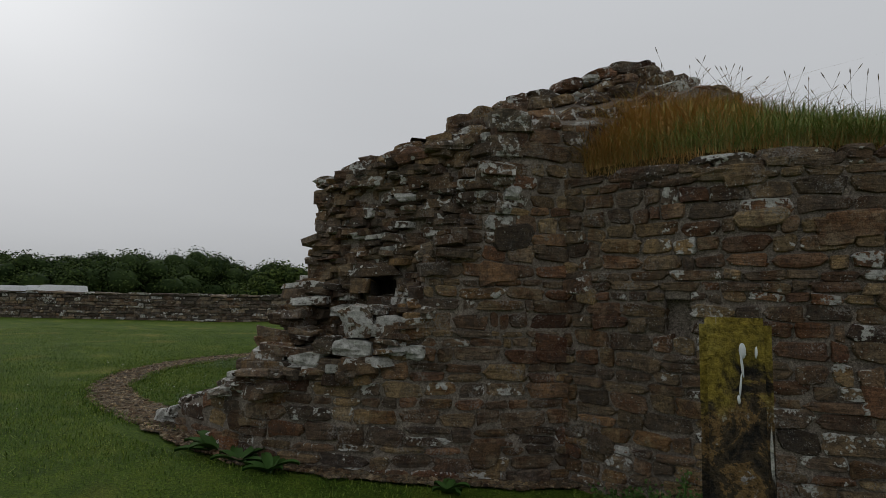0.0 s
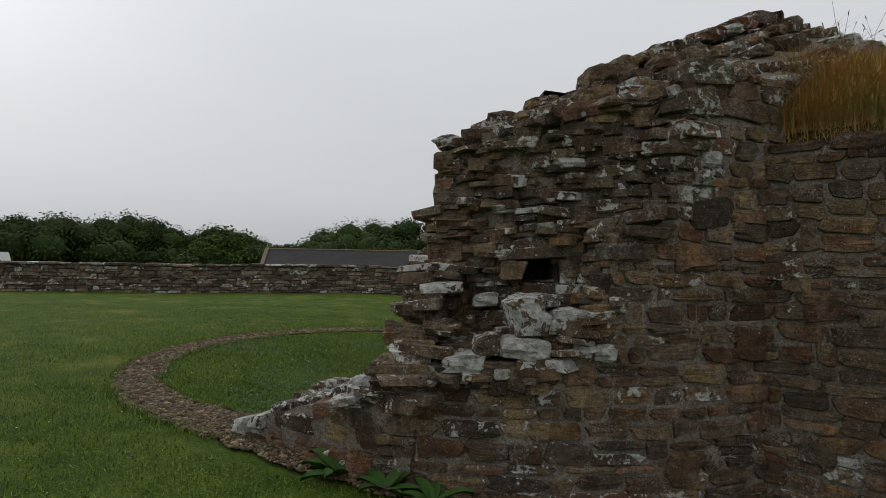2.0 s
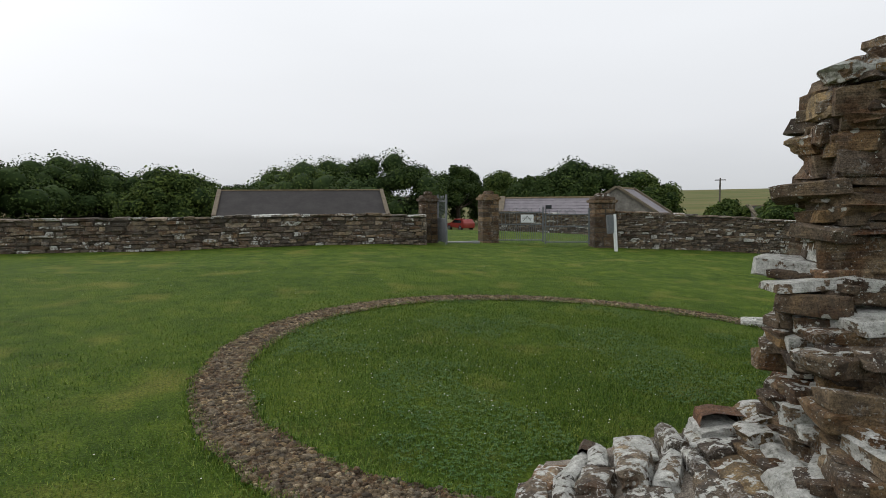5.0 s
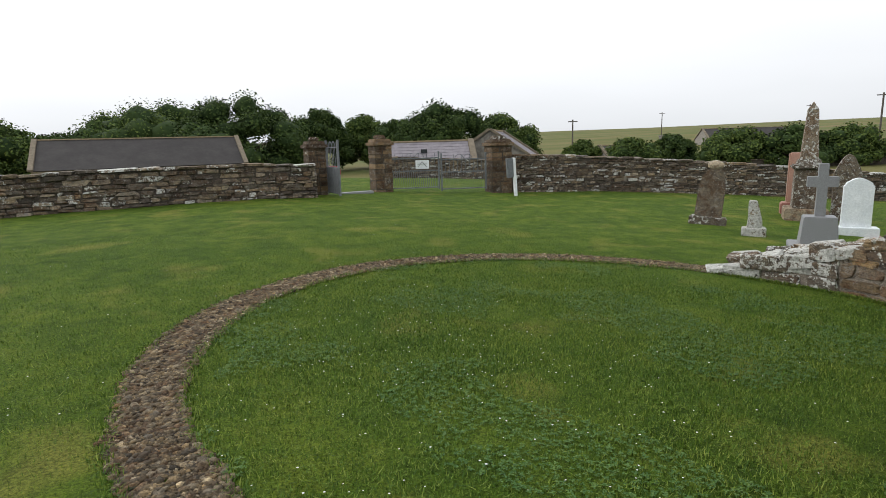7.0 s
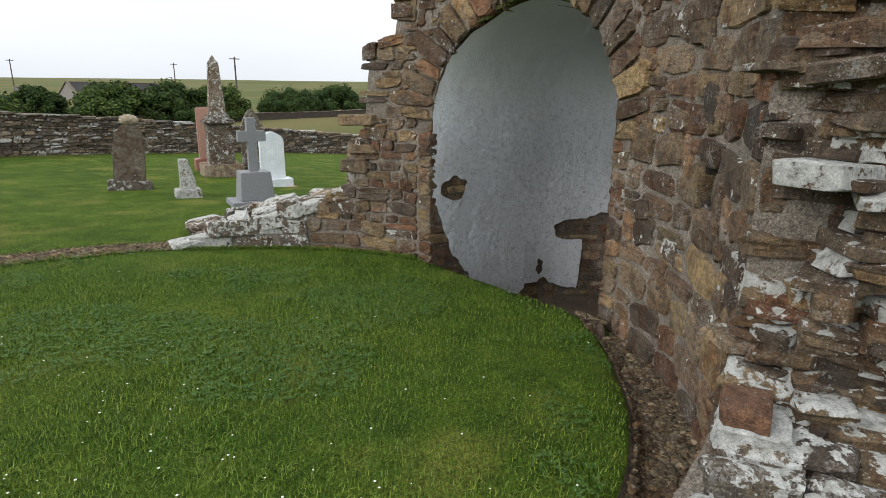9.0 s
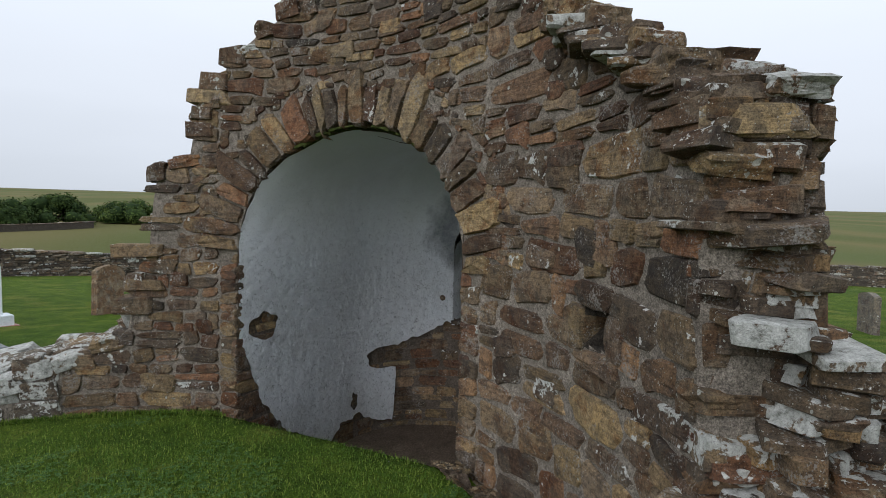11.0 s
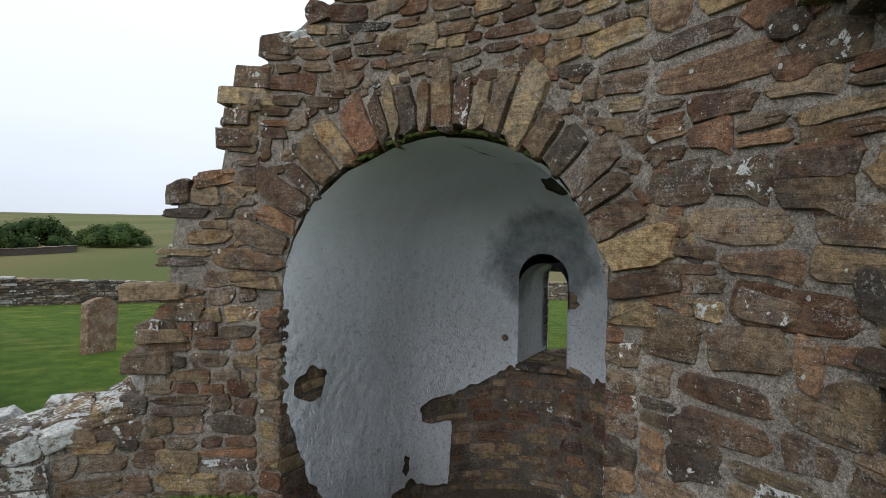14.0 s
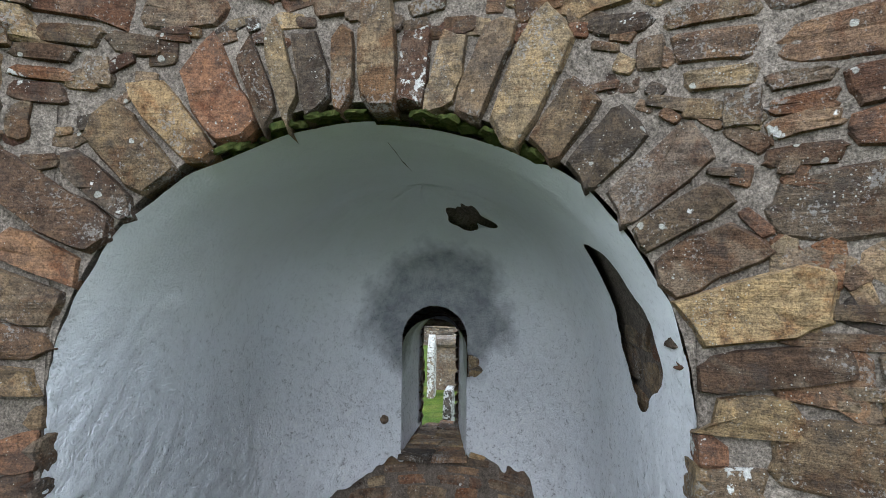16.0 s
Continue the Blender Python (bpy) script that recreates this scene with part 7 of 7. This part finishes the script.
def dock(x, y, size, seed, label):
    r = random.Random(seed)
    g = thing("weed", pose(x, y, ground(x, y)), label, "plant", "weeds at the wall foot")
    for i in range(9):
        a, ln = r.uniform(0, 360), size * r.uniform(0.6, 1.1)
        up = r.uniform(0.3, 0.8)
        bm = bmesh.new()
        rows = []
        for k in range(7):
            f = k / 6
            w = ln * 0.17 * math.sin(math.pi * min(1, 0.12 + f * 0.88)) + 0.004
            z = ln * (up * f - 0.55 * up * f * f * f)
            rows.append((bm.verts.new((ln * f, -w, z + 0.02)), bm.verts.new((ln * f, 0, z)), bm.verts.new((ln * f, w, z + 0.02))))
        for p, q in zip(rows, rows[1:]):
            bm.faces.new((p[0], q[0], q[1], p[1])), bm.faces.new((p[1], q[1], q[2], p[2]))
        bmesh.ops.rotate(bm, cent=(0, 0, 0), matrix=Matrix.Rotation(radians(a), 3, "Z"), verts=bm.verts[:])
        part("leaf", bm, M_DOCK, g, "", True)
    return g


for d_, r_, s_ in ((-112, 4.02, 0.26), (-104, 4.06, 0.2), (-88, 4.1, 0.14), (-108, 4.05, 0.2)):
    p = polar(d_, r_ - 0.2 * max(0, (-105 - d_) / 10))
    dock(p.x, p.y, s_, int(-d_), "leafy green dock plant at the wall foot")


def wall_bush(x, y, height, width, seed, label):
    """A small dense leafy plant: thin stems and many narrow leaves."""
    r = random.Random(seed)
    g = thing("weed", pose(x, y, ground(x, y)), label, "plant", "weeds at the wall foot")
    tips = [(r.uniform(-1, 1) * width / 2, r.uniform(-1, 1) * width * 0.3, height * r.uniform(0.45, 1.0)) for _ in range(26)]
    bm = bmesh.new()
    for tx, ty, tz in tips:
        tube(bm, (tx * 0.3, ty * 0.3, 0), (tx, ty, tz), 0.004, 0.002, 4)
    part("stems", bm, M_DOCK, g)
    vs, fs = [], []
    for tx, ty, tz in tips:
        for _ in range(42):
            f = r.uniform(0.2, 1.05)
            c = Vector((tx * (0.3 + 0.7 * f), ty * (0.3 + 0.7 * f), tz * f)) + Vector((r.gauss(0, 0.02), r.gauss(0, 0.02), r.gauss(0, 0.015)))
            a = Vector((r.gauss(0, 1), r.gauss(0, 1), r.gauss(0.2, 0.6))).normalized() * r.uniform(0.012, 0.026)
            b = a.cross(Vector((r.gauss(0, 1), r.gauss(0, 1), r.gauss(0, 1)))).normalized() * a.length * 0.4
            q = len(vs)
            vs += [tuple(c), tuple(c + a * 0.5 + b), tuple(c + a), tuple(c + a * 0.5 - b)]
            fs.append((q, q + 1, q + 2, q + 3))
    raw("foliage", vs, fs, M_DOCK, g)
    return g


wall_bush(1.72, 3.58, 0.30, 0.5, 4, "small dense leafy plant growing at the apse wall foot")
wall_bush(1.42, 3.74, 0.16, 0.34, 9, "low leafy weed beside the apse wall")
